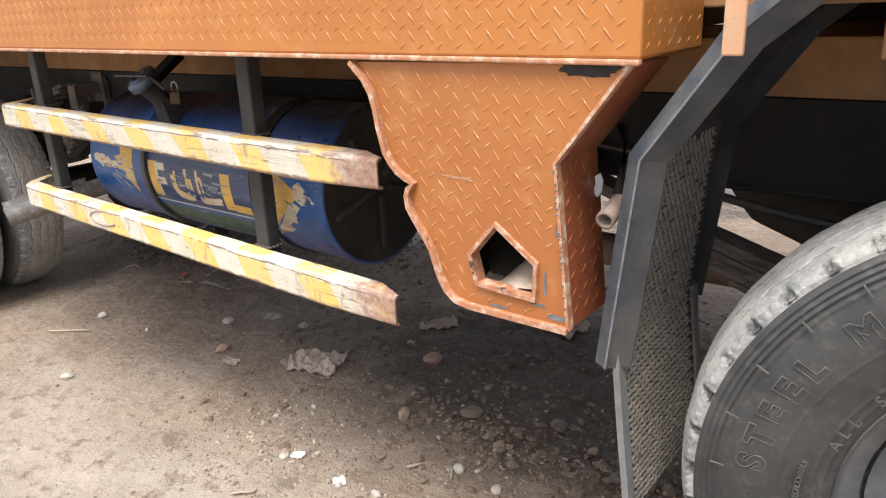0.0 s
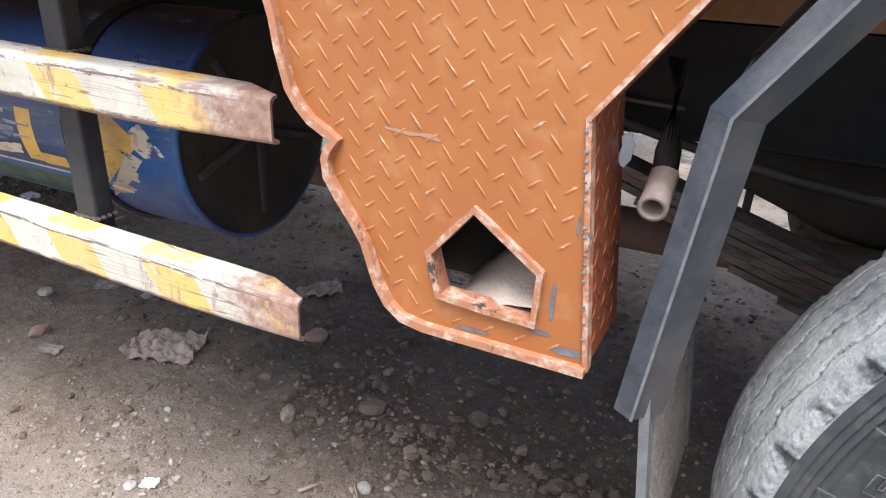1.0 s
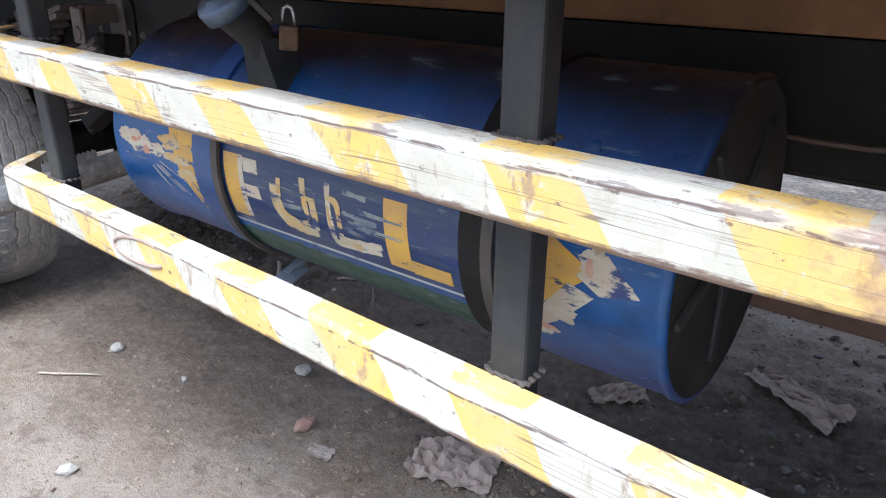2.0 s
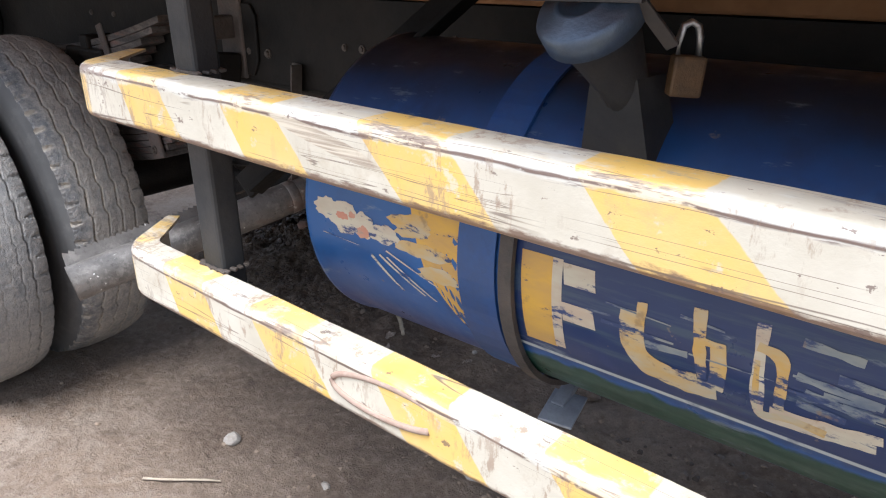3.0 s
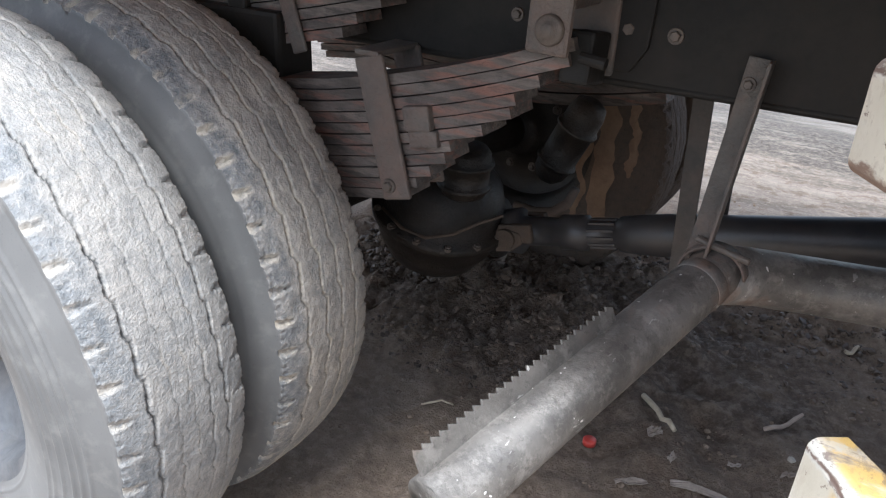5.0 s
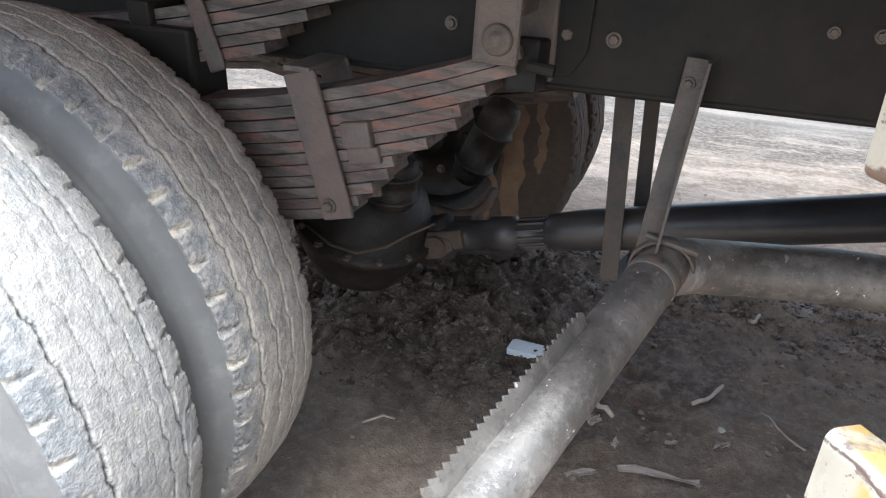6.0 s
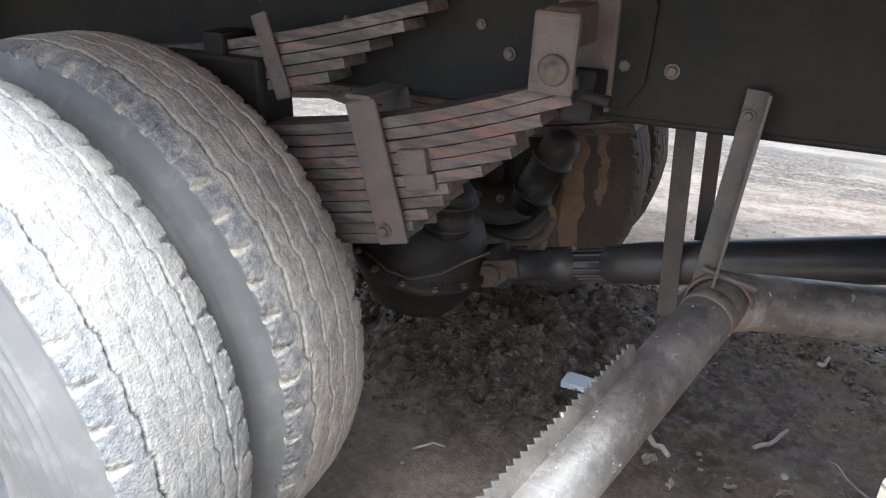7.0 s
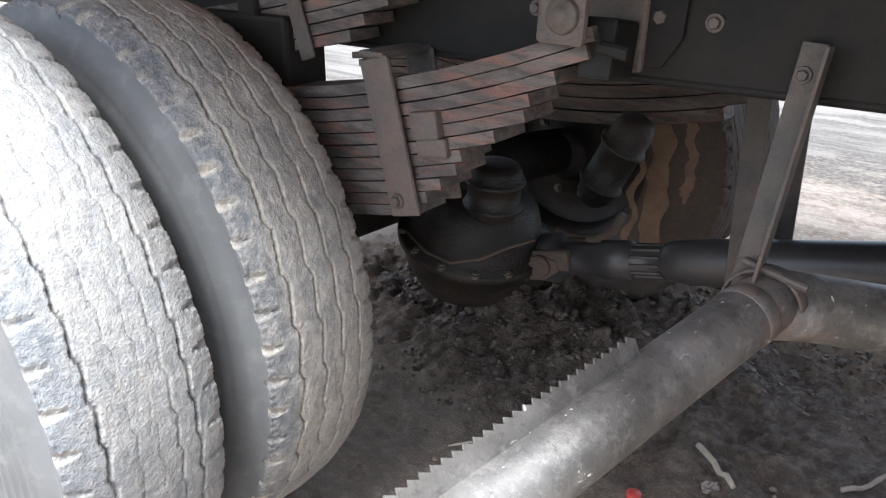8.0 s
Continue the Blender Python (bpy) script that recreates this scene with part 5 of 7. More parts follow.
# chassis
def build_chassis():
    bm = bmesh.new()
    # C-section: web outward, flanges inward
    slab(bm, [(-6.1, 0.980), (1.8, 0.980), (1.8, 1.212), (-6.1, 1.212)], 1.800, 1.808, 0.0)
    web = part("chassis_rail", bm, CHASSIS, truck, "dusty black steel chassis rail")
    for z in (0.980, 1.204):
        bm = bmesh.new()
        slab(bm, [(-6.1, z), (1.8, z), (1.8, z + 0.008), (-6.1, z + 0.008)], 1.809, 1.875, 0.002)
        part("flange", bm, CHASSIS, web)
    bm = bmesh.new()
    tube(bm, [(-6.1, 1.806, 0.9815), (1.8, 1.806, 0.9815)], 0.0075, 10)
    part("rail_lip", bm, CHASSIS, web, "rounded lower lip", True)
    for x, z, s in ((-3.538, 1.063, 0.017), (-3.610, 1.066, 0.020), (-3.806, 1.066, 0.016), (-3.86, 1.11, 0.012), (-4.13, 1.10, 0.012), (-4.33, 1.13, 0.012), (-4.48, 1.13, 0.012), (-3.18, 1.10, 0.014), (-3.24, 1.10, 0.012), (-2.9, 1.14, 0.012)):
        bolt(web, x, 1.800, z, s * 0.75)
    bm = bmesh.new()
    slab(bm, [(-6.1, 0.965), (1.8, 0.965), (1.8, 1.192), (-6.1, 1.192)], 2.632, 2.640, 0.0)
    part("chassis_rail", bm, CHASSIS, truck, "dusty black steel chassis rail on the far side")
    for x in (-5.6, -3.3, -1.9, 0.4):
        bm = bmesh.new()
        box(bm, (0.09, 0.75, 0.17), at(x, 2.22, 1.085), 0.006)
        part("cross_member", bm, CHASSIS, truck)
    # tan body sills on the chassis, floor of the body above
    for y in (1.79, 2.56):
        bm = bmesh.new()
        box(bm, (7.9, 0.09, 0.14), at(-2.15, y + 0.045, 1.286), 0.006)
        part("body_sill", bm, TAN, truck, "faded tan body sill, streaked with grime")
    for x in [-5.88 + 0.72 * i for i in range(9)]:
        bm = bmesh.new()
        box(bm, (0.055, 2.05, 0.08), at(x, 2.30, 1.385 if x < -3.62 or x > -0.45 else 1.40), 0.004)
        part("body_cross_bearer", bm, TAN, truck)
    bm = bmesh.new()
    slab(bm, [(-6.1, 1.432), (-0.05, 1.432), (-0.05, 1.47), (-6.1, 1.47)], 1.325, 3.355, 0.004)
    part("body_floor", bm, TAN, truck, "tan steel body floor")
    bm = bmesh.new()
    slab(bm, [(-6.1, 1.475), (-0.05, 1.475), (-0.05, 2.2), (-6.1, 2.2)], 3.36, 3.40, 0.008)
    part("body_side", bm, ORANGE, truck, "orange far body side")
    bm = bmesh.new()
    slab(bm, [(-6.1, 1.360), (-3.62, 1.360), (-3.62, 2.2), (-6.1, 2.2)], 1.115, 1.150, 0.008)
    part("body_side", bm, ORANGE, truck, "orange near body side")
    bm = bmesh.new()
    slab(bm, [(-6.1, 1.432), (-3.62, 1.432), (-3.62, 1.47), (-6.1, 1.47)], 1.151, 1.324, 0.004)
    part("body_floor", bm, TAN, truck, "tan steel body floor over the rear wheels")
    for x in (-6.14, -0.045):
        bm = bmesh.new()
        box(bm, (0.035, 2.0, 0.72), at(x + 0.018, 2.33, 1.84), 0.008)
        part("body_end", bm, ORANGE, truck, "plain orange end wall of the body")
    bm = bmesh.new()
    slab(bm, [(0.0, 1.70), (1.8, 1.70), (1.8, 1.74), (0.0, 1.74)], 1.30, 3.20, 0.006)
    part("cab_floor", bm, UNDERCAB, truck, "black underside of the cab")
    bm = bmesh.new()
    slab(bm, [(-0.60, 0.97), (-0.50, 0.84), (-0.39, 0.80), (-0.28, 0.755), (-0.10, 0.72), (1.4, 0.70), (1.4, 1.18), (-0.60, 1.18)], 1.98, 2.45, 0.03)
    part("gearbox", bm, UNDERCAB, truck, "oily black gearbox and engine casing", True)
    bm = bmesh.new()
    between(bm, (-0.468, 2.90, 0.76), (-0.475, 2.90, 0.465), 0.030, 0.008, 0.003)
    part("hanging_strap", bm, HOSE, truck, "short black rubber strap hanging down")
    bm = bmesh.new()
    slab(bm, [(-0.02, 1.0), (1.8, 1.0), (1.8, 1.70), (-0.80, 1.70), (-0.80, 1.30), (-0.02, 1.30)], 3.16, 3.20, 0.006)
    part("wheel_arch", bm, UNDERCAB, truck, "black far wheel arch under the cab")
    # lines and hoses along the chassis
    bm = bmesh.new()
    pts = []
    for k in range(25):
        x = -2.6 + 2.0 * k / 24
        pts.append((x, 1.775 - 0.01 * math.sin(k), 1.10 - 0.045 * math.sin(math.pi * ((x + 2.6) % 0.8) / 0.8) - 0.012 * k / 24))
    tube(bm, pts, 0.0055, 8)
    part("brake_line", bm, COPPER, truck, "dusty copper line clipped along the chassis", True)
    bm = bmesh.new()
    tube(bm, [(-0.75 + 0.1 * k, 1.74, 1.02 - 0.05 * math.sin(k * 0.3) - 0.008 * k) for k in range(20)], 0.011, 10)
    part("air_hose", bm, HOSE, truck, "black air hose", True)


build_chassis()


# wheels
def tyre_mesh(name, cx, cy, cz, R, half, side_mat, tread_mat, parent, label, grooves, worn, lugs=58, seed=0, bead=0.285, slot_depth=0.010, N=928, waves=40, ridges=(), collar=0.0, swing=0.0045):
    """A lorry tyre about an axis along y: sidewalls with ridges, zigzag grooves, slotted shoulders."""
    tw = half * 0.80
    cols = []
    side = 96 if ridges else 30
    for k in range(side):
        f = k / (side - 1)
        r = bead + (R - 0.026 - bead) * f
        bulge = half * (0.80 + 0.20 * math.sin(math.pi * min(1.0, f * 1.02)))
        ridge = sum(h * math.exp(-((r - q) / 0.0030) ** 2) for q, h in ridges)
        if not ridges:
            ridge = 0.0022 if k in (3, 4, 10, 20, 23, 25) else 0.0
        cols.append((-bulge - ridge, r, 0))
    M = 92
    for k in range(M + 1):
        w = -tw + 2 * tw * k / M
        cols.append((w, R - 0.016 * (abs(w) / tw) ** 3, 1))
    cols += [(-w, r, 0) for w, r, _ in reversed(cols[:30 if not ridges else side])]
    verts = []
    for a in range(N):
        th = 2 * math.pi * a / N
        lap = (th * waves / (2 * math.pi)) % 1
        tri = 2 * min(lap / 0.76, (1 - lap) / 0.24) - 1
        cut = (th * lugs / (2 * math.pi) + 0.5) % 1 - 0.5
        slot = abs(cut) < 0.12
        sipe = not slot and abs(((th * lugs * 4 / (2 * math.pi)) + 0.5) % 1 - 0.5) < 0.16
        ragged = 0.10 * noise.noise(Vector((math.cos(th) * 30, math.sin(th) * 30, seed)))
        c, s = math.cos(th), math.sin(th)
        for w, r, tread in cols:
            d, out = 0.0, 0.0
            if tread:
                for g, gw, gd in grooves:
                    if abs(w - (g * tw + swing * tri)) < gw:
                        d = max(d, gd)
                if abs(w) > tw * (0.76 + ragged):
                    if abs(cut) < 0.62 * (abs(w) / tw - 0.76 - ragged):
                        d = max(d, slot_depth)
                    elif sipe and abs(w) > tw * 0.93:
                        d = max(d, slot_depth * 0.35)
                p = Vector((c * 9, w * 26, s * 9 + seed))
                d += worn * (0.5 + noise.noise(p)) + worn * 0.9 * abs(noise.noise(p * 3.3))
            elif slot and r > R - collar:
                out = 0.004
            rr = r - d
            verts.append((cx + rr * c, cy + (w + out if w < 0 else w - out), cz + rr * s))
    n = len(cols)
    faces, kinds = [], []
    row = [1 if (p[2] and q[2]) or (p[1] + q[1]) / 2 > R - collar else 0 for p, q in zip(cols, cols[1:])]
    for a in range(N):
        b = (a + 1) % N
        for j in range(n - 1):
            faces.append((a * n + j, b * n + j, b * n + j + 1, a * n + j + 1))
        kinds += row
    ob = piece(name, verts, faces, side_mat, parent, label, True)
    ob.data.materials.append(tread_mat)
    ob.data.polygons.foreach_set("material_index", kinds)
    return ob


def rim_mesh(cx, cy, cz, half, parent, label, outward=-1, k=1.0, material=None):
    """Stepped disc-wheel rim with a dished centre and hub."""
    bm = bmesh.new()
    m = Matrix.Translation((cx, cy, cz)) @ pose(0, 0, 0, 90 if outward < 0 else -90, 0, 0)
    h = half * 0.80
    lathe(bm, [(0.300 * k, h + 0.006), (0.302 * k, h), (0.288 * k, h - 0.012), (0.262 * k, h - 0.02), (0.250 * k, h - 0.06), (0.247 * k, -h + 0.03), (0.262 * k, -h)], m, 56)
    return part("rim", bm, material or RIM, parent, label, True)


def wheel_disc(name, cx, cy, cz, parent, outward, label, hub=0.06, k=1.0, material=None):
    bm = bmesh.new()
    m = Matrix.Translation((cx, cy, cz)) @ pose(0, 0, 0, 90 if outward < 0 else -90, 0, 0)
    lathe(bm, [(0.0001, hub + 0.05), (0.07, hub + 0.05), (0.085, hub + 0.03), (0.09, hub - 0.02), (0.135 * k, hub - 0.03), (0.19 * k, -0.01), (0.235 * k, 0.0), (0.249 * k, 0.01)], m, 56)
    ob = part(name, bm, material or RIM, parent, label, True)
    for k in range(10):
        a = 2 * math.pi * k / 10
        bolt(ob, cx + 0.142 * math.cos(a), cy + outward * (hub - 0.028), cz + 0.142 * math.sin(a), 0.016, (0, outward, 0))
    return ob


GROOVES_WORN = [(-0.53, 0.0024, 0.006), (-0.20, 0.0010, 0.0015), (0.06, 0.0010, 0.0010), (0.32, 0.0014, 0.0020), (0.60, 0.0024, 0.005)]
GROOVES_DEEP = [(-0.52, 0.0019, 0.006), (-0.12, 0.0016, 0.005), (0.24, 0.0016, 0.005), (0.60, 0.0019, 0.006)]
RX, RZ, RR = -4.525, 0.530, 0.546
TYRE_OUT = tread_material("dust_caked_tread", (RX, 1.187, RZ), 0.1128, GROOVES_WORN, 58, 58, (0.37, 0.345, 0.315), (0.115, 0.121, 0.127), (0.38, 0.345, 0.30), 0.33, 0.57, 0.46, 0.13, 0.60, 0.8, 0.0030)
TYRE_IN = tread_material("muddy_tread", (RX, 1.505, RZ), 0.117, GROOVES_DEEP, 40, 58, (0.395, 0.355, 0.308), (0.098, 0.101, 0.105), (0.43, 0.38, 0.31), 0.32, 0.54, 0.36, 0.13, 0.65, 0.75)
outer_wheel = wheel_disc("rear_wheel", RX, 1.157, RZ, truck, -1, "outer rear wheel of a dual pair", -0.03)
tyre_mesh("tyre", RX, 1.187, RZ, RR, 0.141, SIDEWALL, TYRE_OUT, outer_wheel, "worn rear tyre caked with pale dust", GROOVES_WORN, 0.0016, seed=1, slot_depth=0.005, waves=58, swing=0.0030, ridges=((0.30, 0.002), (0.39, 0.003), (0.405, 0.003), (0.425, 0.003), (0.445, 0.0035), (0.46, 0.0035), (0.475, 0.003)))
rim_mesh(RX, 1.187, RZ, 0.141, outer_wheel, "grey dusty rim")
inner_wheel = wheel_disc("rear_wheel", RX, 1.53, RZ, truck, 1, "inner rear wheel of a dual pair")
tyre_mesh("tyre", RX, 1.505, RZ, RR, 0.146, SIDEWALL, TYRE_IN, inner_wheel, "inner rear tyre with muddy cracked tread", GROOVES_DEEP, 0.0024, seed=2, slot_depth=0.008)
rim_mesh(RX, 1.505, RZ, 0.146, inner_wheel, "grey dusty rim", 1)
for i, y in enumerate((2.93, 3.25)):
    w = wheel_disc("rear_wheel", RX + 0.24, y, RZ - 0.01, truck, -1 if i == 0 else 1, "far rear wheel with a mud-streaked inner side", material=GREASE)
    tyre_mesh("tyre", RX + 0.24, y, RZ - 0.01, RR - 0.008, 0.132, TYRE_FAR, TYRE_FAR, w, "far muddy rear tyre", GROOVES_DEEP, 0.004, seed=3 + i, N=348)
    rim_mesh(RX + 0.24, y, RZ - 0.01, 0.132, w, "muddy rim", material=GREASE)
    if i == 0:
        for x0, wide, seed, top, low, name in ((0.340, 0.036, 5, 0.26, -0.30, "mud_streak"), (0.425, 0.014, 9, 0.20, -0.06, "mud_streak"), (0.265, 0.012, 14, 0.10, -0.26, "mud_streak")):
            verts = []
            for k in range(30):
                q = low + (top - low) * k / 29
                mid = x0 + 0.030 * noise.noise(Vector((k * 0.16, seed, 0))) - 0.02 * abs(q) / 0.3
                half = wide * (1.0 + 0.8 * noise.noise(Vector((k * 0.30, seed, 4)))) * min(1.0, 0.3 + 4 * (1 - abs(2 * k / 29 - 1)))
                for f in (-1.0, 0.0, 1.0):
                    edge = mid + f * half + 0.006 * noise.noise(Vector((k * 0.9, f * 3, seed)))
                    r = math.hypot(edge, q)
                    u = max(0.0, min(1.0, (r - 0.285) / (RR - 0.034 - 0.285)))
                    verts.append((RX + 0.24 + edge, y - 0.132 * (0.80 + 0.20 * math.sin(math.pi * u)) - 0.0035 - 0.0015 * (f == 0), RZ - 0.01 + q))
            faces = [(3 * k + j, 3 * k + j + 1, 3 * k + j + 4, 3 * k + j + 3) for k in range(29) for j in range(2)]
            piece(name, verts, faces, BROWN_MUD, w, "dried brown mud streak", True)

FX, FZ, FR, FY, STEER = 0.220, 0.605, 0.578, 1.242, 13.0
FRONT_RIDGES = ((0.335, 0.002), (0.352, 0.0015), (0.410, 0.0012), (0.505, 0.0020), (0.518, 0.0065), (0.528, 0.0065), (0.538, 0.0055))
TYRE_TREAD = tread_material("dusty_front_tread", (FX, FY, FZ), 0.108, GROOVES_DEEP, 40, 44, (0.36, 0.345, 0.32), (0.075, 0.080, 0.085), (0.045, 0.044, 0.042), 0.33, 0.55, 0.40, 0.0, 0.5)
front_wheel = wheel_disc("front_wheel", FX, FY - 0.06, FZ, truck, -1, "front wheel turned a little inward", 0.02, 1.05)
front_tyre = tyre_mesh("tyre", FX, FY, FZ, FR, 0.135, FRONT_WALL, TYRE_TREAD, front_wheel, "dusty front tyre with raised sidewall lettering", GROOVES_DEEP, 0.002, lugs=44, seed=6, bead=0.314, slot_depth=0.009, ridges=FRONT_RIDGES, collar=0.030)
rim_mesh(FX, FY, FZ, 0.135, front_wheel, "dark dusty rim", -1, 1.05)
front_wheel.matrix_basis = pose(-0.2, 1.107, 0, 0, 0, STEER) @ pose(0.2, -1.107, 0)

far_wheel = wheel_disc("front_wheel", FX, 3.12, FZ, truck, 1, "far front wheel", 0.02, 1.05)
tyre_mesh("tyre", FX, 3.155, FZ, FR, 0.135, TYRE_FAR, TYRE_FAR, far_wheel, "far front tyre, dark and muddy", GROOVES_DEEP, 0.003, seed=9, N=348, bead=0.314)
rim_mesh(FX, 3.155, FZ, 0.135, far_wheel, "muddy rim", 1, 1.05)
far_wheel.matrix_basis = pose(FX, 3.1, 0, 0, 0, STEER) @ pose(-FX, -3.1, 0)
bm = bmesh.new()
tube(bm, [(FX, 1.36, 0.58), (FX, 1.70, 0.50), (FX, 2.70, 0.50), (FX, 3.05, 0.58)], 0.055, 16)
part("front_axle", bm, GREASE, truck, "black front axle beam", True)


def arc_text(word, radius, start, step, size, name, lift, outline=0.0, radial=False):
    """Raised letters round the outward sidewall; angles in degrees, running clockwise. Outlined ones are hollow."""
    for i, ch in enumerate(word):
        if ch == " ":
            continue
        cu = bpy.data.curves.new("letter", "FONT")
        cu.body = ch
        cu.size = size
        cu.align_x = "CENTER"
        cu.align_y = "CENTER"
        if outline:
            cu.fill_mode = "NONE"
            cu.offset = 0.0030
            cu.bevel_depth = outline
            cu.bevel_resolution = 1
        else:
            cu.extrude = 0.0010
        tmp = new("letter", cu)
        me = bpy.data.meshes.new_from_object(tmp.evaluated_get(bpy.context.evaluated_depsgraph_get()))
        bpy.data.objects.remove(tmp)
        bpy.data.curves.remove(cu)
        a = radians(start) if radial else radians(start - step * i)
        r = radius - step * 0.01 * i if radial else radius
        spin = -(a + math.pi) if radial else math.pi / 2 - a
        m = Matrix.Translation((FX + r * math.cos(a), FY - lift, FZ + r * math.sin(a))) @ Matrix.Rotation(spin, 4, "Y") @ pose(0, 0, 0, 90, 0, 0)
        me.transform(m)
        me.materials.clear()
        me.materials.append(RAISED)
        ob = new(name, me)
        ob.parent = front_wheel


arc_text("STEEL M", 0.452, 173, 6.75, 0.062, "raised_letter", 0.1345, 0.0011)
arc_text("F", 0.452, 187, 6.3, 0.062, "raised_letter", 0.1345, 0.0011)
arc_text("ALL STEEL", 0.345, 160, 4.6, 0.027, "small_raised_letter", 0.1330)
arc_text("REGROOVABLE", 0.374, 180.5, 1.25, 0.0145, "small_raised_letter", 0.1350)
# short moulded ribs that cross the shoulder of the sidewall
for k in range(30):
    t = radians(8 + 12 * k)
    bm = bmesh.new()
    a, b = 0.497, 0.520
    between(bm, (FX + a * math.cos(t), FY - 0.1335, FZ + a * math.sin(t)), (FX + b * math.cos(t), FY - 0.1290, FZ + b * math.sin(t)), 0.0030, 0.004, 0.001)
    part("shoulder_rib", bm, RAISED, front_wheel)


# front mudguard with rubber flap
def build_mudguard():
    line = [(-0.512, 0.768), (-0.462, 1.187), (-0.314, 1.397), (-0.10, 1.575), (0.20, 1.64), (0.55, 1.56)]
    bm = bmesh.new()
    bar_along(bm, [(x - 0.012, z + 0.004) for x, z in line], 1.085, 1.545, 0.004)
    guard = part("mudguard", bm, BLACK_STEEL, truck, "black steel front mudguard with folded lips")
    def facet(o0, y0, o1, y1, thick=0.004):
        bm = bmesh.new()
        rows = []
        for i, (x, z) in enumerate(line):
            a, b = Vector(line[max(i - 1, 0)]), Vector(line[min(i + 1, len(line) - 1)])
            d = (b - a).normalized()
            nx, nz = d.y, -d.x
            rows.append([bm.verts.new((x + o * nx, y + t, z + o * nz)) for o, y, t in ((o0, y0, 0), (o1, y1, 0), (o1, y1, thick), (o0, y0, thick))])
        for r0, r1 in zip(rows, rows[1:]):
            for k in range(4):
                bm.faces.new((r0[k], r1[k], r1[(k + 1) % 4], r0[(k + 1) % 4]))
        bm.faces.new(rows[0])
        bm.faces.new(rows[-1][::-1])
        return bm

    part("outer_lip", facet(-0.026, 1.082, 0.000, 1.070), BLACK_LIT, guard, "scuffed blue-black folded lip in its lit tone")
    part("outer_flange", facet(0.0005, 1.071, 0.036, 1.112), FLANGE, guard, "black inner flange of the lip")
    part("inner_lip", facet(-0.020, 1.545, 0.030, 1.540), BLACK_STEEL, guard, "black inner lip")
    bm = bmesh.new()
    bar_along(bm, [(x + 0.001, z) for x, z in line[:3]], 1.0675, 1.0705, 0.004)
    part("lip_edge", bm, WORN_EDGE, guard, "edge rubbed to bare metal")
    # rubber flap
    def at_flap(z):
        return -0.505 + (z - 0.79) * 0.085 if z > 0.79 else -0.505 + (0.79 - z) * 0.12
    bm = bmesh.new()
    bar_along(bm, [(at_flap(z), z) for z in (1.20, 1.0, 0.79, 0.62, 0.42)], 1.10, 1.52, 0.008)
    flap = part("mud_flap", bm, FLAP_BASE, truck, "dusty rubber mud flap with rows of pressed ridges")
    for y in (1.088, 1.505):
        bm = bmesh.new()
        bar_along(bm, [(at_flap(z) + 0.004, z) for z in (0.80, 0.62, 0.43)], y, y + 0.030, 0.014)
        soften(bm, 0.004)
        part("flap_border", bm, FLAP_EDGE, flap, "thick grey rubber border")
    verts, faces = [], []
    rnd = random.Random(4)

    def ridge(ya, za, yb, zb, half, high):
        """One low ridge with sloping flanks on the flap's face."""
        d = Vector((yb - ya, zb - za)).normalized()
        o = (-d.y * half, d.x * half)
        k = len(verts)
        for y, z in ((ya, za), (yb, zb)):
            for f, h in ((1, 0), (0.45, 1), (-0.45, 1), (-1, 0)):
                zz = z + o[1] * f
                verts.append((at_flap(zz) + 0.0035 + h * high, y + o[0] * f, zz))
        faces.extend([(k, k + 4, k + 5, k + 1), (k + 1, k + 5, k + 6, k + 2), (k + 2, k + 6, k + 7, k + 3), (k, k + 1, k + 2, k + 3), (k + 4, k + 7, k + 6, k + 5)])

    pitch, cell = 0.0142, 0.0235
    for j in range(53):
        z = 0.432 + j * pitch
        for i in range(16):
            y = 1.120 + i * cell + (j % 2) * cell / 2
            if y + cell > 1.506:
                continue
            sag = rnd.uniform(-0.0008, 0.0008)
            ridge(y, z + sag, y + cell, z - 0.003 + sag, 0.0038, 0.0048 * rnd.uniform(0.8, 1.1))
            if rnd.random() > 0.06:
                ridge(y, z, y + 0.003, z + pitch, 0.0028, 0.0045 * rnd.uniform(0.8, 1.1))
    tagged(piece("pressed_relief", verts, faces, FLAP_RUBBER, flap), kind="stuff")
    guard.location.y = flap.location.y = 0.018


build_mudguard()
DRAIN = (0.017, 0.008, -0.020)
bm = bmesh.new()
rings = tube(bm, [(-0.548, 1.098, 1.083), (-0.549, 1.13, 1.092), (-0.550, 1.15, 1.098), (-0.551, 1.175, 1.105)], [0.0185, 0.0180, 0.0180, 0.0180], 20, False)
inner = tube(bm, [(-0.548, 1.098, 1.083), (-0.549, 1.13, 1.092), (-0.551, 1.17, 1.104)], 0.0130, 20, False)
for k in range(20):
    bm.faces.new((rings[0][k], inner[0][k], inner[0][(k + 1) % 20], rings[0][(k + 1) % 20]))
part("drain_pipe", bm, PALE_PIPE, truck, "short open pipe dusted pale brown", True).location = DRAIN
bm = bmesh.new()
tube(bm, [(-0.551, 1.172, 1.104), (-0.553, 1.186, 1.135), (-0.556, 1.19, 1.25)], 0.0165, 16)
part("drain_riser", bm, CHASSIS, truck, "dark upper length of the drain pipe", True).location = DRAIN
bm = bmesh.new()
slab(bm, [(-0.602, 1.085), (-0.590, 1.080), (-0.582, 1.092), (-0.580, 1.115), (-0.586, 1.130), (-0.598, 1.122), (-0.596, 1.108)], 1.196, 1.200, 0.001)
part("torn_tag", bm, WHITE_PACK, truck, "torn white tag behind the apron")
bm = bmesh.new()
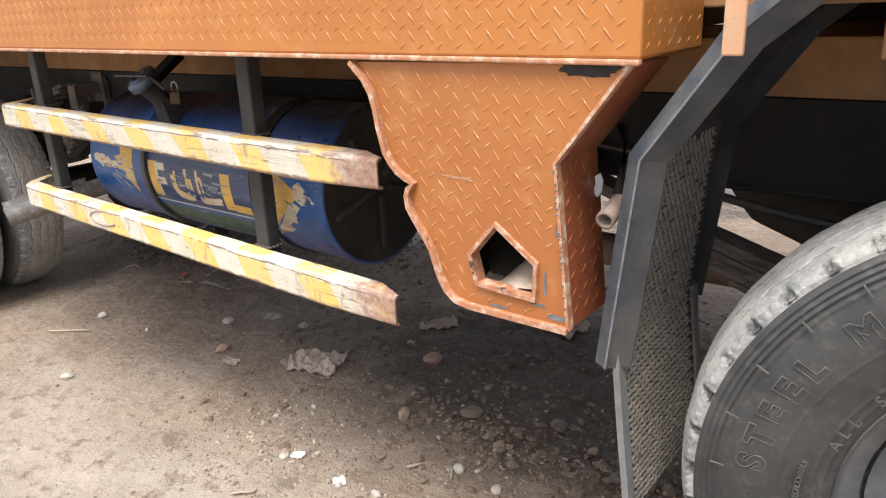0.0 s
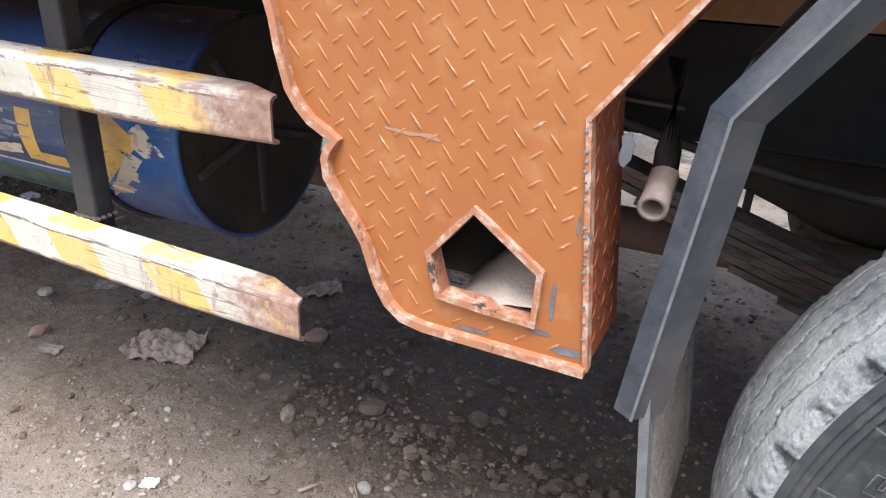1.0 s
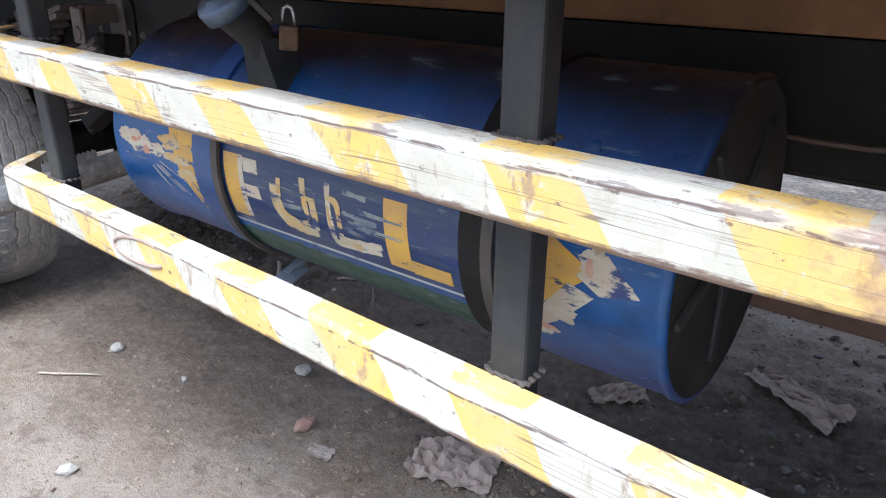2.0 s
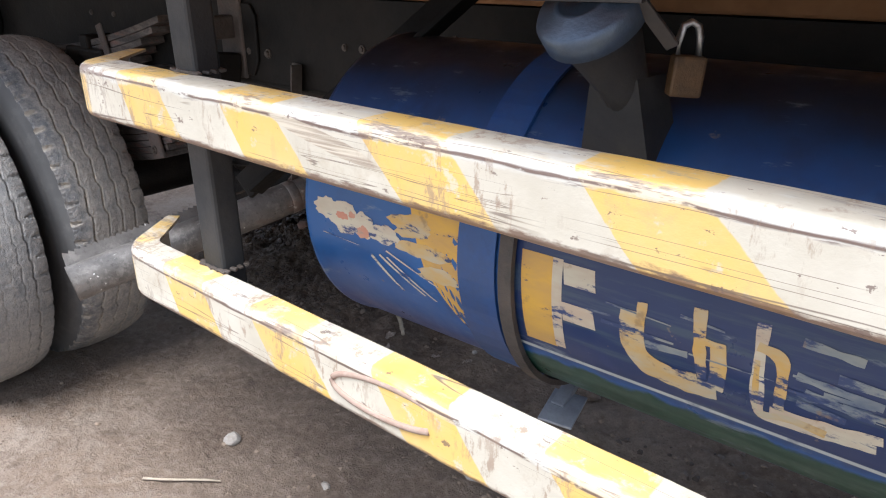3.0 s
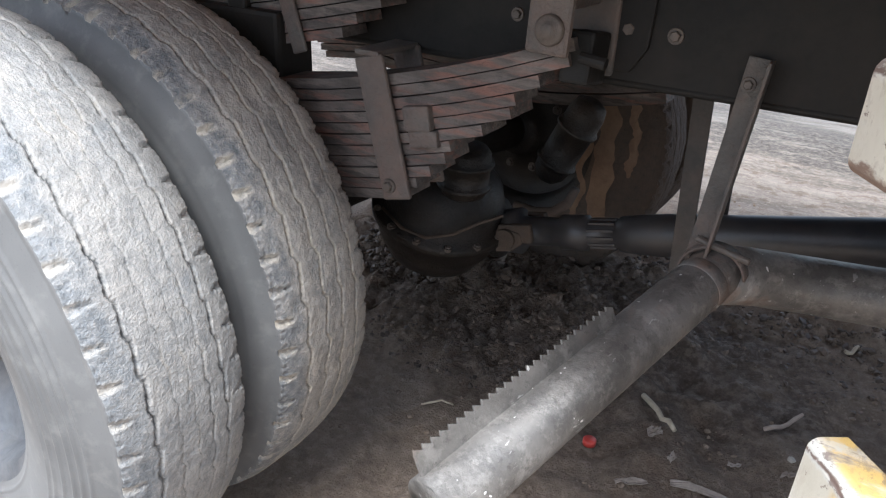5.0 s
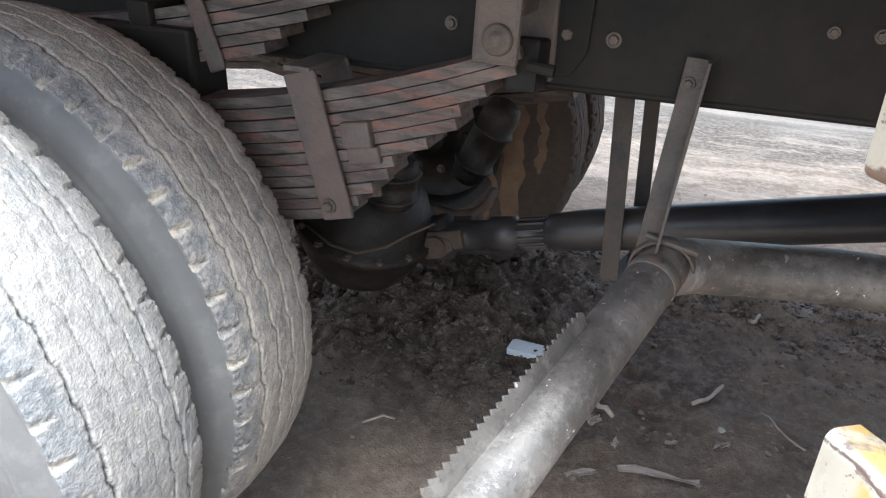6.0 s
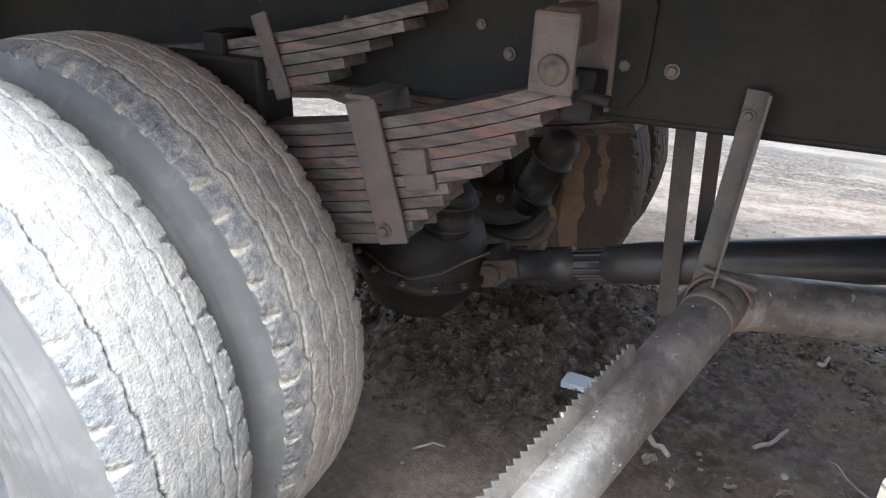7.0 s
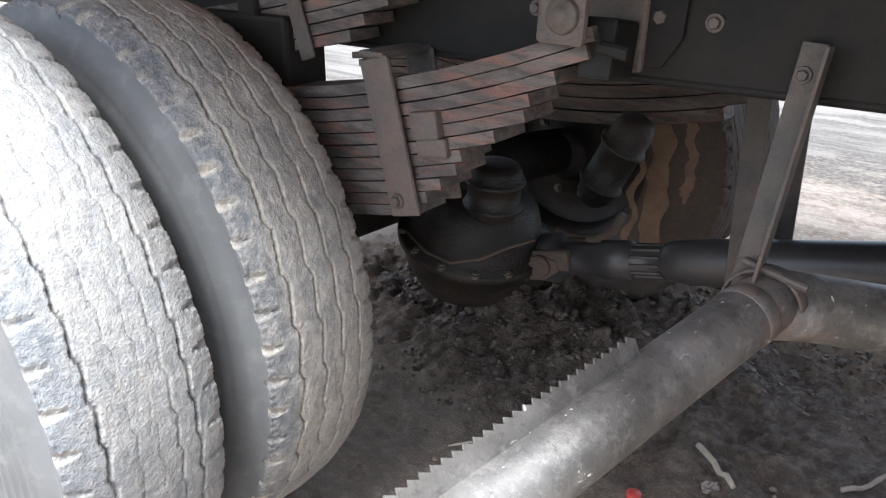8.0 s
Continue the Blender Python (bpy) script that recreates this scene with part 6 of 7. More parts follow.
box(bm, (0.030, 0.012, 0.40), at(-0.295, 1.0, 1.57), 0.003)
part("hanging_bar", bm, TAN_BAR, truck, "worn orange flat bar with blue-grey end")


# springs
def leaf_pack(name, parent, leaves, y0, y1, thick, curve, label):
    first = None
    for i, (xa, xb) in enumerate(leaves):
        bm = bmesh.new()
        n = 14
        pts = []
        for k in range(n + 1):
            x = xa + (xb - xa) * k / n
            pts.append((x, curve(x) - thick * (i + 0.5) - 0.0008 * i))
        bar_along(bm, pts, y0 + 0.002 * math.sin(i * 2.1), y1, thick * 0.90)
        soften(bm, 0.0082, 3, 50)
        ob = part(name if first is None else "leaf", bm, LEAF, first if first is not None else parent, label if first is None else "")
        if first is None:
            first = ob
    return first


def main_curve(x):
    return 0.893 + 0.222 * (x + 4.525) ** 2


fronts = [-3.655, -3.662, -3.705, -3.745, -3.752, -3.80, -3.862, -3.872, -3.90, -3.93, -3.955]
main_pack = leaf_pack("leaf_spring", truck, [(-4.98 - (x + 4.0), x) for x in fronts], 1.688, 1.772, 0.0208, main_curve, "rusty stack of rear spring leaves")


def plate_between(bm, a, b, wide, deep):
    between(bm, a, b, wide, deep, 0.004)


bm = bmesh.new()
plate_between(bm, (-4.028, 1.676, 0.985), (-3.962, 1.676, 0.730), 0.062, 0.010)
plate_between(bm, (-4.028, 1.790, 0.985), (-3.962, 1.790, 0.730), 0.062, 0.010)
between(bm, (-4.030, 1.67, 0.990), (-4.030, 1.796, 0.990), 0.052, 0.010, 0.003, (0, 0, 1))
part("rebound_clip", bm, BRACKET, main_pack, "rust-stained grey rebound clip")
bolt(main_pack, -3.978, 1.671, 0.755, 0.014)
bm = bmesh.new()
box(bm, (0.055, 0.020, 0.045), at(-3.925, 1.682, 0.890, 0, -10, 0), 0.004)
box(bm, (0.06, 0.016, 0.03), at(-3.912, 1.684, 0.855, 0, -10, 0), 0.003)
part("clip_spacer", bm, BRACKET, main_pack)


def helper_curve(x):
    return 1.055 + 0.135 * (x + 4.49) + 0.12 * (x + 4.49) ** 2 - 0.020


helper = leaf_pack("helper_spring", truck, [(-4.95, x) for x in (-3.92, -3.965, -4.03, -4.085, -4.12)], 1.715, 1.790, 0.020, helper_curve, "dusty helper spring leaves above the main spring")
bm = bmesh.new()
plate_between(bm, (-4.262, 1.706, 1.110), (-4.214, 1.706, 0.960), 0.036, 0.008)
part("rebound_clip", bm, BRACKET, helper, "dusty grey rebound clip")
bm = bmesh.new()
box(bm, (0.05, 0.09, 0.10), at(-4.375, 1.745, 1.02), 0.006)
part("spring_stop", bm, CHASSIS, helper)
bm = bmesh.new()
box(bm, (0.243, 0.10, 0.20), at(-4.3835, 1.745, 0.93), 0.01)
part("u_bolt_plate", bm, CHASSIS, main_pack, "dark plate under the axle bolts")

bm = bmesh.new()
box(bm, (0.070, 0.014, 0.118), at(-3.682, 1.655, 1.095, 0, 2, 0), 0.008)
hanger = part("spring_hanger", bm, BRACKET, truck, "dusty steel spring hanger with pin")
bm = bmesh.new()
box(bm, (0.050, 0.12, 0.060), at(-3.682, 1.728, 1.128), 0.006)
part("hanger_arm", bm, BRACKET, hanger)
bm = bmesh.new()
box(bm, (0.10, 0.012, 0.22), at(-3.675, 1.79, 1.10), 0.006)
part("hanger_plate", bm, BRACKET, hanger)
bm = bmesh.new()
m = Matrix.Translation((-3.679, 1.647, 1.073)) @ pose(0, 0, 0, 90, 0, 0)
lathe(bm, [(0.0001, 0.010), (0.011, 0.010), (0.013, 0.006), (0.019, 0.006), (0.023, 0.002), (0.023, -0.004)], m, 28)
part("spring_pin", bm, BOLT, hanger, "", True)
bm = bmesh.new()
tube(bm, [(-3.64, 1.68, 1.035), (-3.60, 1.68, 1.030)], [0.009, 0.009], 12)
between(bm, (-3.655, 1.70, 1.03), (-3.655, 1.775, 1.02), 0.05, 0.08, 0.006, (0, 0, 1))
part("pin_clamp", bm, CHASSIS, hanger, "rusty clamp at the spring eye")
# shackle-side hardware on the web
bm = bmesh.new()
slab(bm, [(-3.655, 1.00), (-3.60, 1.00), (-3.575, 1.04), (-3.57, 1.16), (-3.59, 1.19), (-3.645, 1.19)], 1.790, 1.799, 0.003)
part("web_plate", bm, CHASSIS, truck, "stiffener plate on the chassis web")
far_fronts = fronts[::2]
far_pack = leaf_pack("leaf_spring", truck, [(-4.80, x + 0.2) for x in far_fronts], 2.66, 2.74, 0.036, lambda x: main_curve(x - 0.2), "rusty far rear spring leaves")


seat = leaf_pack("helper_spring", truck, [(-5.05, -4.68), (-5.02, -4.70), (-5.0, -4.71), (-4.98, -4.73)], 2.66, 2.74, 0.024, lambda x: 0.80 + 0.10 * (x + 5.0), "brown far spring leaf ends")


# axle, differential, brake gear
def build_axle():
    bm = bmesh.new()
    tube(bm, [(RX, 1.40, RZ), (RX + 0.08, 1.80, RZ + 0.01), (RX + 0.13, 2.45, RZ + 0.02), (RX + 0.24, 3.0, RZ - 0.01)], [0.070, 0.075, 0.080, 0.070], 24)
    axle = part("rear_axle", bm, GREASE, truck, "oily black rear axle tube", True)
    # banjo casing with a bolted flange round its middle
    m = Matrix.Translation((-4.150, 2.14, 0.500)) @ pose(0, 0, 0, 6, 14, 0)
    bm = bmesh.new()
    lathe(bm, [(0.0001, -0.165), (0.070, -0.160), (0.125, -0.125), (0.158, -0.065), (0.166, -0.015), (0.182, -0.012), (0.184, 0.0), (0.182, 0.012), (0.166, 0.015), (0.160, 0.055), (0.140, 0.105), (0.105, 0.140), (0.0001, 0.155)], m, 56)
    diff = part("differential", bm, GREASE, axle, "oily dust-filmed differential casing", True)
    for k in range(14):
        a = 2 * math.pi * k / 14
        p = m @ Vector((0.174, 0.0, 0.012)) if k == 0 else m @ Vector((0.174 * math.cos(a), 0.174 * math.sin(a), 0.012))
        bolt(diff, p.x, p.y, p.z, 0.011, tuple(m.to_3x3() @ Vector((0, 0, 1))))
    # nose that carries the drive flange
    bm = bmesh.new()
    q = Matrix.Translation((-4.060, 2.185, 0.462)) @ Vector((1.0, 0.05, 0.20)).to_track_quat("Z", "Y").to_matrix().to_4x4()
    lathe(bm, [(0.105, -0.08), (0.096, -0.02), (0.074, 0.035), (0.066, 0.05), (0.078, 0.052), (0.078, 0.068), (0.050, 0.072), (0.0001, 0.075)], q, 40)
    part("pinion_nose", bm, GREASE, axle, "dusty pinion housing", True)

    def chamber(x, y, z, d, r, l, label):
        bm = bmesh.new()
        m = Matrix.Translation((x, y, z)) @ Vector(d).to_track_quat("Z", "Y").to_matrix().to_4x4()
        prof = [(0.0001, -l / 2), (r * 0.62, -l / 2), (r * 0.90, -l * 0.42), (r * 0.96, -l * 0.34)]
        for s in (-0.30, 0.14):
            prof += [(r, l * s), (r * 1.11, l * s + 0.002), (r * 1.15, l * s + 0.007), (r * 1.11, l * s + 0.012), (r, l * s + 0.014)]
        prof += [(r * 0.98, l * 0.36), (r * 0.82, l * 0.46), (r * 0.45, l * 0.5), (0.0001, l / 2)]
        lathe(bm, prof, m, 44)
        return part("brake_chamber", bm, GREASE, axle, label, True)

    far = chamber(-3.940, 2.45, 0.655, (0.43, 0.0, 0.90), 0.052, 0.26, "black spring-brake chamber with clamped seams")
    bm = bmesh.new()
    tube(bm, [(-3.905, 2.455, 0.520), (-3.925, 2.455, 0.470), (-3.965, 2.455, 0.435), (-4.02, 2.455, 0.420), (-4.09, 2.46, 0.425)], [0.012, 0.014, 0.015, 0.015, 0.013], 14)
    part("push_rod", bm, BRACKET, far, "worn curved brake lever", True)
    near = chamber(-4.030, 2.045, 0.665, (0.10, -0.06, 1.0), 0.058, 0.13, "black domed brake chamber")
    bm = bmesh.new()
    tube(bm, [(-4.05, 2.05, 0.61), (-4.10, 2.06, 0.56)], 0.018, 12)
    part("push_rod", bm, GREASE, near, "", True)
    # brake pipe looped over the casing
    bm = bmesh.new()
    tube(bm, [(-4.22, 1.975, 0.545), (-4.15, 1.960, 0.515), (-4.085, 1.965, 0.505), (-4.02, 1.985, 0.525), (-3.97, 2.02, 0.555), (-3.93, 2.06, 0.570)], 0.0040, 8)
    part("brake_pipe", bm, BROWN_GREASE, axle, "dusty pipe looped over the casing", True)


build_axle()


# propeller shaft
def build_shaft():
    a, b = Vector((-3.99, 2.20, 0.465)), Vector((-2.45, 2.20, 0.842))
    d = (b - a).normalized()
    bm = bmesh.new()
    stops = [(0.0, 0.055), (0.05, 0.06), (0.055, 0.038), (0.16, 0.036), (0.165, 0.044), (0.23, 0.044), (0.235, 0.034), (0.31, 0.034), (0.315, 0.042), (0.35, 0.046), (0.42, 0.050), (1.58, 0.050)]
    tube(bm, [a + d * s for s, _ in stops], [r for _, r in stops], 28)
    shaft = part("propeller_shaft", bm, SHAFT, truck, "black greasy propeller shaft", True)
    for k in range(12):
        bm = bmesh.new()
        t = 2 * math.pi * k / 12
        s = d.cross(Vector((0, 1, 0))).normalized()
        o = Vector((0, 1, 0)) * math.cos(t) * 0.035 + s * math.sin(t) * 0.035
        between(bm, a + d * 0.24 + o, a + d * 0.305 + o, 0.006, 0.006, 0.001)
        part("spline", bm, SHAFT, shaft)
    bm = bmesh.new()
    for k, w in ((0.035, 0.10), (0.075, 0.04)):
        tube(bm, [a + d * k + Vector((0, -w * 0.7, 0)), a + d * k + Vector((0, w * 0.7, 0))], 0.026, 16)
    between(bm, a + d * 0.01 + Vector((0, -0.05, 0.01)), a + d * 0.10 + Vector((0, -0.045, 0.01)), 0.05, 0.02, 0.006)
    between(bm, a + d * 0.01 + Vector((0, 0.05, 0.01)), a + d * 0.10 + Vector((0, 0.045, 0.01)), 0.05, 0.02, 0.006)
    for k in (-1, 1):
        slab(bm, [(-4.03, 0.440), (-3.99, 0.425), (-3.94, 0.440), (-3.91, 0.470), (-3.92, 0.495), (-3.96, 0.500), (-4.02, 0.480)], 2.20 + k * 0.050 - 0.012, 2.20 + k * 0.050 + 0.012, 0.006)
    part("universal_joint", bm, BROWN_GREASE, shaft, "universal joint caked with brown dust")
    bm = bmesh.new()
    box(bm, (0.07, 0.22, 0.18), at(-2.43, 2.2, 0.92), 0.02)
    part("centre_bearing", bm, CHASSIS, shaft)


build_shaft()


# exhaust
def build_exhaust():
    bm = bmesh.new()
    tube(bm, [(-1.8, 1.95, 0.6905), (-2.6, 1.95, 0.685), (-3.12, 1.945, 0.670), (-3.27, 1.925, 0.662), (-3.36, 1.87, 0.675), (-3.405, 1.79, 0.700)], 0.050, 28)
    pipe = part("exhaust_pipe", bm, PIPE, truck, "dusty grey exhaust pipe", True)
    bm = bmesh.new()
    tube(bm, [(0.4, 1.96, 0.71), (-1.0, 1.95, 0.695), (-1.80, 1.95, 0.6905)], 0.052, 28)
    part("front_pipe", bm, DARK_RUST, pipe, "dark rusty front length of the exhaust pipe", True)
    a, b = Vector((-3.400, 1.800, 0.712)), Vector((-3.562, 1.186, 0.602))
    d = (b - a).normalized()
    bm = bmesh.new()
    o = tube(bm, [a, a + d * 0.3, b], 0.0435, 32, False)
    i = tube(bm, [b, a + d * 0.45], 0.0405, 32, False)
    for k in range(32):
        bm.faces.new((o[-1][k], i[0][k], i[0][(k + 1) % 32], o[-1][(k + 1) % 32]))
    tail = part("tail_pipe", bm, PIPE, pipe, "scuffed tail pipe cut at the end", True)
    bm = bmesh.new()
    tube(bm, [b - d * 0.30, b - d * 0.004], 0.0402, 24, False)
    part("sooty_bore", bm, PIPE_IN, pipe, "", True)
    bm = bmesh.new()
    for s, r in ((0.07, 0.0447),):
        tube(bm, [a + d * (s - 0.014), a + d * (s - 0.012), a + d * (s + 0.012), a + d * (s + 0.014)], [0.043, r, r, 0.043], 32)
    part("pipe_collar", bm, PIPE, pipe, "", True)
    # welded strip with a saw-toothed edge
    up = Vector((-0.45, 0.06, 0.89))
    p0, p1 = b + up * 0.036, b - d * 0.375 + up * 0.036
    n = 27
    verts, faces = [], []
    side = d.cross(up).normalized() * 0.0018
    for k in range(n * 2 + 1):
        f = k / (n * 2)
        base = p0 + (p1 - p0) * f
        tooth = 0.034 - 0.006 * f + (0.007 if k % 2 else 0.0)
        if k % 2:
            base = base - (p1 - p0) / (n * 2) * 0.75
        for sgn in (-1, 1):
            verts += [tuple(base + side * sgn), tuple(base + up * tooth + side * sgn)]
    for k in range(n * 2):
        i = 4 * k
        faces += [(i, i + 4, i + 5, i + 1), (i + 2, i + 3, i + 7, i + 6), (i + 1, i + 5, i + 7, i + 3)]
    faces += [(0, 1, 3, 2), (8 * n, 8 * n + 2, 8 * n + 3, 8 * n + 1)]
    piece("toothed_strip", verts, faces, PIPE, pipe, "saw-toothed steel strip welded along the tail pipe")
    # hangers
    bm = bmesh.new()
    between(bm, (-3.408, 1.786, 1.050), (-3.436, 1.775, 0.735), 0.036, 0.005, 0.001)
    between(bm, (-3.392, 1.770, 1.050), (-3.420, 1.758, 0.735), 0.005, 0.034, 0.001)
    hang = part("pipe_hanger", bm, BRACKET, pipe, "dusty angle-iron pipe hanger")
    bolt(pipe, -3.418, 1.783, 1.012, 0.011)
    pts = [a + d * 0.03 + Vector((0.050 * math.cos(t), 0.0, 0.050 * math.sin(t))) for t in [radians(q) for q in range(10, 181, 10)]]
    pts.append(pts[-1] + Vector((-0.004, 0.0, -0.03)))
    verts, faces = [], []
    for i, p in enumerate(pts):
        out = (p - a - d * 0.03).normalized() * 0.004
        verts += [tuple(p + Vector((0, -0.015, 0))), tuple(p + Vector((0, 0.015, 0))), tuple(p + out + Vector((0, 0.015, 0))), tuple(p + out + Vector((0, -0.015, 0)))]
    for i in range(len(pts) - 1):
        faces += [(4 * i + k, 4 * i + (k + 1) % 4, 4 * i + 4 + (k + 1) % 4, 4 * i + 4 + k) for k in range(4)]
    faces += [(3, 2, 1, 0), tuple(4 * (len(pts) - 1) + k for k in range(4))]
    piece("pipe_clamp", verts, faces, BRACKET, pipe, "bent clamp strap round the pipe", True)
    bm = bmesh.new()
    tube(bm, [(-3.44, 1.765, 0.765), (-3.355, 1.755, 0.752)], 0.006, 10)
    part("clamp_bolt", bm, BOLT, pipe, "long rusty clamp bolt")
    # safety hoop round the propeller shaft
    for x, y, w in ((-3.540, 2.14, 0.040), (-3.500, 2.30, 0.034)):
        bm = bmesh.new()
        between(bm, (x - 0.012, y, 0.966), (x + 0.012, y, 0.475), w, 0.008, 0.001)
        part("shaft_hoop", bm, HOOP, truck, "dusty flat-bar safety hoop round the shaft")
    bm = bmesh.new()
    between(bm, (-3.528, 2.135, 0.473), (-3.488, 2.305, 0.473), 0.036, 0.006, 0.001, (0, 0, 1))
    part("shaft_hoop", bm, HOOP, truck, "bottom strap of the safety hoop")


build_exhaust()


# front spring and mud plate behind the front wheel
def front_curve(x):
    return 0.925 - 0.33 * (x + 0.62) + 0.05 * (x + 0.62) ** 2


fp = leaf_pack("leaf_spring", truck, [(-0.95 + 0.1 * i, 1.0 - 0.06 * i) for i in range(7)], 1.66, 1.74, 0.017, front_curve, "dark front spring leaves")
bm = bmesh.new()
box(bm, (0.10, 0.11, 0.16), at(-0.92, 1.73, 0.97), 0.01)
part("spring_hanger", bm, CHASSIS, truck, "front spring hanger")

# rear corner hardware
bm = bmesh.new()
slab(bm, [(-5.30, 0.55), (-5.28, 0.55), (-5.28, 1.42), (-5.30, 1.42)], 1.06, 1.595, 0.003)
part("rear_mud_flap", bm, FLAP_RUBBER, truck, "dark rubber rear mud flap")
bm = bmesh.new()
slab(bm, [(-5.37, 1.30), (-5.37, 1.06), (-5.345, 1.015), (-5.305, 1.0), (-5.265, 1.015), (-5.24, 1.06), (-5.24, 1.30)], 1.690, 1.799, 0.006)
part("spring_hanger", bm, CHASSIS, truck, "dark rear spring hanger with a rounded foot")
bm = bmesh.new()
tube(bm, [(-5.31, 1.58, 1.10), (-5.31, 1.605, 1.045), (-5.31, 1.64, 1.018), (-5.31, 1.68, 1.02), (-5.31, 1.72, 1.05)], 0.007, 10)
part("air_hose", bm, HOSE, truck, "black hose looped beside the flap", True)

# ---- loose things on the ground ----
def ico():
    made = bmesh.new()
    bmesh.ops.create_icosphere(made, subdivisions=1, radius=1.0)
    vs = [v.co.copy() for v in made.verts]
    fs = [[v.index for v in f.verts] for f in made.faces]
    made.free()
    return vs, fs


ICO_V, ICO_F = ico()


def scatter(name, count, areas, sizes, material, label, seed):
    """Many small stones as one mesh."""
    rnd = random.Random(seed)
    verts, faces = [], []
    for _ in range(count):
        x0, x1, y0, y1 = rnd.choice(areas)
        x, y = rnd.uniform(x0, x1), rnd.uniform(y0, y1)
        s = sizes[0] + (sizes[1] - sizes[0]) * rnd.random() ** 2.8
        turn = pose(0, 0, 0, rnd.uniform(-25, 25), rnd.uniform(-25, 25), rnd.uniform(0, 360))
        sc = (s * rnd.uniform(0.7, 1.3), s * rnd.uniform(0.7, 1.3), s * rnd.uniform(0.45, 0.8))
        base = len(verts)
        o = Vector((x, y, height(x, y) + 0.05 * sc[2]))
        for v in ICO_V:
            q = turn @ Vector((v.x * sc[0], v.y * sc[1], v.z * sc[2])) * rnd.uniform(0.62, 1.22)
            verts.append(tuple(o + q))
        faces += [tuple(base + i for i in f) for f in ICO_F]
    ob = piece(name, verts, faces, material, None, label)
    return tagged(ob, label, "gravel", kind="stuff")


scatter("gravel", 9000, [(-4.8, 0.3, 0.4, 2.6), (-3.4, -0.4, 1.0, 2.4), (-2.3, -0.4, 0.9, 1.9), (-2.2, -0.5, 1.0, 1.8), (-5.0, 0.0, 2.6, 4.2)], (0.0022, 0.010), GRAVEL, "small brown and grey stones on the earth", 3)
scatter("stone_chips", 320, [(-2.05, -1.6, 1.10, 1.50), (-1.95, -1.65, 1.15, 1.40), (-1.45, -0.8, 1.35, 1.75)], (0.003, 0.015), CHIP, "pale pinkish stone chips strewn on the earth", 8)
scatter("earth_lumps", 900, [(-1.55, -0.55, 1.30, 2.1), (-1.35, -0.55, 1.35, 1.8), (-2.6, -0.6, 1.2, 2.2)], (0.005, 0.026), LUMP, "brown crumbled lumps of dry earth", 15)
scatter("mud_clods", 4200, [(-4.75, -3.85, 2.40, 2.85), (-4.75, -4.0, 2.42, 2.75), (-3.9, -2.6, 2.80, 3.25), (-3.9, -0.3, 2.7, 3.3), (-2.6, -0.2, 1.7, 2.9)], (0.003, 0.019), CLOD, "dark damp mud clods on the earth", 5)


scatter("mud_crumbs", 2600, [(-4.45, -3.75, 2.1, 2.6), (-4.3, -3.7, 2.2, 2.65), (-3.9, -2.7, 2.6, 3.1)], (0.003, 0.013), CRUMB, "crumbled brown mud churned up by the wheels", 27)


def lump(name, x, y, size, material, label, category, seed, flat=0.55):
    rnd = random.Random(seed)
    bm = bmesh.new()
    bmesh.ops.create_icosphere(bm, subdivisions=2, radius=1.0)
    for v in bm.verts:
        v.co *= 0.9 + 0.28 * noise.noise(v.co * 1.4 + Vector((seed, 0, 0)))
    bm.transform(Matrix.Translation((x, y, height(x, y) + size * flat * 0.5)) @ pose(0, 0, 0, 0, 0, rnd.uniform(0, 360)) @ Matrix.Diagonal((size, size * rnd.uniform(0.6, 0.9), size * flat, 1)))
    ob = part(name, bm, material)
    tagged(ob, label, category, "stones on the ground")


for i, (x, y, s, mt, lb) in enumerate((
        (-1.746, 1.218, 0.020, STONE, "small pale stone on bare earth"), (-2.838, 1.792, 0.034, STONE, "pale angular stone on bare earth"),
        (-2.522, 2.00, 0.030, STONE, "grey stone in the shade of the truck"), (-2.615, 1.602, 0.042, REDSTONE, "broken reddish brick lump on earth"),
        (-2.983, 1.062, 0.030, STONE, "flat pale stone on bare earth"), (-1.040, 1.483, 0.024, STONE, "pale stone below the step plate"), (-1.568, 1.652, 0.042, GRAVEL, "brown stone half sunk in earth"), (-1.983, 1.381, 0.014, STONE, "small grey stone on earth"), (-1.868, 1.465, 0.013, STONE, "small grey stone on earth"), (-1.949, 2.146, 0.022, REDSTONE, "small red stone in the shade"), (-1.338, 1.246, 0.022, STONE, "flat pale stone on bare earth"),
        (-1.205, 1.506, 0.026, STONE, "pale stone on bare earth"), (-1.473, 1.216, 0.016, STONE, "small white pebble on earth"),
        (-1.36, 1.80, 0.050, CLOD, "dark clod of earth"), (-1.90, 1.50, 0.018, STONE, "small pebble on earth"), (-2.10, 1.35, 0.016, REDSTONE, "small reddish stone on earth"),
        (-4.335, 2.515, 0.040, REDSTONE, "half brick lying in churned mud"), (-1.62, 1.72, 0.036, CLOD, "dark clod of earth"), (-1.75, 2.05, 0.05, REDSTONE, "brown brick fragment in the shade"),
        (-1.05, 1.9, 0.04, CLOD, "dark clod of earth"), (-0.75, 1.75, 0.035, CLOD, "dark clod near the mud flap"), (-3.127, 1.527, 0.018, STONE, "small grey stone on earth"),
        (-3.485, 1.489, 0.030, STONE, "flat pale chip of stone"), (-2.767, 2.331, 0.03, CLOD, "clod in the shade of the drum"), (-3.201, 2.288, 0.012, STONE, "pale chip on damp earth"))):
    lump("stone", x, y, s, mt, lb, "stone", i + 1)


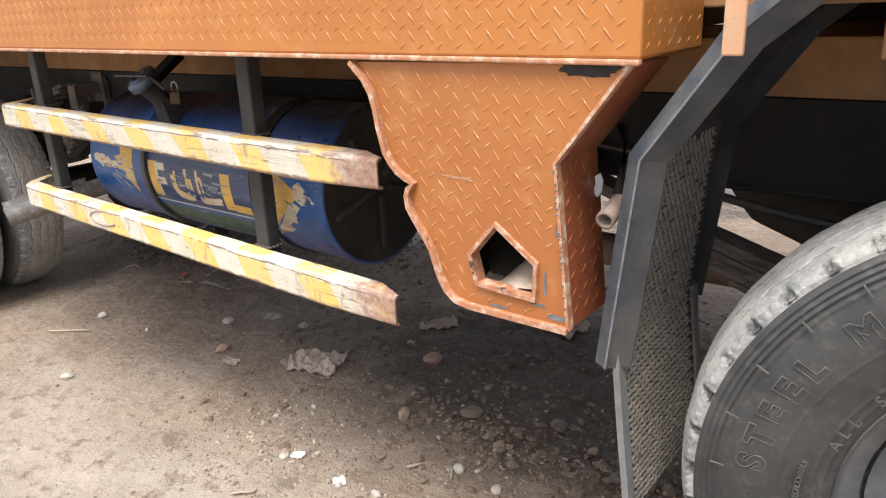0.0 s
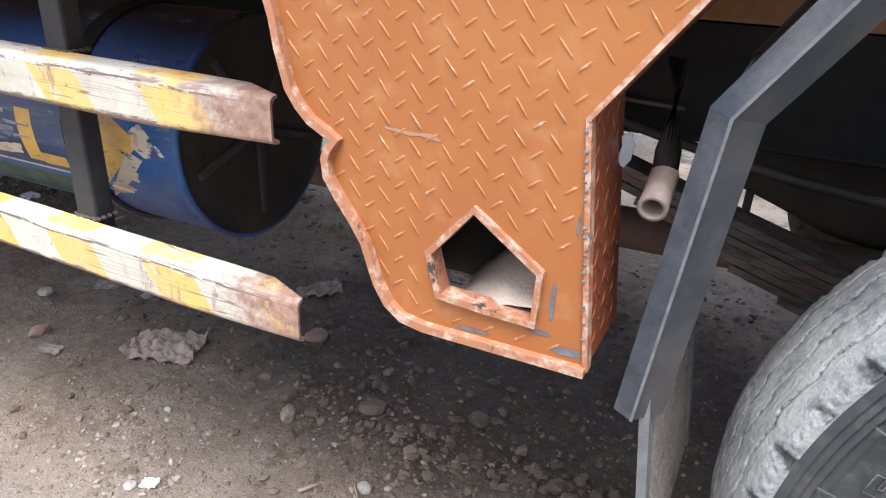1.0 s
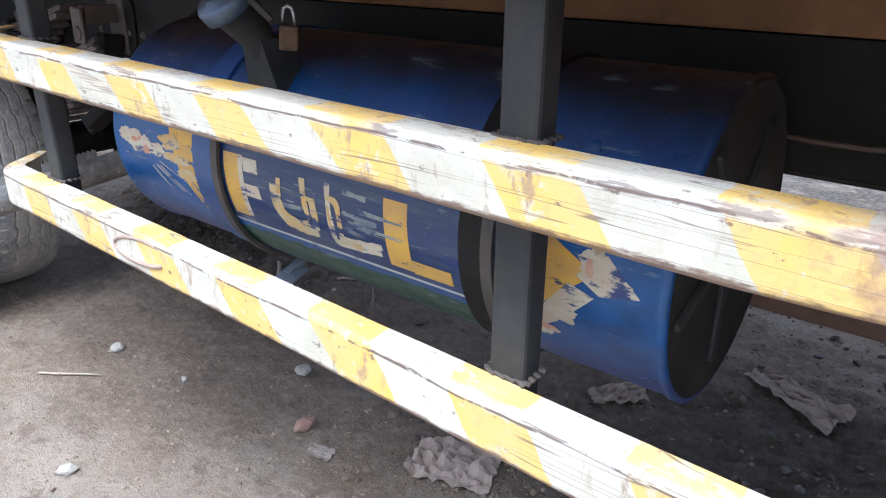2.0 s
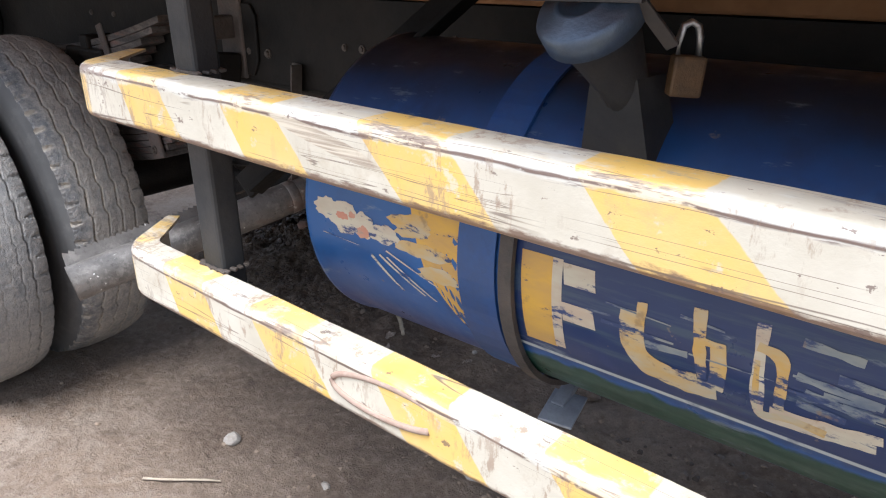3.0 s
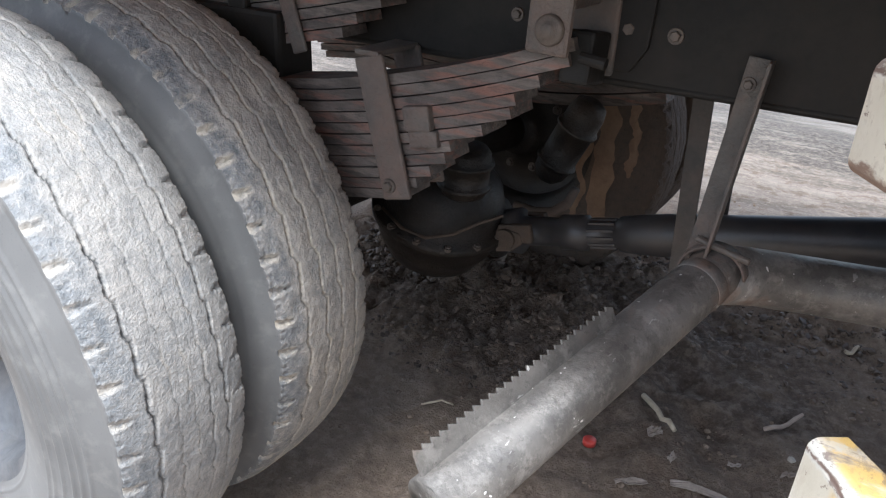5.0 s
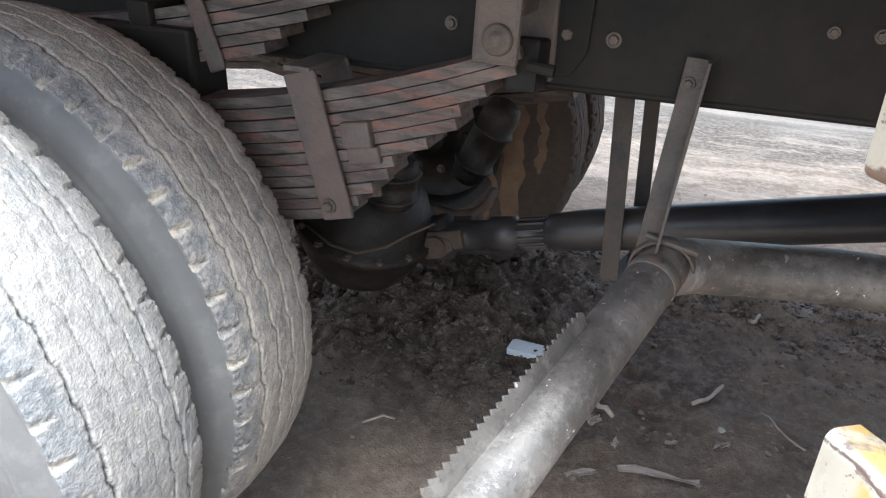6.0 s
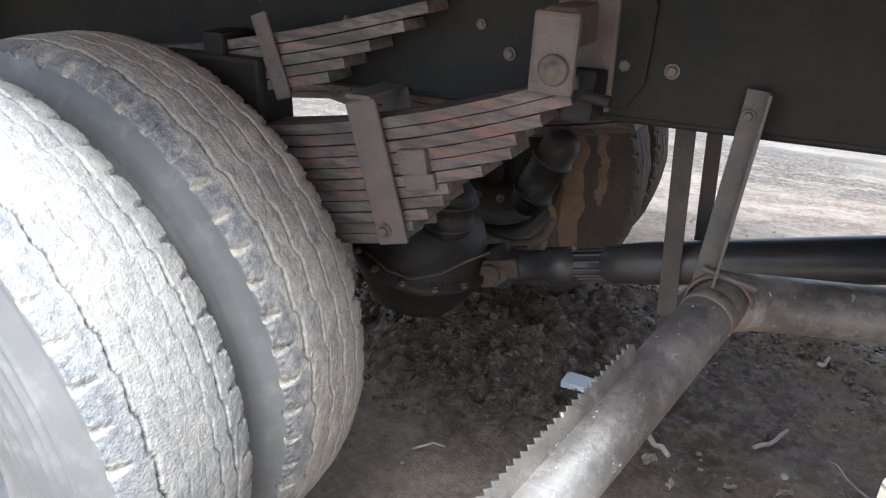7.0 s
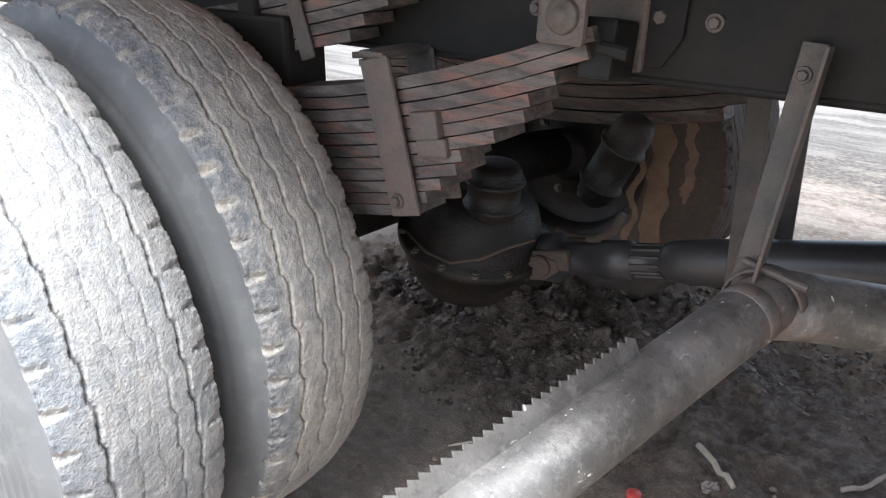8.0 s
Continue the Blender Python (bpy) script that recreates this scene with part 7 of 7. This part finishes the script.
def crumpled(name, x, y, sx, sy, rz, material, label, category, amp=0.018, n=14, seed=0):
    """A crumpled sheet lying on the earth, with a little thickness."""
    verts, faces = [], []
    turn = pose(x, y, 0, 0, 0, rz)
    for side in (0, 1):
        for j in range(n):
            for i in range(n):
                u, v = i / (n - 1) - 0.5, j / (n - 1) - 0.5
                e = 0.10 * noise.noise(Vector((u * 6 + seed, v * 6, 7)))
                p = turn @ Vector((sx * u * (1 + e), sy * v * (1 - e), 0))
                q = Vector((u * 5 + seed, v * 5, 0))
                h = abs(noise.noise(q)) * amp + abs(noise.noise(q * 2.7)) * amp * 0.6
                verts.append((p.x, p.y, height(p.x, p.y) + 0.004 + h - side * 0.002))
    m = n * n
    for j in range(n - 1):
        for i in range(n - 1):
            a = j * n + i
            faces.append((a, a + 1, a + n + 1, a + n))
            faces.append((m + a, m + a + n, m + a + n + 1, m + a + 1))
    for i in range(n - 1):
        for a, b in ((i, i + 1), ((n - 1) * n + i + 1, (n - 1) * n + i), ((i + 1) * n, i * n), (i * n + n - 1, (i + 1) * n + n - 1)):
            faces.append((a, m + a, m + b, b))
    ob = piece(name, verts, faces, material)
    tagged(ob, label, category)


crumpled("crumpled_sheet", -2.155, 1.742, 0.24, 0.17, 20, LEAFLITTER, "crumpled brown dried sheet lying on earth", "litter", 0.05, 18, 2)
crumpled("paper_scrap", -2.492, 1.552, 0.08, 0.045, 10, PAPER, "dirty pale paper scrap on earth", "litter", 0.012, 8, 4)
crumpled("paper_scrap", -1.49, 2.69, 0.32, 0.12, -25, LEAFLITTER, "brown torn paper under the truck", "litter", 0.04, 14, 6)
crumpled("paper_scrap", -1.95, 2.35, 0.18, 0.10, 40, LEAFLITTER, "torn brown scrap under the truck", "litter", 0.04, 12, 9)
crumpled("paper_scrap", -4.308, 2.663, 0.20, 0.03, 8, PAPER, "pale strip of paper in the mud", "litter", 0.02, 8, 3)
crumpled("paper_scrap", -2.68, 1.95, 0.10, 0.05, 15, PAPER, "pale scrap below the fuel drum", "litter", 0.012, 8, 8)
crumpled("paper_scrap", -3.45, 2.11, 0.022, 0.014, 70, PAPER, "small pale scrap on damp earth", "litter", 0.012, 6, 11)
crumpled("paper_scrap", -3.510, 1.996, 0.078, 0.016, 33, PAPER, "thin pale strip on damp earth", "litter", 0.01, 6, 12)
crumpled("paper_scrap", -3.334, 2.074, 0.20, 0.018, 15, PAPER, "thin pale strip on damp earth", "litter", 0.01, 6, 13)


def stick(x0, y0, x1, y1, r, label, material=None):
    bm = bmesh.new()
    pts = []
    for k in range(6):
        f = k / 5
        x, y = x0 + (x1 - x0) * f, y0 + (y1 - y0) * f
        pts.append((x + 0.004 * math.sin(5 * f), y, height(x, y) + r + 0.004 + 0.003 * math.sin(3 * f)))
    tube(bm, pts, [r, r * 1.05, r, r * 0.95, r, r * 0.8], 8)
    tagged(part("stick", bm, material or STRAW, smooth=True), label, "stick", "sticks on the ground")


stick(-3.533, 1.238, -3.359, 1.365, 0.0035, "pale straw-coloured stick on bare earth")
stick(-4.075, 1.955, -4.004, 2.009, 0.003, "thin dry twig on earth")
stick(-3.00, 2.30, -3.10, 2.42, 0.003, "thin brown twig under the truck", LEAFLITTER)
stick(-3.28, 2.38, -3.20, 2.50, 0.006, "short brown twig under the truck", LEAFLITTER)

stick(-1.725, 0.985, -1.665, 1.035, 0.004, "dark bent twig on bare earth", LEAFLITTER)
stick(-1.345, 1.405, -1.308, 1.445, 0.005, "dark twig on bare earth", LEAFLITTER)
stick(-1.19, 1.44, -1.232, 1.505, 0.002, "pale straw on bare earth")
stick(-3.140, 2.86, -3.105, 2.915, 0.006, "pale short stick under the truck")
stick(-3.587, 2.317, -3.468, 2.219, 0.0075, "pale broken stick beside the exhaust")
crumpled("paper_scrap", -1.703, 1.246, 0.045, 0.035, 20, WHITE_PACK, "white paper scrap on bare earth", "litter", 0.014, 7, 21)
crumpled("paper_scrap", -1.482, 1.226, 0.04, 0.03, 50, WHITE_PACK, "white paper scrap on bare earth", "litter", 0.014, 7, 22)
crumpled("paper_scrap", -3.517, 2.20, 0.035, 0.025, 30, PAPER, "torn pale scrap beside the exhaust", "litter", 0.015, 7, 23)
crumpled("paper_scrap", -3.196, 2.240, 0.035, 0.016, -10, PAPER, "pale torn scrap on damp earth", "litter", 0.012, 7, 24)
crumpled("paper_scrap", -3.318, 2.217, 0.03, 0.012, 5, PAPER, "pale torn scrap on damp earth", "litter", 0.012, 7, 25)
bm = bmesh.new()
box(bm, (0.105, 0.060, 0.022), at(-3.764, 2.416, height(-3.764, 2.416) + 0.014, 2, -2, -4), 0.003)
tagged(part("card_box", bm, WHITE_PACK), "small white card packet on damp earth", "packet")
bm = bmesh.new()
zc = height(-3.646, 2.08)
lathe(bm, [(0.0001, 0.016), (0.014, 0.016), (0.017, 0.013), (0.0175, 0.0), (0.015, 0.0)], at(-3.646, 2.08, zc + 0.004), 20)
tagged(part("bottle_cap", bm, RED_PLASTIC, smooth=True), "red plastic bottle cap on damp earth", "cap")
bm = bmesh.new()
box(bm, (0.11, 0.02, 0.14), at(-0.49, 1.58, height(-0.49, 1.58) + 0.075, 12, 18, 30), 0.004)
tagged(part("card_box", bm, CARTON), "brown card box leaning behind the mud flap", "box")
bm = bmesh.new()
box(bm, (0.07, 0.05, 0.02), at(-0.445, 1.535, height(-0.445, 1.535) + 0.014, 4, 5, 20), 0.003)
tagged(part("card_box", bm, WHITE_PACK), "crushed white packet on earth", "packet")
